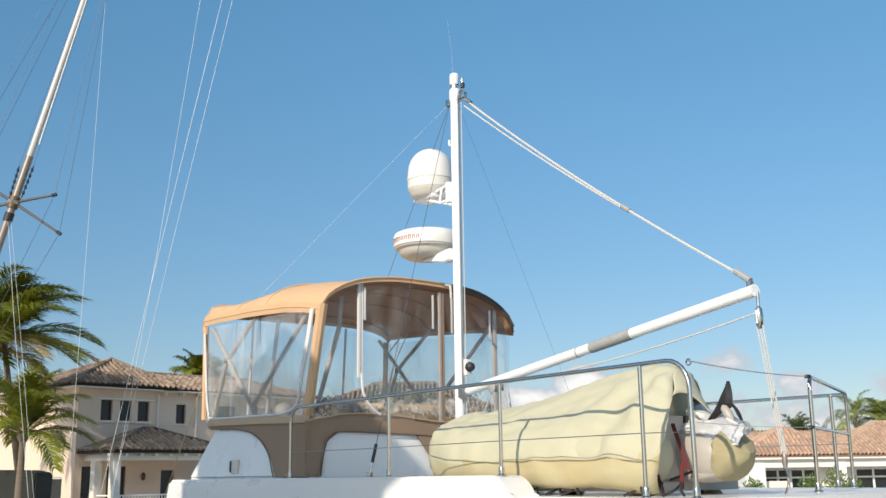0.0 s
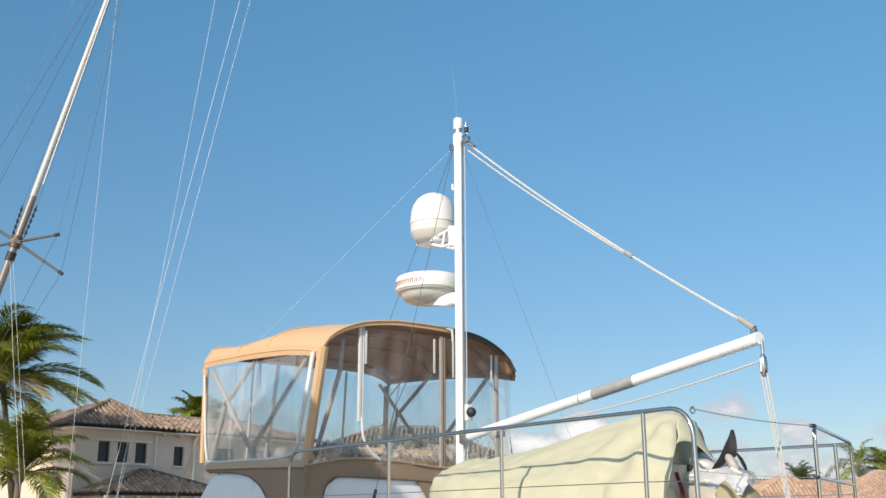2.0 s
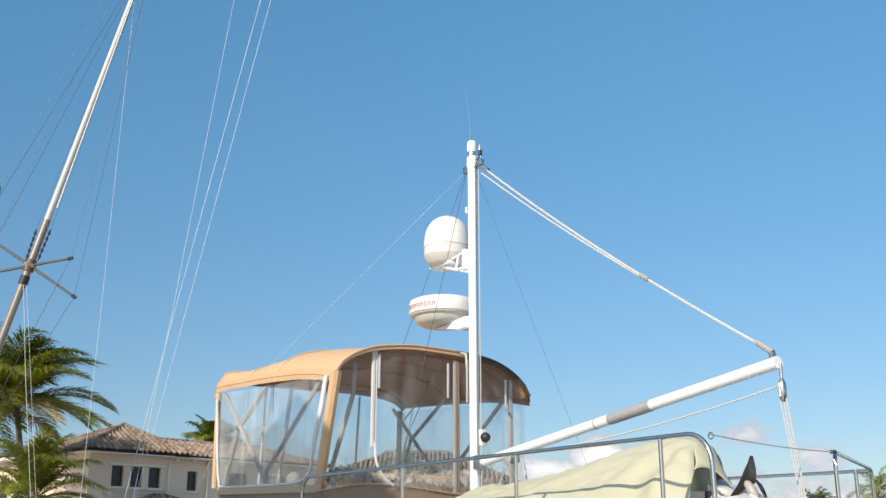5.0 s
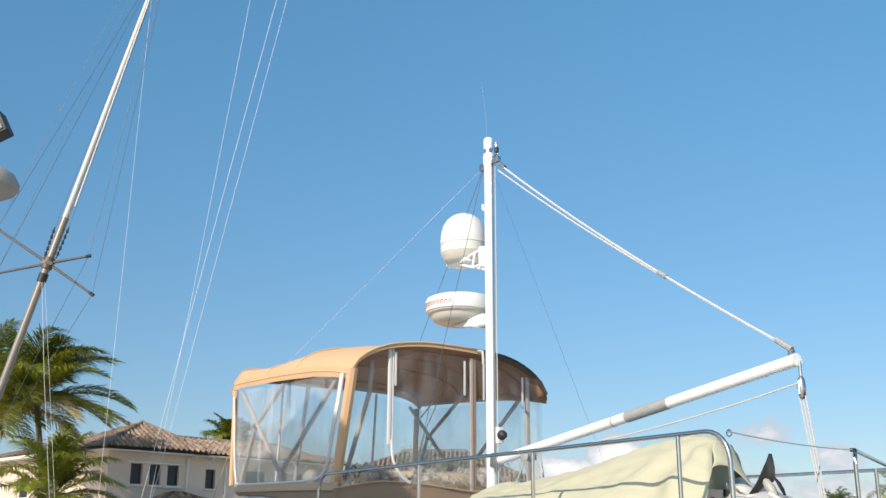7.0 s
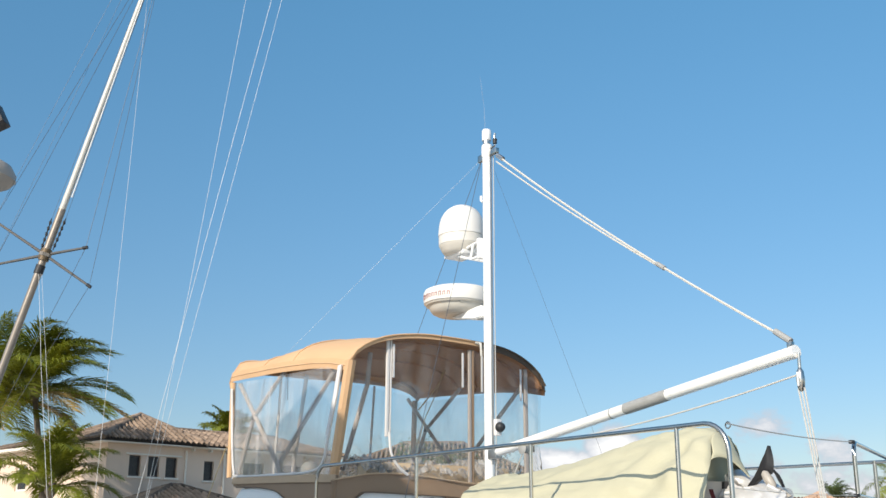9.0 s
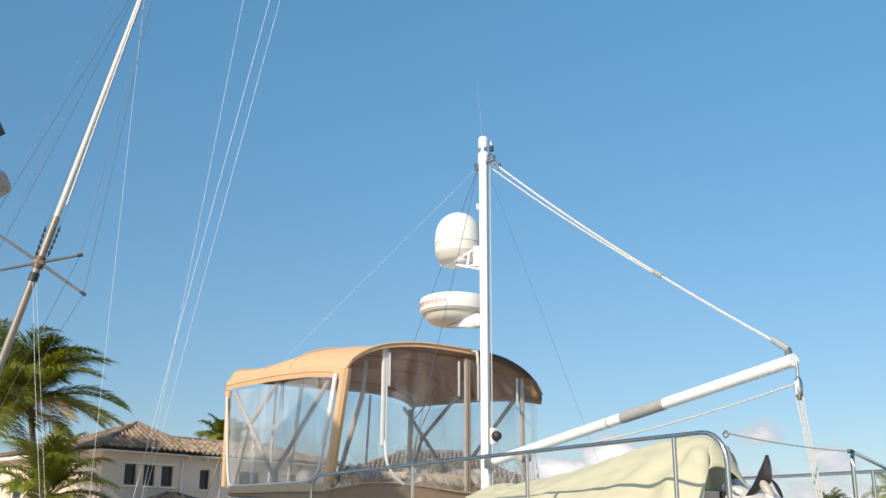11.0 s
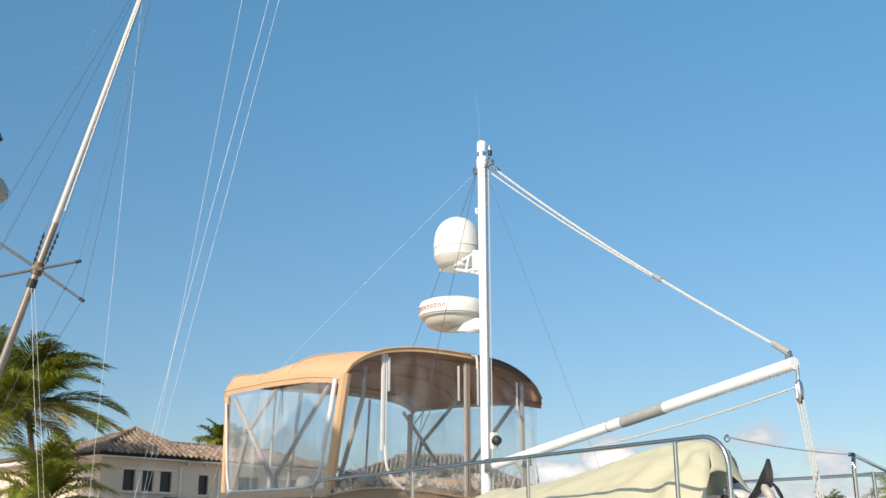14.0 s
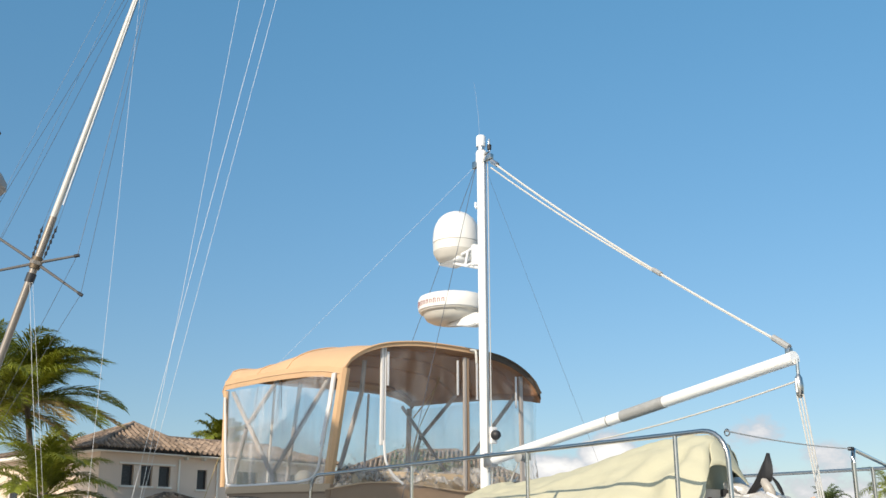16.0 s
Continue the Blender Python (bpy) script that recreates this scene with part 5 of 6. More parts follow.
    part("blade", blade([((3.782, 0.382), (3.802, 0.392)), ((3.79, 0.36), (3.834, 0.362)), ((3.805, 0.33), (3.853, 0.33)), ((3.833, 0.299), (3.866, 0.292))], -0.04), PROPBLACK, p, "black propeller blade")
    part("skeg", prism(bmesh.new(), [(3.76, 0.31), (3.86, 0.275), (3.905, 0.245), (3.88, 0.238), (3.78, 0.25)], 1, 0.70, 0.715), MOTOR_WHITE, o)
    part("exhaust_nub", tube(bmesh.new(), [(3.77, 0.69, 0.30), (3.81, 0.69, 0.28), (3.845, 0.69, 0.27)], 0.022, 8, 0.006), FOIL, o)
    part("vent_mark", boxes(((3.56, 0.562, 0.255), (3.60, 0.575, 0.275)), bevel=0.003), WHITE_PAINT, o)
    part("clamp_bracket", boxes(((3.42, 0.66, 0.16), (3.48, 0.84, 0.34)), bevel=0.02), RUBBER, o, "black clamp bracket")


outboard()


# ---- the neighbouring sport-fishing boat: its outrigger reaches into view ----
def neighbour():
    n = thing("sport_fishing_boat", (-6.6, 4.0, 0.0), "white sport-fishing boat moored beside the yacht", "boat")
    rows = []
    for y, half, keel, top in ((14.5, 0.15, 0.2, 3.0), (12.5, 1.2, -0.5, 2.7), (9.5, 1.95, -0.8, 2.3), (4.0, 2.2, -0.9, 1.7), (-2.0, 2.1, -0.8, 1.5)):
        c = -6.7
        rows.append([(c - half, y, top), (c - half * 0.9, y, 0.4), (c - half * 0.5, y, keel), (c + half * 0.5, y, keel), (c + half * 0.9, y, 0.4), (c + half, y, top)])
    part("hull", loft(bmesh.new(), rows), GELCOAT, n)
    bm = bmesh.new()
    prism(bm, [(1.4, 1.6), (1.4, 4.7), (5.6, 4.7), (7.4, 2.7), (7.4, 1.6)], 0, -8.25, -5.05)
    bmesh.ops.bevel(bm, geom=list(bm.edges), offset=0.12, segments=3, affect="EDGES")
    part("cabin", bm, GELCOAT, n)
    # flybridge, enclosure and hardtop are out of view, placed to shade the yacht's side
    part("flybridge", boxes(((-6.6, 0.5, 4.65), (-4.6, 4.4, 5.8)), bevel=0.15), GELCOAT, n)
    part("bridge_curtain", boxes(((-6.5, 0.6, 5.8), (-4.7, 4.3, 7.18)), bevel=0.08), GELCOAT, n, "white bridge enclosure out of view, there for its shade")
    part("hardtop", boxes(((-6.7, 0.4, 7.18), (-4.5, 4.45, 7.32)), bevel=0.06), GELCOAT, n)
    for y in (2.0, 4.0):
        part("cabin_window", boxes(((-5.08, y, 3.3), (-5.03, y + 1.6, 4.0)), bevel=0.02), GLASS, n)
    part("rigger_base", boxes(((-6.0, 9.8, 2.1), (-5.0, 10.2, 2.45)), bevel=0.03), GELCOAT, n)
    # short radar tower
    tw = part("tower_pole", tube(bmesh.new(), [(-6.0, 9.9, 2.3), (-5.45, 10.0, 4.5), (-5.35, 10.0, 7.4)], 0.04, 10), WHITE_PAINT, n)
    part("tower_arm", tube(bmesh.new(), [(-5.35, 10.0, 6.2), (-4.95, 10.0, 6.22)], 0.03, 8), WHITE_PAINT, tw)
    part("tower_arm", tube(bmesh.new(), [(-5.35, 10.0, 6.95), (-4.91, 10.0, 6.95)], 0.02, 8), WHITE_PAINT, tw)
    bm = lathe(bmesh.new(), (-4.99, 10.0, 6.2), ((0.12, 0.0), (0.2, 0.03), (0.3, 0.1), (0.345, 0.17), (0.335, 0.23), (0.27, 0.31), (0.14, 0.36), (0.01, 0.37)), 36)
    bmesh.ops.rotate(bm, verts=bm.verts, cent=(-4.99, 10.0, 6.35), matrix=Matrix.Rotation(radians(10), 3, "Y"))
    part("radar", bm, RADAR_SHADED, n, "radar dome seen from below, its shade in the taupe-grey colour")
    f = part("floodlight", box(bmesh.new(), (-0.13, -0.1, -0.13), (0.13, 0.1, 0.13), 0.015, Matrix.Translation((-4.95, 10.0, 6.97)) @ Matrix.Rotation(radians(-28), 4, "Y")), DARKTRIM, n, "dark square floodlight")
    part("lens", box(bmesh.new(), (-0.1, -0.115, -0.1), (0.1, -0.1, 0.1), 0.006, Matrix.Translation((-4.95, 10.0, 6.97)) @ Matrix.Rotation(radians(-28), 4, "Y")), GREYWRAP, f)


neighbour()


def outrigger():
    hub = Vector((-4.23, 10.0, 5.51))
    d = Vector((0.7575, 0.0, 2.88)).normalized()
    foot = hub - d * 3.2
    tip = hub + d * 7.0
    o = thing("outrigger", tuple(foot), "white fishing outrigger pole with a star of spreader arms", "outrigger")
    part("pole_butt", tube(bmesh.new(), [foot, hub + d * 0.49], 0.037, 14), RIGGER_BUTT, o, "dull silver lower pole")
    part("pole", tube(bmesh.new(), [hub + d * 0.47, tip], 0.033, 14, 0.018), RIGGER, o)
    h = part("hub", tube(bmesh.new(), [hub - d * 0.06, hub + d * 0.06], 0.052, 12), BRONZE, o, "bronze-brown hub")
    ends = [Vector((-3.82, 9.98, 5.578)), Vector((-3.757, 10.0, 5.19)), Vector((-4.79, 10.0, 5.875)), Vector((-4.755, 10.02, 5.412))]
    for e in ends:
        a = part("spreader_arm", tube(bmesh.new(), [hub, e], 0.016, 8, 0.012), SPREADER, o)
        part("tip", tube(bmesh.new(), [e - (e - hub).normalized() * 0.03, e + (e - hub).normalized() * 0.02], 0.018, 8), RUBBER, a)
    for side in (-1, 1):
        base = hub + d * 0.05 + Vector((0.06 * side, 0, 0))
        top = base + d * 0.34 + Vector((0.012 * side, 0, 0))
        adj = part("cable_adjuster", tube(bmesh.new(), [base, top], 0.006, 6), RUBBER, o, "black cable adjuster")
        for q in range(5):
            part("link", lathe(bmesh.new(), base.lerp(top, 0.15 + 0.18 * q), ((0.004, -0.022), (0.014, -0.012), (0.014, 0.012), (0.004, 0.022)), 8), RUBBER, adj)
        part("brace_wire", tube(bmesh.new(), [top, hub + d * 3.4 + Vector((0.02 * side, 0, 0))], 0.0018, 5), WIRE, o)
    part("hub_band", tube(bmesh.new(), [hub - d * 0.015, hub + d * 0.02], 0.06, 6), RIGGER_BUTT, h)
    part("roller_clamp", tube(bmesh.new(), [hub - d * 0.2, hub - d * 0.11], 0.046, 10), RUBBER, o, "black line clamp")
    # bracing wires from pole to arms and back
    low = hub - d * 2.6
    for k, e in enumerate(ends):
        part("brace_wire", tube(bmesh.new(), [hub + d * (3.15 + 0.1 * k) + Vector((0.09, 0, 0)) if k < 2 else hub + d * 3.6, e], 0.0024, 5), WIRE, o)
        part("brace_wire", tube(bmesh.new(), [e, low], 0.0024, 5), WIRE, o)
    for e in ends[2:]:
        part("brace_wire", tube(bmesh.new(), [e, hub + d * 5.4], 0.0016, 5), WIRE, o)
    part("guide_line", tube(bmesh.new(), [hub + d * 3.3 + Vector((0.03, -0.05, 0)), hub + d * 0.6 + Vector((0.08, -0.06, 0))], 0.007, 5), MONO, o)
    # fishing halyards: straight through the view, gathered at pole tip and mooring pile
    lines = (((-3.43, 10, 8.39), (-3.48, 10, 5.08), (-3.51, 10, 3.25), 0.0025), ((-2.37, 10, 8.37), (-2.78, 10, 5.02), (-3.02, 10, 3.25), 0.0027), ((-2.09, 10, 8.37), (-2.76, 10, 5.02), (-3.10, 10, 3.25), 0.0032),
             ((-1.98, 10, 8.37), (-2.65, 10, 5.02), (-3.00, 10, 3.25), 0.0027), ((-4.25, 9.95, 5.3), (-4.13, 9.95, 4.4), (-3.98, 9.95, 3.42), 0.003), ((-4.22, 9.95, 5.3), (-4.08, 9.95, 4.4), (-3.93, 9.95, 3.42), 0.0022))
    for k, (a, b, c, r) in enumerate(lines):
        a, b, c = Vector(a), Vector(b), Vector(c)
        below = c + (c - b).normalized() * 1.0
        pts = [tip if k < 4 else hub - d * 0.2, a, b, c, below, Vector((-3.45 + 0.03 * k, 10, 1.92))]
        if k < 4:
            pts[1:1] = [a + (a - b).normalized() * 1.6]
        rope("halyard", pts, r * 0.66, MONO, "thin white outrigger halyard running down to a pile", group="outrigger halyards", n=5)
    rope("mooring_line", [(-2.44, 10.66, 3.70), (-2.46, 10.6, 3.65), (-2.72, 10.4, 2.63), (-3.3, 10.1, 1.95)], 0.0042, ROPE_YEL, "tan mooring line from yacht to pile")
    bm = lathe(bmesh.new(), (-3.4, 10.0, -1.5), ((0.17, 0), (0.165, 3.3), (0.15, 3.45), (0.05, 3.5)), 18)
    solo("mooring_pile", bm, WOOD, "weathered round wooden mooring pile in the water", "pile", base=(-3.4, 10.0, -1.5))


outrigger()


# ---- houses ----
def tile_mesh(name, long, wide):
    """One barrel tile, running down its own -y, bowed upwards."""
    bm = bmesh.new()
    rows = []
    for y, lift in ((0.0, 0.0), (-long, 0.025)):
        rows.append([(wide / 2 * math.cos(math.pi * (1 - k / 6)), y, lift + wide * 0.7 * math.sin(math.pi * k / 6)) for k in range(7)])
    grid(bm, rows)
    lo = [bm.verts.new((wide / 2 * math.cos(math.pi * (1 - k / 6)) * 0.82, -long, 0.025 + wide * 0.56 * math.sin(math.pi * k / 6))) for k in range(7)]
    hi = [v for v in bm.verts if abs(v.co.y + long) < 1e-6 and v not in lo]
    for k in range(6):
        bm.faces.new((hi[k], hi[k + 1], lo[k + 1], lo[k]))
    me = bpy.data.meshes.new(name)
    bm.to_mesh(me)
    bm.free()
    me.polygons.foreach_set("use_smooth", [True] * len(me.polygons))
    me.set_sharp_from_angle(angle=radians(50))
    return me


def inside(p, poly):
    c = False
    for i in range(len(poly)):
        (x1, y1), (x2, y2) = poly[i], poly[i - 1]
        if (y1 > p[1]) != (y2 > p[1]) and p[0] < (x2 - x1) * (p[1] - y1) / (y2 - y1) + x1:
            c = not c
    return c


TILES = tile_mesh("roof_tile", 0.40, 0.16)
TILES.materials.append(TILE)
TILES_WIDE = tile_mesh("wide_roof_tile", 0.40, 0.25)


def slope(poly, parent, mat, single, budget):
    """A roof plane (corners in order, the first two along the eave): a slab under rows of barrel tiles."""
    p = [Vector(q) for q in poly]
    ex = (p[1] - p[0]).normalized()
    nz = ex.cross(p[2] - p[0]).normalized()
    if nz.z < 0:
        nz = -nz
    ey = nz.cross(ex)
    if (p[2] - p[0]).dot(ey) < 0:
        ey = -ey
    bm = bmesh.new()
    vs = [bm.verts.new(q) for q in p]
    bm.faces.new(vs)
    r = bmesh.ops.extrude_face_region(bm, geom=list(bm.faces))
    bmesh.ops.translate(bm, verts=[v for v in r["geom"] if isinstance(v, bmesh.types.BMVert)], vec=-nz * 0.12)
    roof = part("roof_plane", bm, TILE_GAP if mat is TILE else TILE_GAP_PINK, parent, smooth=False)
    flat = [((q - p[0]).dot(ex), (q - p[0]).dot(ey)) for q in p]
    w, h = max(f[0] for f in flat), max(f[1] for f in flat)
    x0 = min(f[0] for f in flat)
    spots = []
    row = 0
    y = 0.0
    while y < h:
        x = x0 + 0.13
        while x < w:
            if inside((x, y + 0.1), flat):
                spots.append((x, y))
            x += 0.29 if mat is TILE else 0.27
        y += 0.36
        row += 1
    base = Matrix((ex, ey, nz)).transposed().to_4x4()
    off = OFF[parent.name]
    rnd = random.Random(int(w * 100) + int(h * 1000))
    joined = bmesh.new()
    for x, y in spots:
        q = p[0] + ex * (x + rnd.uniform(-0.012, 0.012)) + ey * (y + 0.36 + rnd.uniform(-0.015, 0.015)) + nz * 0.005
        m = Matrix.Translation(q) @ base @ Matrix.Rotation(rnd.uniform(-0.03, 0.03), 4, "Z")
        if single and budget[0] > 0:
            budget[0] -= 1
            t = new("roof_tile", TILES)
            t.parent = roof
            t.matrix_local = Matrix.Translation(-off) @ m
        else:
            n0 = len(joined.verts)
            joined.from_mesh(TILES if mat is TILE else TILES_WIDE)
            joined.verts.ensure_lookup_table()
            for v in joined.verts[n0:]:
                v.co = m @ v.co
    if len(joined.verts):
        part("roof_tiles", joined, mat, roof, kind="stuff")
    else:
        joined.free()
    return roof


def ridge_caps(pts, parent, mat):
    """Rounded cap tiles along a hip or ridge."""
    a, b = Vector(pts[0]), Vector(pts[1])
    n = max(2, int((b - a).length / 0.4))
    bm = bmesh.new()
    for k in range(n):
        q0, q1 = a.lerp(b, k / n), a.lerp(b, (k + 1.12) / n)
        tube(bm, [q0 + Vector((0, 0, 0.03)), q1 + Vector((0, 0, 0.06))], 0.13, 8, 0.11)
    part("ridge_cap_run", bm, mat, parent, kind="stuff")


HOUSE = Matrix.Translation((-15.87, 45.59, 0)) @ Matrix.Rotation(math.atan2(0.74, 0.67), 4, "Z")


def wall_with_openings(name, parent, mat, s0, s1, z0, z1, thick, holes, out_at, flip=False):
    """A wall in the s-z plane at out_at, its outer face towards -y; openings go right through."""
    ss = sorted({s0, s1, *[h[0] for h in holes], *[h[1] for h in holes]})
    zs = sorted({z0, z1, *[h[2] for h in holes], *[h[3] for h in holes]})
    bm = bmesh.new()
    for i in range(len(ss) - 1):
        run = None
        for j in range(len(zs) - 1):
            cs, cz = (ss[i] + ss[i + 1]) / 2, (zs[j] + zs[j + 1]) / 2
            if any(h[0] < cs < h[1] and h[2] < cz < h[3] for h in holes):
                continue
            if flip:
                box(bm, (out_at, ss[i], zs[j]), (out_at + thick, ss[i + 1], zs[j + 1]))
            else:
                box(bm, (ss[i], out_at, zs[j]), (ss[i + 1], out_at + thick, zs[j + 1]))
    bmesh.ops.remove_doubles(bm, verts=bm.verts, dist=0.001)
    bm.verts.index_update()
    seen = {}
    for f in list(bm.faces):
        c = f.calc_center_median()
        seen.setdefault((round(c.x, 3), round(c.y, 3), round(c.z, 3)), []).append(f)
    bmesh.ops.delete(bm, geom=[f for fs in seen.values() if len(fs) > 1 for f in fs], context="FACES")
    return part(name, bm, mat, parent, smooth=False)


def window(parent, s0, s1, z0, z1, y, bars, frame_mat, glass, sill=True):
    """A recessed window: frame, panes between bars, sill."""
    w = part("window", boxes(((s0, y, z0), (s0 + 0.06, y + 0.08, z1)), ((s1 - 0.06, y, z0), (s1, y + 0.08, z1)), ((s0 + 0.06, y, z1 - 0.06), (s1 - 0.06, y + 0.08, z1)), ((s0 + 0.06, y, z0), (s1 - 0.06, y + 0.08, z0 + 0.06))), frame_mat, parent, smooth=False)
    n = bars + 1
    step = (s1 - s0 - 0.12) / n
    for k in range(n):
        a = s0 + 0.06 + step * k
        part("pane", boxes(((a + (0.02 if k else 0), y + 0.035, z0 + 0.06), (a + step - 0.005, y + 0.045, z1 - 0.06))), glass, w, smooth=False)
    if sill:
        part("sill", boxes(((s0 - 0.08, y - 0.18, z0 - 0.08), (s1 + 0.08, y + 0.05, z0 - 0.002)), bevel=0.01), STUCCO_PALE, w)
    return w


def left_house():
    h = thing("two_storey_house", (6.0, 5.0, 1.0), "two-storey peach stucco house with brown barrel-tile hip roofs", "house", frame_m=HOUSE)
    budget = [330]
    ez = 6.78
    # front wall (towards -y here) and lit end wall
    front = [(1.10, 1.68, 5.38, 6.28), (2.04, 2.62, 5.38, 6.28), (2.95, 3.55, 5.38, 6.28), (4.98, 5.52, 5.33, 6.22), (1.55, 2.5, 1.0, 3.38), (0.35, 0.95, 1.0, 3.38), (4.3, 5.0, 1.7, 3.2), (7.2, 8.4, 5.35, 6.25), (9.6, 10.8, 5.35, 6.25)]
    wall_with_openings("front_wall", h, STUCCO, 0.0, 13.0, 1.0, ez, 0.25, front, 0.0)
    end = [(1.0, 2.3, 1.4, 2.95), (5.0, 6.2, 1.6, 2.9), (7.5, 8.7, 4.9, 6.1)]
    wall_with_openings("end_wall", h, STUCCO, 0.25, 14.0, 1.0, ez, 0.25, end, 0.0, flip=True)
    part("back_wall", boxes(((0.25, 13.75, 1.0), (13.0, 14.0, ez))), STUCCO, h, smooth=False)
    part("end_wall", boxes(((12.75, 0.25, 1.0), (13.0, 13.75, ez))), STUCCO, h, smooth=False)
    part("upper_floor", boxes(((0.25, 0.25, 3.9), (12.75, 13.75, 4.1))), STUCCO_PALE, h, smooth=False)
    for s0, s1, z0, z1 in front:
        if z0 > 5:
            window(h, s0, s1, z0, z1, 0.12, 0, DARKTRIM, GLASS)
        elif z1 - z0 > 2:
            d = part("door", boxes(((s0, 0.14, z0), (s1, 0.2, z1))), GLASS, h, "dark glazed door", smooth=False)
            part("door_frame", boxes(((s0, 0.1, z0), (s0 + 0.07, 0.139, z1)), ((s1 - 0.07, 0.1, z0), (s1, 0.139, z1)), ((s0 + 0.07, 0.1, z1 - 0.07), (s1 - 0.07, 0.139, z1))), DARKTRIM, d, smooth=False)
        else:
            window(h, s0, s1, z0, z1, 0.12, 0, DARKTRIM, GLASS)
    part("window_band", boxes(((0.92, -0.09, 6.30), (3.74, 0.0, 6.38)), bevel=0.012), STUCCO_PALE, h)
    part("window_band", boxes(((0.98, -0.06, 5.27), (3.68, 0.0, 5.30)), bevel=0.008), STUCCO, h)
    for y0, y1, z0, z1 in end:
        w = part("window", boxes(((0.1, y0, z0), (0.18, y0 + 0.08, z1)), ((0.1, y1 - 0.08, z0), (0.18, y1, z1)), ((0.1, y0 + 0.08, z1 - 0.08), (0.18, y1 - 0.08, z1)), ((0.1, y0 + 0.08, z0), (0.18, y1 - 0.08, z0 + 0.08)), ((0.09, y0 + 0.08, z0 + 0.5), (0.17, y1 - 0.08, z0 + 0.57))), WHITEWALL, h, "white-framed window", smooth=False)
        part("pane", boxes(((0.135, y0 + 0.08, z0 + 0.08), (0.145, y1 - 0.08, z1 - 0.08))), GLASS2, w, smooth=False)
    for s in (3.95, 6.05):
        part("downpipe", tube(bmesh.new(), [(s, -0.07, ez - 0.15), (s, -0.07, 4.2)], 0.05, 8), STUCCO_PALE, h)
    # eaves: fascia, gutter, brackets
    o = 0.55
    part("fascia", boxes(((-o, -o, ez - 0.02), (3.9, -o + 0.05, ez + 0.12)), bevel=0.01), STUCCO_PALE, h)
    part("fascia", boxes(((3.9, -o + 0.25, ez - 0.05), (13.4, -o + 0.3, ez + 0.08)), bevel=0.01), STUCCO_PALE, h)
    part("fascia", boxes(((-o, -o + 0.05, ez - 0.02), (-o + 0.05, 14.4, ez + 0.12)), bevel=0.01), STUCCO_PALE, h)
    part("soffit", boxes(((-o + 0.05, -o + 0.05, ez - 0.01), (13.3, 14.3, ez + 0.03))), STUCCO_PALE, h, smooth=False)
    for k in range(9):
        part("rafter_tail", boxes(((4.2 + k * 0.95, -0.28, ez - 0.16), (4.3 + k * 0.95, 0.0, ez - 0.012)), bevel=0.01), STUCCO_PALE, h)
    # main hip, ridge runs back; lower wing to its side
    z0, z1 = ez + 0.12, 8.30
    A, B, C, D = (-o - 0.05, -o - 0.05, z0), (4.75, -o - 0.05, z0), (4.75, 5.2, z0), (-o - 0.05, 5.2, z0)
    P = (2.75, 2.2, z1)
    slope((A, B, P), h, TILE, True, budget)
    slope((D, A, P), h, TILE, False, budget)
    slope((B, C, P), h, TILE, False, budget)
    slope((C, D, P), h, TILE, False, budget)
    for q in (A, B, C, D):
        ridge_caps((q, P), h, TILE)
    zw = ez + 0.09
    slope(((3.9, -o + 0.22, zw), (13.5, -o + 0.22, zw), (11.0, 2.6, 7.8), (3.9, 2.6, 7.8)), h, TILE, True, budget)
    slope(((13.5, -o + 0.22, zw), (13.5, 14.5, zw), (11.0, 7.0, 7.8), (11.0, 2.6, 7.8)), h, TILE, False, budget)
    slope(((13.5, 14.5, zw), (-o, 14.5, zw), (2.5, 7.0, 7.8), (11.0, 7.0, 7.8)), h, TILE, False, budget)
    slope(((-o, 14.5, zw), (-o, 4.0, zw), (2.5, 4.6, 7.8), (2.5, 7.0, 7.8)), h, TILE, False, budget)
    slope(((11.0, 2.6, 7.8), (2.5, 2.6, 7.8), (2.5, 7.0, 7.8), (11.0, 7.0, 7.8)), h, TILE, False, budget)
    ridge_caps(((3.0, 2.6, 7.8), (11.0, 2.6, 7.8)), h, TILE)
    # porch
    pz = 3.88
    part("porch_floor", boxes(((0.2, -2.75, 0.95), (5.7, 0.0, 1.25)), bevel=0.03), STUCCO_PALE, h)
    part("porch_beam", boxes(((0.45, -2.45, pz - 0.28), (5.9, -2.2, pz)), bevel=0.015), STUCCO_PALE, h)
    part("porch_beam", boxes(((0.45, -2.2, pz - 0.28), (0.7, 0.0, pz)), bevel=0.015), STUCCO_PALE, h)
    part("porch_ceiling", boxes(((0.7, -2.2, pz - 0.08), (5.5, 0.0, pz - 0.02))), STUCCO, h, smooth=False)
    for s, y in ((0.42, -2.45), (5.2, -2.45), (0.42, -0.95)):
        part("column", boxes(((s, y, 1.25), (s + 0.36, y + 0.36, pz - 0.281)), bevel=0.03), STUCCO_PALE, h)
    part("porch_fascia", boxes(((0.1, -2.80, pz), (6.2, -2.74, pz + 0.12)), bevel=0.01), WHITEWALL, h)
    part("porch_fascia", boxes(((0.1, -2.74, pz), (0.16, 0.0, pz + 0.12)), bevel=0.01), WHITEWALL, h)
    for k in range(8):
        part("rafter_tail", boxes(((0.1 + k * 0.72, -2.72, pz - 0.1), (0.2 + k * 0.72, -2.46, pz)), bevel=0.01), WHITEWALL, h)
    a, b, c, d = (0.05, -2.85, pz + 0.12), (6.25, -2.85, pz + 0.12), (6.25, 0.0, pz + 0.12), (0.05, 0.0, pz + 0.12)
    p1, p2 = (3.0, -0.45, 4.98), (3.5, -0.45, 4.98)
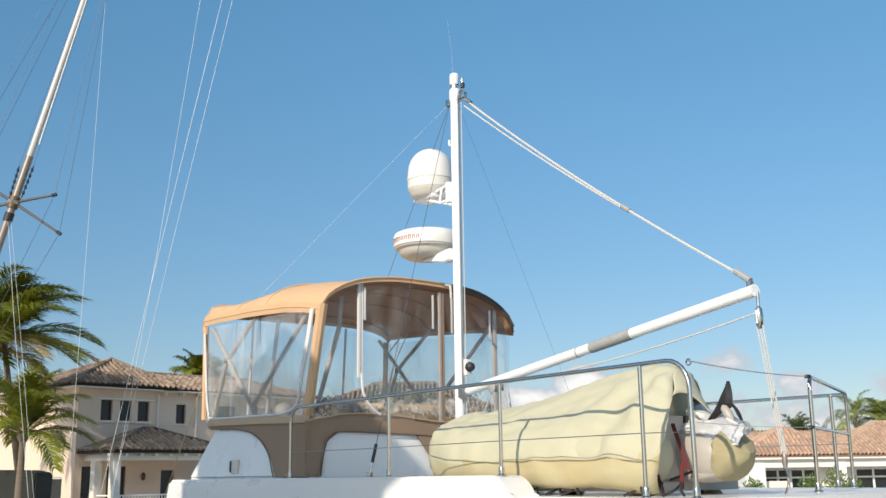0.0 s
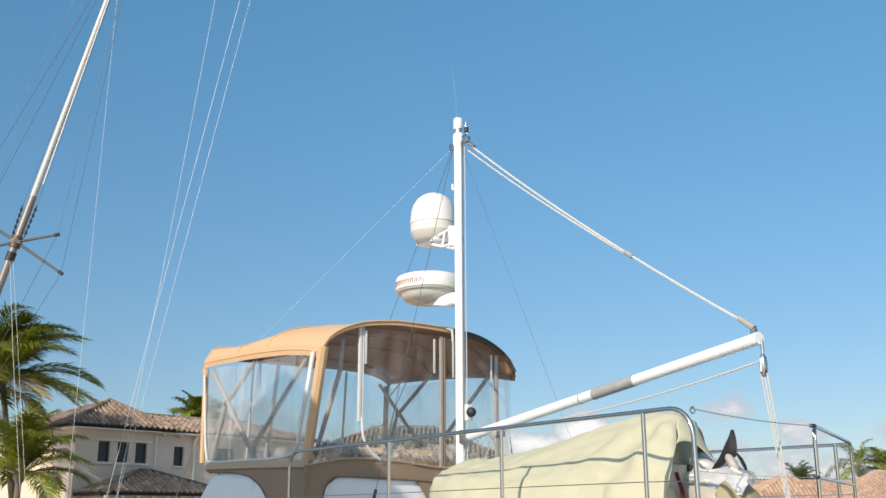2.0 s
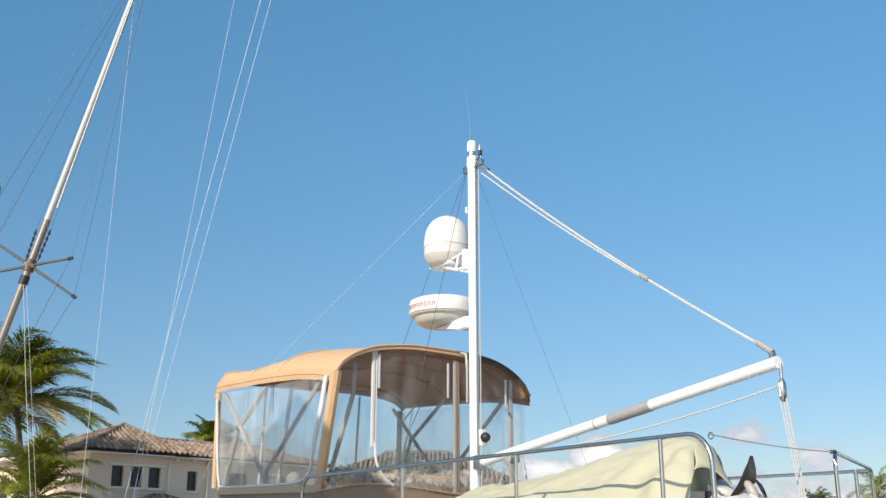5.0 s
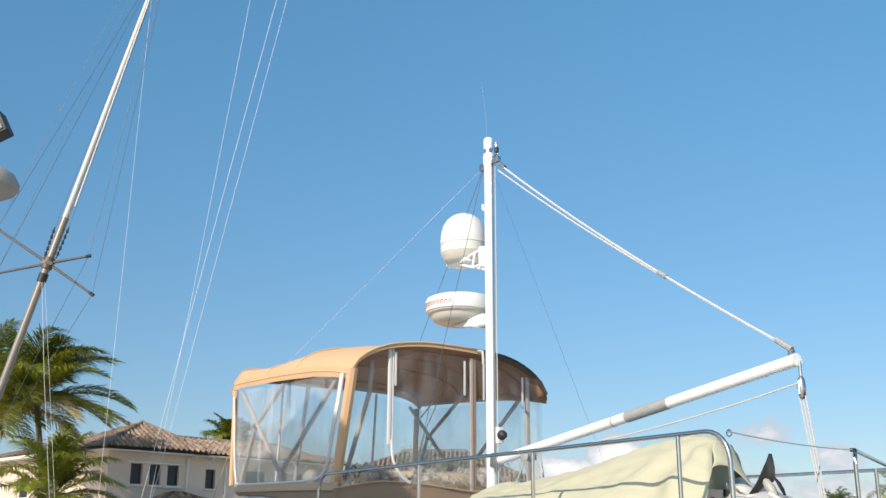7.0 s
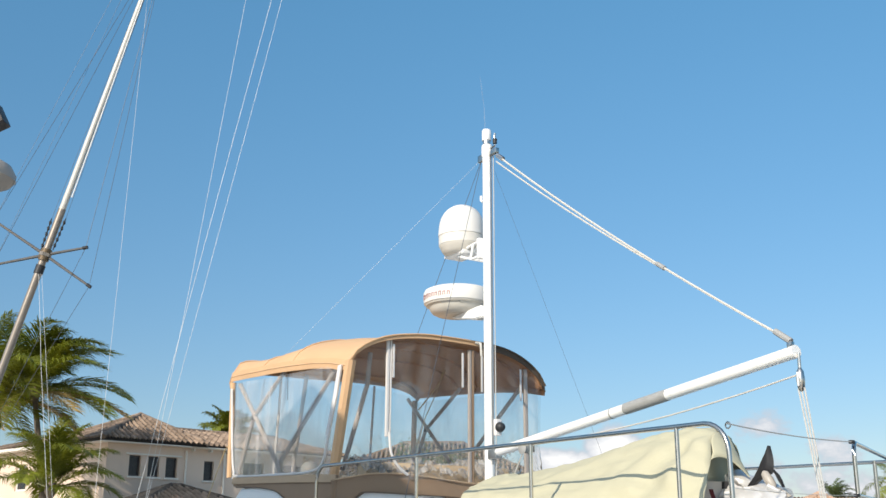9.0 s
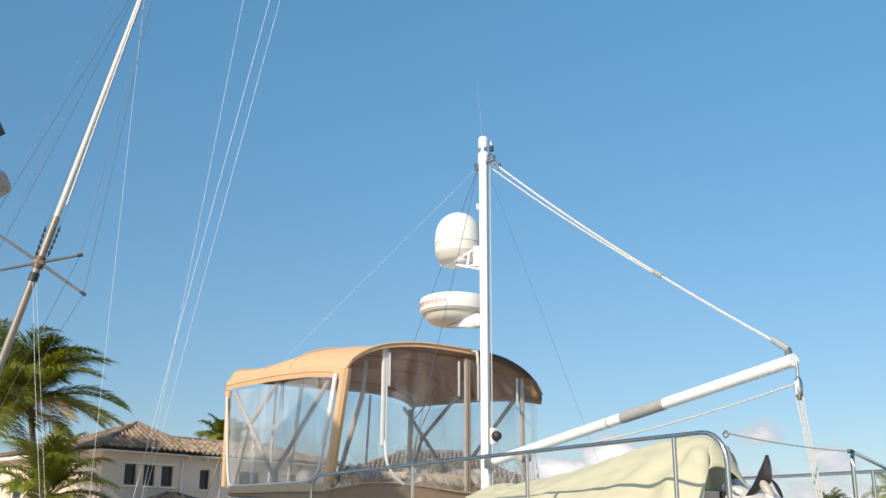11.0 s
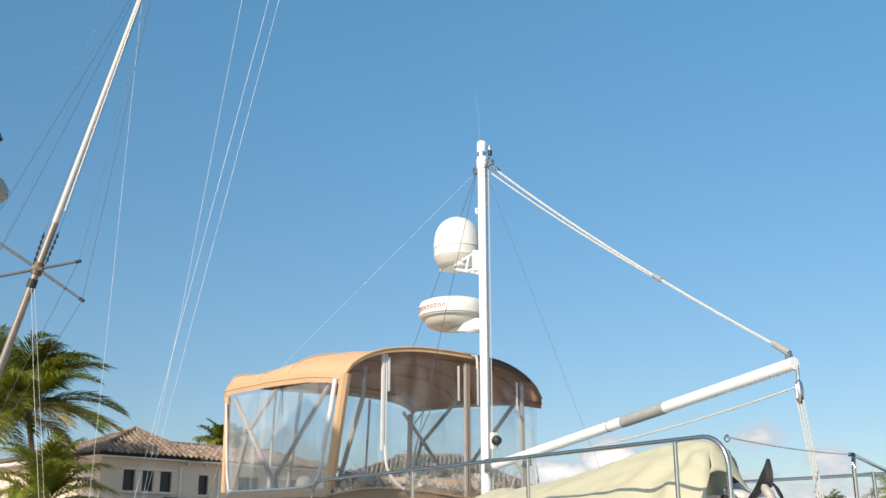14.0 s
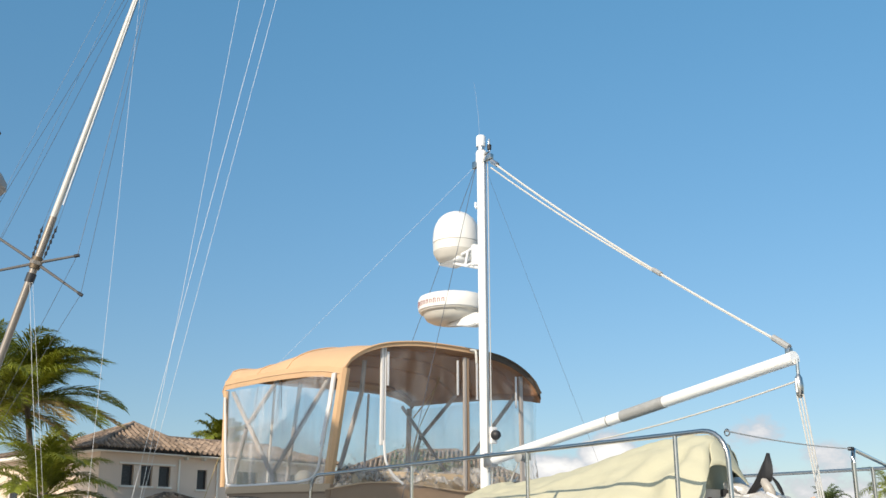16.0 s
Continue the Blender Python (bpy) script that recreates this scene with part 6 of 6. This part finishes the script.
    slope((a, b, p2, p1), h, TILE, True, budget)
    slope((d, a, p1, (3.0, 0.0, 4.98)), h, TILE, True, budget)
    slope((b, c, (3.5, 0.0, 4.98), p2), h, TILE, False, budget)
    ridge_caps((a, p1), h, TILE)
    ridge_caps((b, p2), h, TILE)
    ridge_caps((p1, p2), h, TILE)
    # porch railing and lanterns
    r = part("porch_rail", boxes(((0.78, -2.36, 2.12), (5.2, -2.28, 2.18)), ((0.78, -2.35, 1.4), (5.2, -2.29, 1.45)), ((0.57, -2.09, 2.12), (0.63, -0.95, 2.18)), ((0.57, -2.09, 1.4), (0.63, -0.95, 1.45))), WHITEWALL, h, "white porch railing", smooth=False)
    for k in range(30):
        part("baluster", boxes(((0.85 + k * 0.145, -2.34, 1.45), (0.89 + k * 0.145, -2.30, 2.12))), WHITEWALL, r, smooth=False)
    for s in (1.1, 3.3):
        l = part("wall_lantern", lathe(bmesh.new(), (s, -0.14, 2.75), ((0.03, 0), (0.08, 0.04), (0.1, 0.25), (0.11, 0.27), (0.03, 0.36)), 8), DARKTRIM, h, "black wall lantern")
        part("lantern_arm", tube(bmesh.new(), [(s, 0.0, 3.0), (s, -0.14, 3.1)], 0.015, 6), DARKTRIM, l)


left_house()


def right_house():
    h = thing("white_bungalow", (27.0, 76.0, 1.0), "single-storey white house with a terracotta tile hip roof", "house")
    budget = [0]
    ez, Y = 3.55, 70.0
    holes_z = (1.05, 2.95)
    front = [(21.35, 24.75, 1.25, 2.86), (27.2, 32.0, 1.05, 2.86)]

    def wall(x0, x1, y, hs):
        return wall_with_openings("front_wall", h, WHITEWALL, x0, x1, 1.0, ez, 0.3, hs, y)
    # bays stand forward and back
    wall(19.6, 20.9, Y - 0.9, [])
    wall(20.9, 25.6, Y + 0.6, [front[0]])
    wall(25.6, 26.2, Y - 0.9, [])
    wall(26.2, 40.0, Y + 0.4, [(27.3, 32.0, 1.05, 2.86), (34.0, 38.0, 1.05, 2.86)])
    for x0, x1, y0, y1 in ((20.6, 20.9, -0.6, 0.6), (25.6, 25.9, -0.6, 0.6), (25.9, 26.2, -0.6, 0.4), (19.6, 19.9, -0.6, 14.0), (39.7, 40.0, 0.7, 14.0)):
        part("return_wall", boxes(((x0, Y + y0, 1.0), (x1, Y + y1, ez))), WHITEWALL, h, smooth=False)
    part("back_wall", boxes(((19.9, Y + 13.7, 1.0), (39.7, Y + 14.0, ez))), WHITEWALL, h, smooth=False)
    part("low_wall", boxes(((20.95, Y - 0.3, 1.0), (22.6, Y - 0.1, 2.12)), bevel=0.02), STUCCO_PALE, h, "cream low wall")
    part("lintel", boxes(((20.9, Y - 0.85, 2.98), (25.6, Y - 0.6, ez))), WHITEWALL, h, smooth=False)

    part("lintel", boxes(((26.2, Y - 0.85, 2.98), (40.0, Y - 0.6, ez))), WHITEWALL, h, smooth=False)

    def glazing(x0, x1, z0, z1, y, n):
        step = (x1 - x0) / n
        for k in range(n):
            a = x0 + step * k
            w = part("window", boxes(((a, y, z0), (a + 0.07, y + 0.1, z1)), ((a + step - 0.07, y, z0), (a + step, y + 0.1, z1)), ((a + 0.07, y, z1 - 0.07), (a + step - 0.07, y + 0.1, z1)), ((a + 0.07, y, z0), (a + step - 0.07, y + 0.1, z0 + 0.07)), ((a + 0.07, y, z1 - 0.60), (a + step - 0.07, y + 0.1, z1 - 0.48))), WHITEWALL, h, "white-framed window", smooth=False)
            part("pane", boxes(((a + 0.07, y + 0.05, z1 - 0.48), (a + step - 0.07, y + 0.06, z1 - 0.07))), GLASS2, w, smooth=False)
            part("pane", boxes(((a + 0.07, y + 0.05, z0 + 0.07), (a + step - 0.07, y + 0.06, z1 - 0.60))), GLASS2, w, smooth=False)
    glazing(21.35, 24.75, 1.25, 2.86, Y + 0.72, 4)
    glazing(27.3, 32.0, 1.05, 2.86, Y + 0.52, 4)
    glazing(34.0, 38.0, 1.05, 2.86, Y + 0.52, 3)
    part("fascia", boxes(((19.2, Y - 1.2, ez - 0.06), (40.4, Y - 1.13, ez + 0.16)), bevel=0.01), WHITEWALL, h)
    part("fascia", boxes(((19.2, Y - 1.13, ez - 0.06), (19.27, Y + 14.4, ez + 0.16)), bevel=0.01), WHITEWALL, h)
    part("soffit", boxes(((19.27, Y - 1.13, ez), (40.3, Y + 14.3, ez + 0.05))), WHITEWALL, h, smooth=False)
    z0 = ez + 0.15
    # forward hip, second hip, main ridge behind
    a, b, p = (19.1, Y - 1.25, z0), (26.4, Y - 1.25, z0), (23.2, Y + 2.2, 5.72)
    slope((a, b, p), h, TILE_PINK, False, budget)
    slope(((19.1, Y + 6.0, z0), a, p), h, TILE_PINK, False, budget)
    slope((b, (26.4, Y + 6.0, z0), p), h, TILE_PINK, False, budget)
    for q in (a, b):
        ridge_caps((q, p), h, TILE_PINK)
    a, b = (25.4, Y - 1.25, z0), (40.5, Y - 1.25, z0)
    p1, p2 = (30.2, Y + 3.6, 5.95), (37.0, Y + 3.6, 5.95)
    slope((a, b, p2, p1), h, TILE_PINK, False, budget)
    slope(((25.4, Y + 9.0, z0), a, p1), h, TILE_PINK, False, budget)
    slope((b, (40.5, Y + 9.0, z0), p2), h, TILE_PINK, False, budget)
    ridge_caps((a, p1), h, TILE_PINK)
    ridge_caps((p1, p2), h, TILE_PINK)
    slope(((19.1, Y + 1.0, z0 + 0.3), (40.5, Y + 1.0, z0 + 0.3), (40.5, Y + 7.4, 5.5), (22.6, Y + 7.4, 5.5)), h, TILE_PINK, False, budget)
    slope(((40.5, Y + 14.6, z0), (19.1, Y + 14.6, z0), (22.6, Y + 7.4, 5.5), (40.5, Y + 7.4, 5.5)), h, TILE_PINK, False, budget)


right_house()


def far_house():
    h = thing("distant_house", (-3.0, 70.0, 1.0), "distant beige house with a grey-brown tile roof behind the yacht", "house")
    budget = [0]
    x0, x1, y0, y1, ez = -9.0, 3.4, 66.0, 76.0, 6.6
    part("wall", boxes(((x0, y0, 1.0), (x1, y0 + 0.25, ez)), ((x0, y1 - 0.25, 1.0), (x1, y1, ez)), ((x0, y0 + 0.25, 1.0), (x0 + 0.25, y1 - 0.25, ez)), ((x1 - 0.25, y0 + 0.25, 1.0), (x1, y1 - 0.25, ez))), STUCCO_PALE, h, smooth=False)
    for k in range(5):
        a = x0 + 1.0 + k * 2.3
        w = part("window", boxes(((a, y0 - 0.04, 4.6), (a + 1.1, y0 - 0.002, 5.9)), bevel=0.01), WHITEWALL, h, smooth=False)
        part("pane", boxes(((a + 0.08, y0 - 0.05, 4.68), (a + 1.02, y0 - 0.041, 5.82))), GLASS2, w, smooth=False)
    o = 0.5
    A, B, C, D = (x0 - o, y0 - o, ez), (x1 + o, y0 - o, ez), (x1 + o, y1 + o, ez), (x0 - o, y1 + o, ez)
    p, q = (-4.6, 71.0, 8.9), (-0.6, 71.0, 8.9)
    slope((A, B, q, p), h, TILE, False, budget)
    slope((C, D, p, q), h, TILE, False, budget)
    slope((D, A, p), h, TILE, False, budget)
    slope((B, C, q), h, TILE, False, budget)
    ridge_caps((p, q), h, TILE)


far_house()


# ---- palms and shrubs ----
def frond(parent, origin, way, long, mat, seed, wind, droop, pairs, blade, leaf):
    """One feather-shaped palm leaf that sags under its weight and streams downwind; leaflets hang from its rib."""
    rnd = random.Random(seed)
    gust = Vector((wind, -0.1 * wind, 0.0))
    steps = 14
    pts, d = [Vector(origin)], Vector(way).normalized()
    for k in range(steps):
        q = (k + 1) / steps
        d = (d + Vector((0, 0, -1)) * droop * (0.05 + 0.22 * q * q) + gust * (0.03 + 0.13 * q)).normalized()
        pts.append(pts[-1] + d * long / steps)
    bm = tube(bmesh.new(), pts, 0.028, 5, 0.006)
    verts, faces = [], []
    for k in range(pairs):
        q = 0.13 + 0.87 * (k + rnd.random()) / pairs
        i = min(int(q * steps), steps - 1)
        p = pts[i].lerp(pts[i + 1], q * steps - i)
        d = (pts[i + 1] - pts[i]).normalized()
        out = d.cross(Vector((0, 0, 1)))
        out = out.normalized() if out.length > 0.05 else Vector((0, 1, 0))
        up = out.cross(d)
        reach = leaf * (0.35 + 0.75 * math.sin(math.pi * min(1.0, q * 0.82 + 0.12)))
        for side in (-1, 1):
            l = reach * rnd.uniform(0.75, 1.15)
            a = (out * side * 0.8 + d * rnd.uniform(0.45, 0.8) + up * rnd.uniform(0.1, 0.4) + gust * 0.35).normalized()
            b = (a + Vector((0, 0, -1)) * rnd.uniform(0.2, 0.6) + gust * rnd.uniform(0.2, 0.5)).normalized()
            c = (b + Vector((0, 0, -1)) * rnd.uniform(0.3, 0.9) + gust * 0.35).normalized()
            m1, m2, tip = p + a * l * 0.35, p + a * l * 0.35 + b * l * 0.35, p + a * l * 0.35 + b * l * 0.35 + c * l * 0.35
            w = d.cross(a).cross(a).normalized() * blade * rnd.uniform(0.7, 1.2)
            o = len(verts)
            verts += [p - w * 0.4, p + w * 0.4, m1 - w, m1 + w, m2 - w * 0.75, m2 + w * 0.75, tip]
            faces += [(o, o + 1, o + 3, o + 2), (o + 2, o + 3, o + 5, o + 4), (o + 4, o + 5, o + 6)]
    vs = [bm.verts.new(v) for v in verts]
    for f in faces:
        bm.faces.new([vs[i] for i in f])
    me = bpy.data.meshes.new("frond")
    bmesh.ops.translate(bm, verts=bm.verts, vec=-OFF[parent.name])
    bm.to_mesh(me)
    bm.free()
    me.materials.append(mat)
    o = new("frond", me)
    o.parent = parent
    return o


def palm(base, top, size, count, mat, seed, label, lean=(0.0, 0.0), wind=0.5, trunk=0.16, dry=2, group="coconut palms", span=(80, -30), droop=1.0, pairs=74, blade=0.024, leaf=0.98):
    """Leaning ringed trunk, a crown of arching leaves blown downwind, withered ones lowest."""
    rnd = random.Random(seed)
    t = thing("palm_tree", base, label, "palm", group=group)
    b, c = Vector(base), Vector(top)
    pts = [b.lerp(c, k / 10) + Vector((lean[0], lean[1], 0)) * math.sin(math.pi * k / 10) for k in range(11)]
    bm = bmesh.new()
    tube(bm, pts, trunk, 10, trunk * 0.62)
    for k in range(1, 30):
        q = k / 30 * 10
        i = min(int(q), 9)
        p = pts[i].lerp(pts[i + 1], q - i)
        r = trunk * (1 - 0.38 * k / 30)
        tube(bm, [p, p + (pts[i + 1] - pts[i]).normalized() * 0.04], r * 1.06, 10, r * 1.02)
    part("trunk", bm, BARK, t)
    part("crown_shaft", lathe(bmesh.new(), c - Vector((0, 0, 0.3)), ((trunk * 0.7, 0), (trunk * 1.3, 0.2), (trunk * 1.1, 0.45), (0.04, 0.6)), 10), BARK, t)
    for k in range(count):
        az = 6.2832 * (k * 0.381966 + rnd.uniform(-0.04, 0.04))
        level = k / count
        up = radians(span[0] + (span[1] - span[0]) * level + rnd.uniform(-8, 8))
        way = Vector((math.cos(az) * math.cos(up), math.sin(az) * math.cos(up), math.sin(up)))
        long = size * rnd.uniform(0.85, 1.12) * (0.8 if level < 0.15 else 1.0)
        frond(t, c + way * 0.1, way, long, LEAF_DRY if k >= count - dry else mat, seed * 1000 + k, wind, droop * rnd.uniform(0.75, 1.3), pairs, blade, leaf)
    return t


palm((-15.6, 40.0, 1.0), (-16.95, 40.0, 8.15), 3.5, 32, LEAF, 3, "tall coconut palm with wind-blown green fronds before the house", wind=0.7, dry=3, span=(88, -8), droop=0.72)
palm((-15.15, 38.0, 1.0), (-15.14, 38.0, 4.45), 2.9, 20, LEAF, 8, "shorter coconut palm with upright fronds before the house", wind=0.22, dry=0, trunk=0.17, span=(88, 4), droop=0.8, leaf=0.8)
palm((-18.3, 41.0, 1.0), (-19.0, 41.0, 8.1), 3.4, 24, LEAF, 15, "tall coconut palm with wind-blown fronds beside another", wind=0.7, dry=3, span=(85, -10), droop=0.8)
palm((-14.4, 62.0, 1.0), (-14.35, 62.0, 8.3), 2.0, 22, LEAF, 21, "palm crown rising behind the house roof", wind=0.2, dry=0, span=(89, 35), droop=0.8, pairs=44, blade=0.04, leaf=0.75)
palm((35.3, 90.0, 1.0), (35.3, 90.0, 7.3), 3.0, 15, LEAF_FAR, 25, "tall airy palm behind the bungalow", wind=0.3, dry=0, span=(75, -20), pairs=34, blade=0.03, leaf=0.8)
palm((37.8, 91.0, 1.0), (37.8, 91.0, 6.9), 2.6, 20, LEAF_FAR, 29, "green palm behind the bungalow", wind=0.3, dry=0, span=(85, 0), pairs=34, blade=0.035, leaf=0.8)
palm((40.9, 95.0, 1.0), (40.9, 95.0, 7.0), 2.6, 18, LEAF_DARK, 35, "dark palm behind the bungalow", wind=0.3, dry=0, span=(80, -10), pairs=34, blade=0.03, leaf=0.8)
palm((30.3, 90.0, 1.0), (30.3, 90.0, 5.7), 2.2, 18, LEAF_DARK, 33, "dark palm behind the bungalow roof", wind=0.25, dry=0, span=(85, 0), pairs=34, blade=0.03, leaf=0.75)
palm((26.4, 90.0, 1.0), (26.4, 90.0, 4.8), 1.8, 14, LEAF_FAR, 37, "low palm showing beside the bungalow roof", wind=0.35, dry=0, span=(80, 10), pairs=34, blade=0.03, leaf=0.7)


def shrub(base, r, seed, mat, label):
    """A clump of small upturned leaves with gaps and an uneven outline."""
    rnd = random.Random(seed)
    bm = bmesh.new()
    b = Vector(base)
    for k in range(420):
        d = Vector((rnd.gauss(0, 1), rnd.gauss(0, 1), abs(rnd.gauss(0, 1)))).normalized()
        p = b + Vector((d.x * r[0], d.y * r[1], d.z * r[2])) * rnd.uniform(0.55, 1.05)
        w = (d + Vector((rnd.uniform(-.6, .6), rnd.uniform(-.6, .6), rnd.uniform(-.2, .8)))).normalized() * rnd.uniform(0.14, 0.3)
        s = w.cross(Vector((rnd.random(), rnd.random(), rnd.random()))).normalized() * 0.05
        v = [bm.verts.new(p), bm.verts.new(p + w * 0.5 + s), bm.verts.new(p + w), bm.verts.new(p + w * 0.5 - s)]
        bm.faces.new(v)
    for k in range(7):
        tube(bm, [b, b + Vector((rnd.uniform(-.5, .5) * r[0], rnd.uniform(-.5, .5) * r[1], r[2] * 0.8))], 0.03, 5, 0.008)
    solo("shrub", bm, mat, label, "shrub", base=base, group="garden shrubs")


shrub((19.1, 66.0, 1.0), (0.8, 0.7, 1.25), 1, HEDGE, "small green shrub beside the white bungalow")
shrub((22.7, 66.0, 1.0), (0.8, 0.7, 1.45), 2, HEDGE, "leafy green shrub before the bungalow windows")
shrub((24.3, 66.0, 1.0), (0.9, 0.7, 1.75), 3, HEDGE, "leafy green shrub before the bungalow windows")
shrub((25.6, 66.5, 1.0), (0.7, 0.7, 1.2), 4, HEDGE, "small green shrub before the bungalow")


def shade_tent():
    bm = bmesh.new()
    prism(bm, [(-18.4, 1.0), (-15.1, 1.0), (-15.02, 3.08), (-15.5, 3.2), (-16.6, 3.22), (-18.4, 3.1)], 1, 39.2, 40.9)
    bmesh.ops.bevel(bm, geom=list(bm.edges), offset=0.06, segments=2, affect="EDGES")
    solo("covered_boat_lift", bm, BLACKTANK, "dark green cloth cover over something by the seawall", "cover", base=(-16.5, 40.0, 1.0))


shade_tent()


def tree(base, high, spread, seed, label):
    """Broadleaf tree: tapering trunk, forking limbs, a crown of small leaves with gaps."""
    rnd = random.Random(seed)
    t = thing("broadleaf_tree", base, label, "tree", group="garden trees")
    b = Vector(base)
    bm = bmesh.new()
    fork = b + Vector((0.2, 0, high * 0.42))
    tube(bm, [b, b + Vector((0.1, 0, high * 0.2)), fork], 0.2, 8, 0.13)
    ends = []
    for k in range(11):
        az = k * 2.4
        e = fork + Vector((math.cos(az) * spread * rnd.uniform(0.35, 0.85), math.sin(az) * spread * rnd.uniform(0.35, 0.85), high * rnd.uniform(0.15, 0.52)))
        m = fork.lerp(e, 0.5) + Vector((rnd.uniform(-.2, .2), rnd.uniform(-.2, .2), 0.25))
        tube(bm, [fork, m, e], 0.08, 6, 0.015)
        ends += [m.lerp(e, 0.4), e]
    part("trunk", bm, BARK, t)
    bm = bmesh.new()
    for e in ends:
        r = rnd.uniform(0.55, 0.95)
        for k in range(150):
            d = Vector((rnd.gauss(0, 1), rnd.gauss(0, 1), rnd.gauss(0, 0.8))).normalized() * r * rnd.uniform(0.4, 1.1)
            p = e + d
            w = Vector((rnd.uniform(-1, 1), rnd.uniform(-1, 1), rnd.uniform(-.6, .6))).normalized() * rnd.uniform(0.1, 0.2)
            s2 = w.cross(Vector((rnd.random(), rnd.random(), rnd.random()))).normalized() * 0.05
            bm.faces.new([bm.verts.new(q) for q in (p, p + w * 0.5 + s2, p + w, p + w * 0.5 - s2)])
    part("crown", bm, LEAF_DARK, t, kind="stuff")


tree((-2.6, 60.0, 1.0), 7.4, 2.6, 4, "green broadleaf tree in a garden behind the yacht")
tree((0.4, 62.0, 1.0), 6.6, 2.2, 6, "green broadleaf tree in a garden behind the yacht")
tree((3.2, 64.0, 1.0), 5.4, 2.0, 9, "low green broadleaf tree behind the yacht")
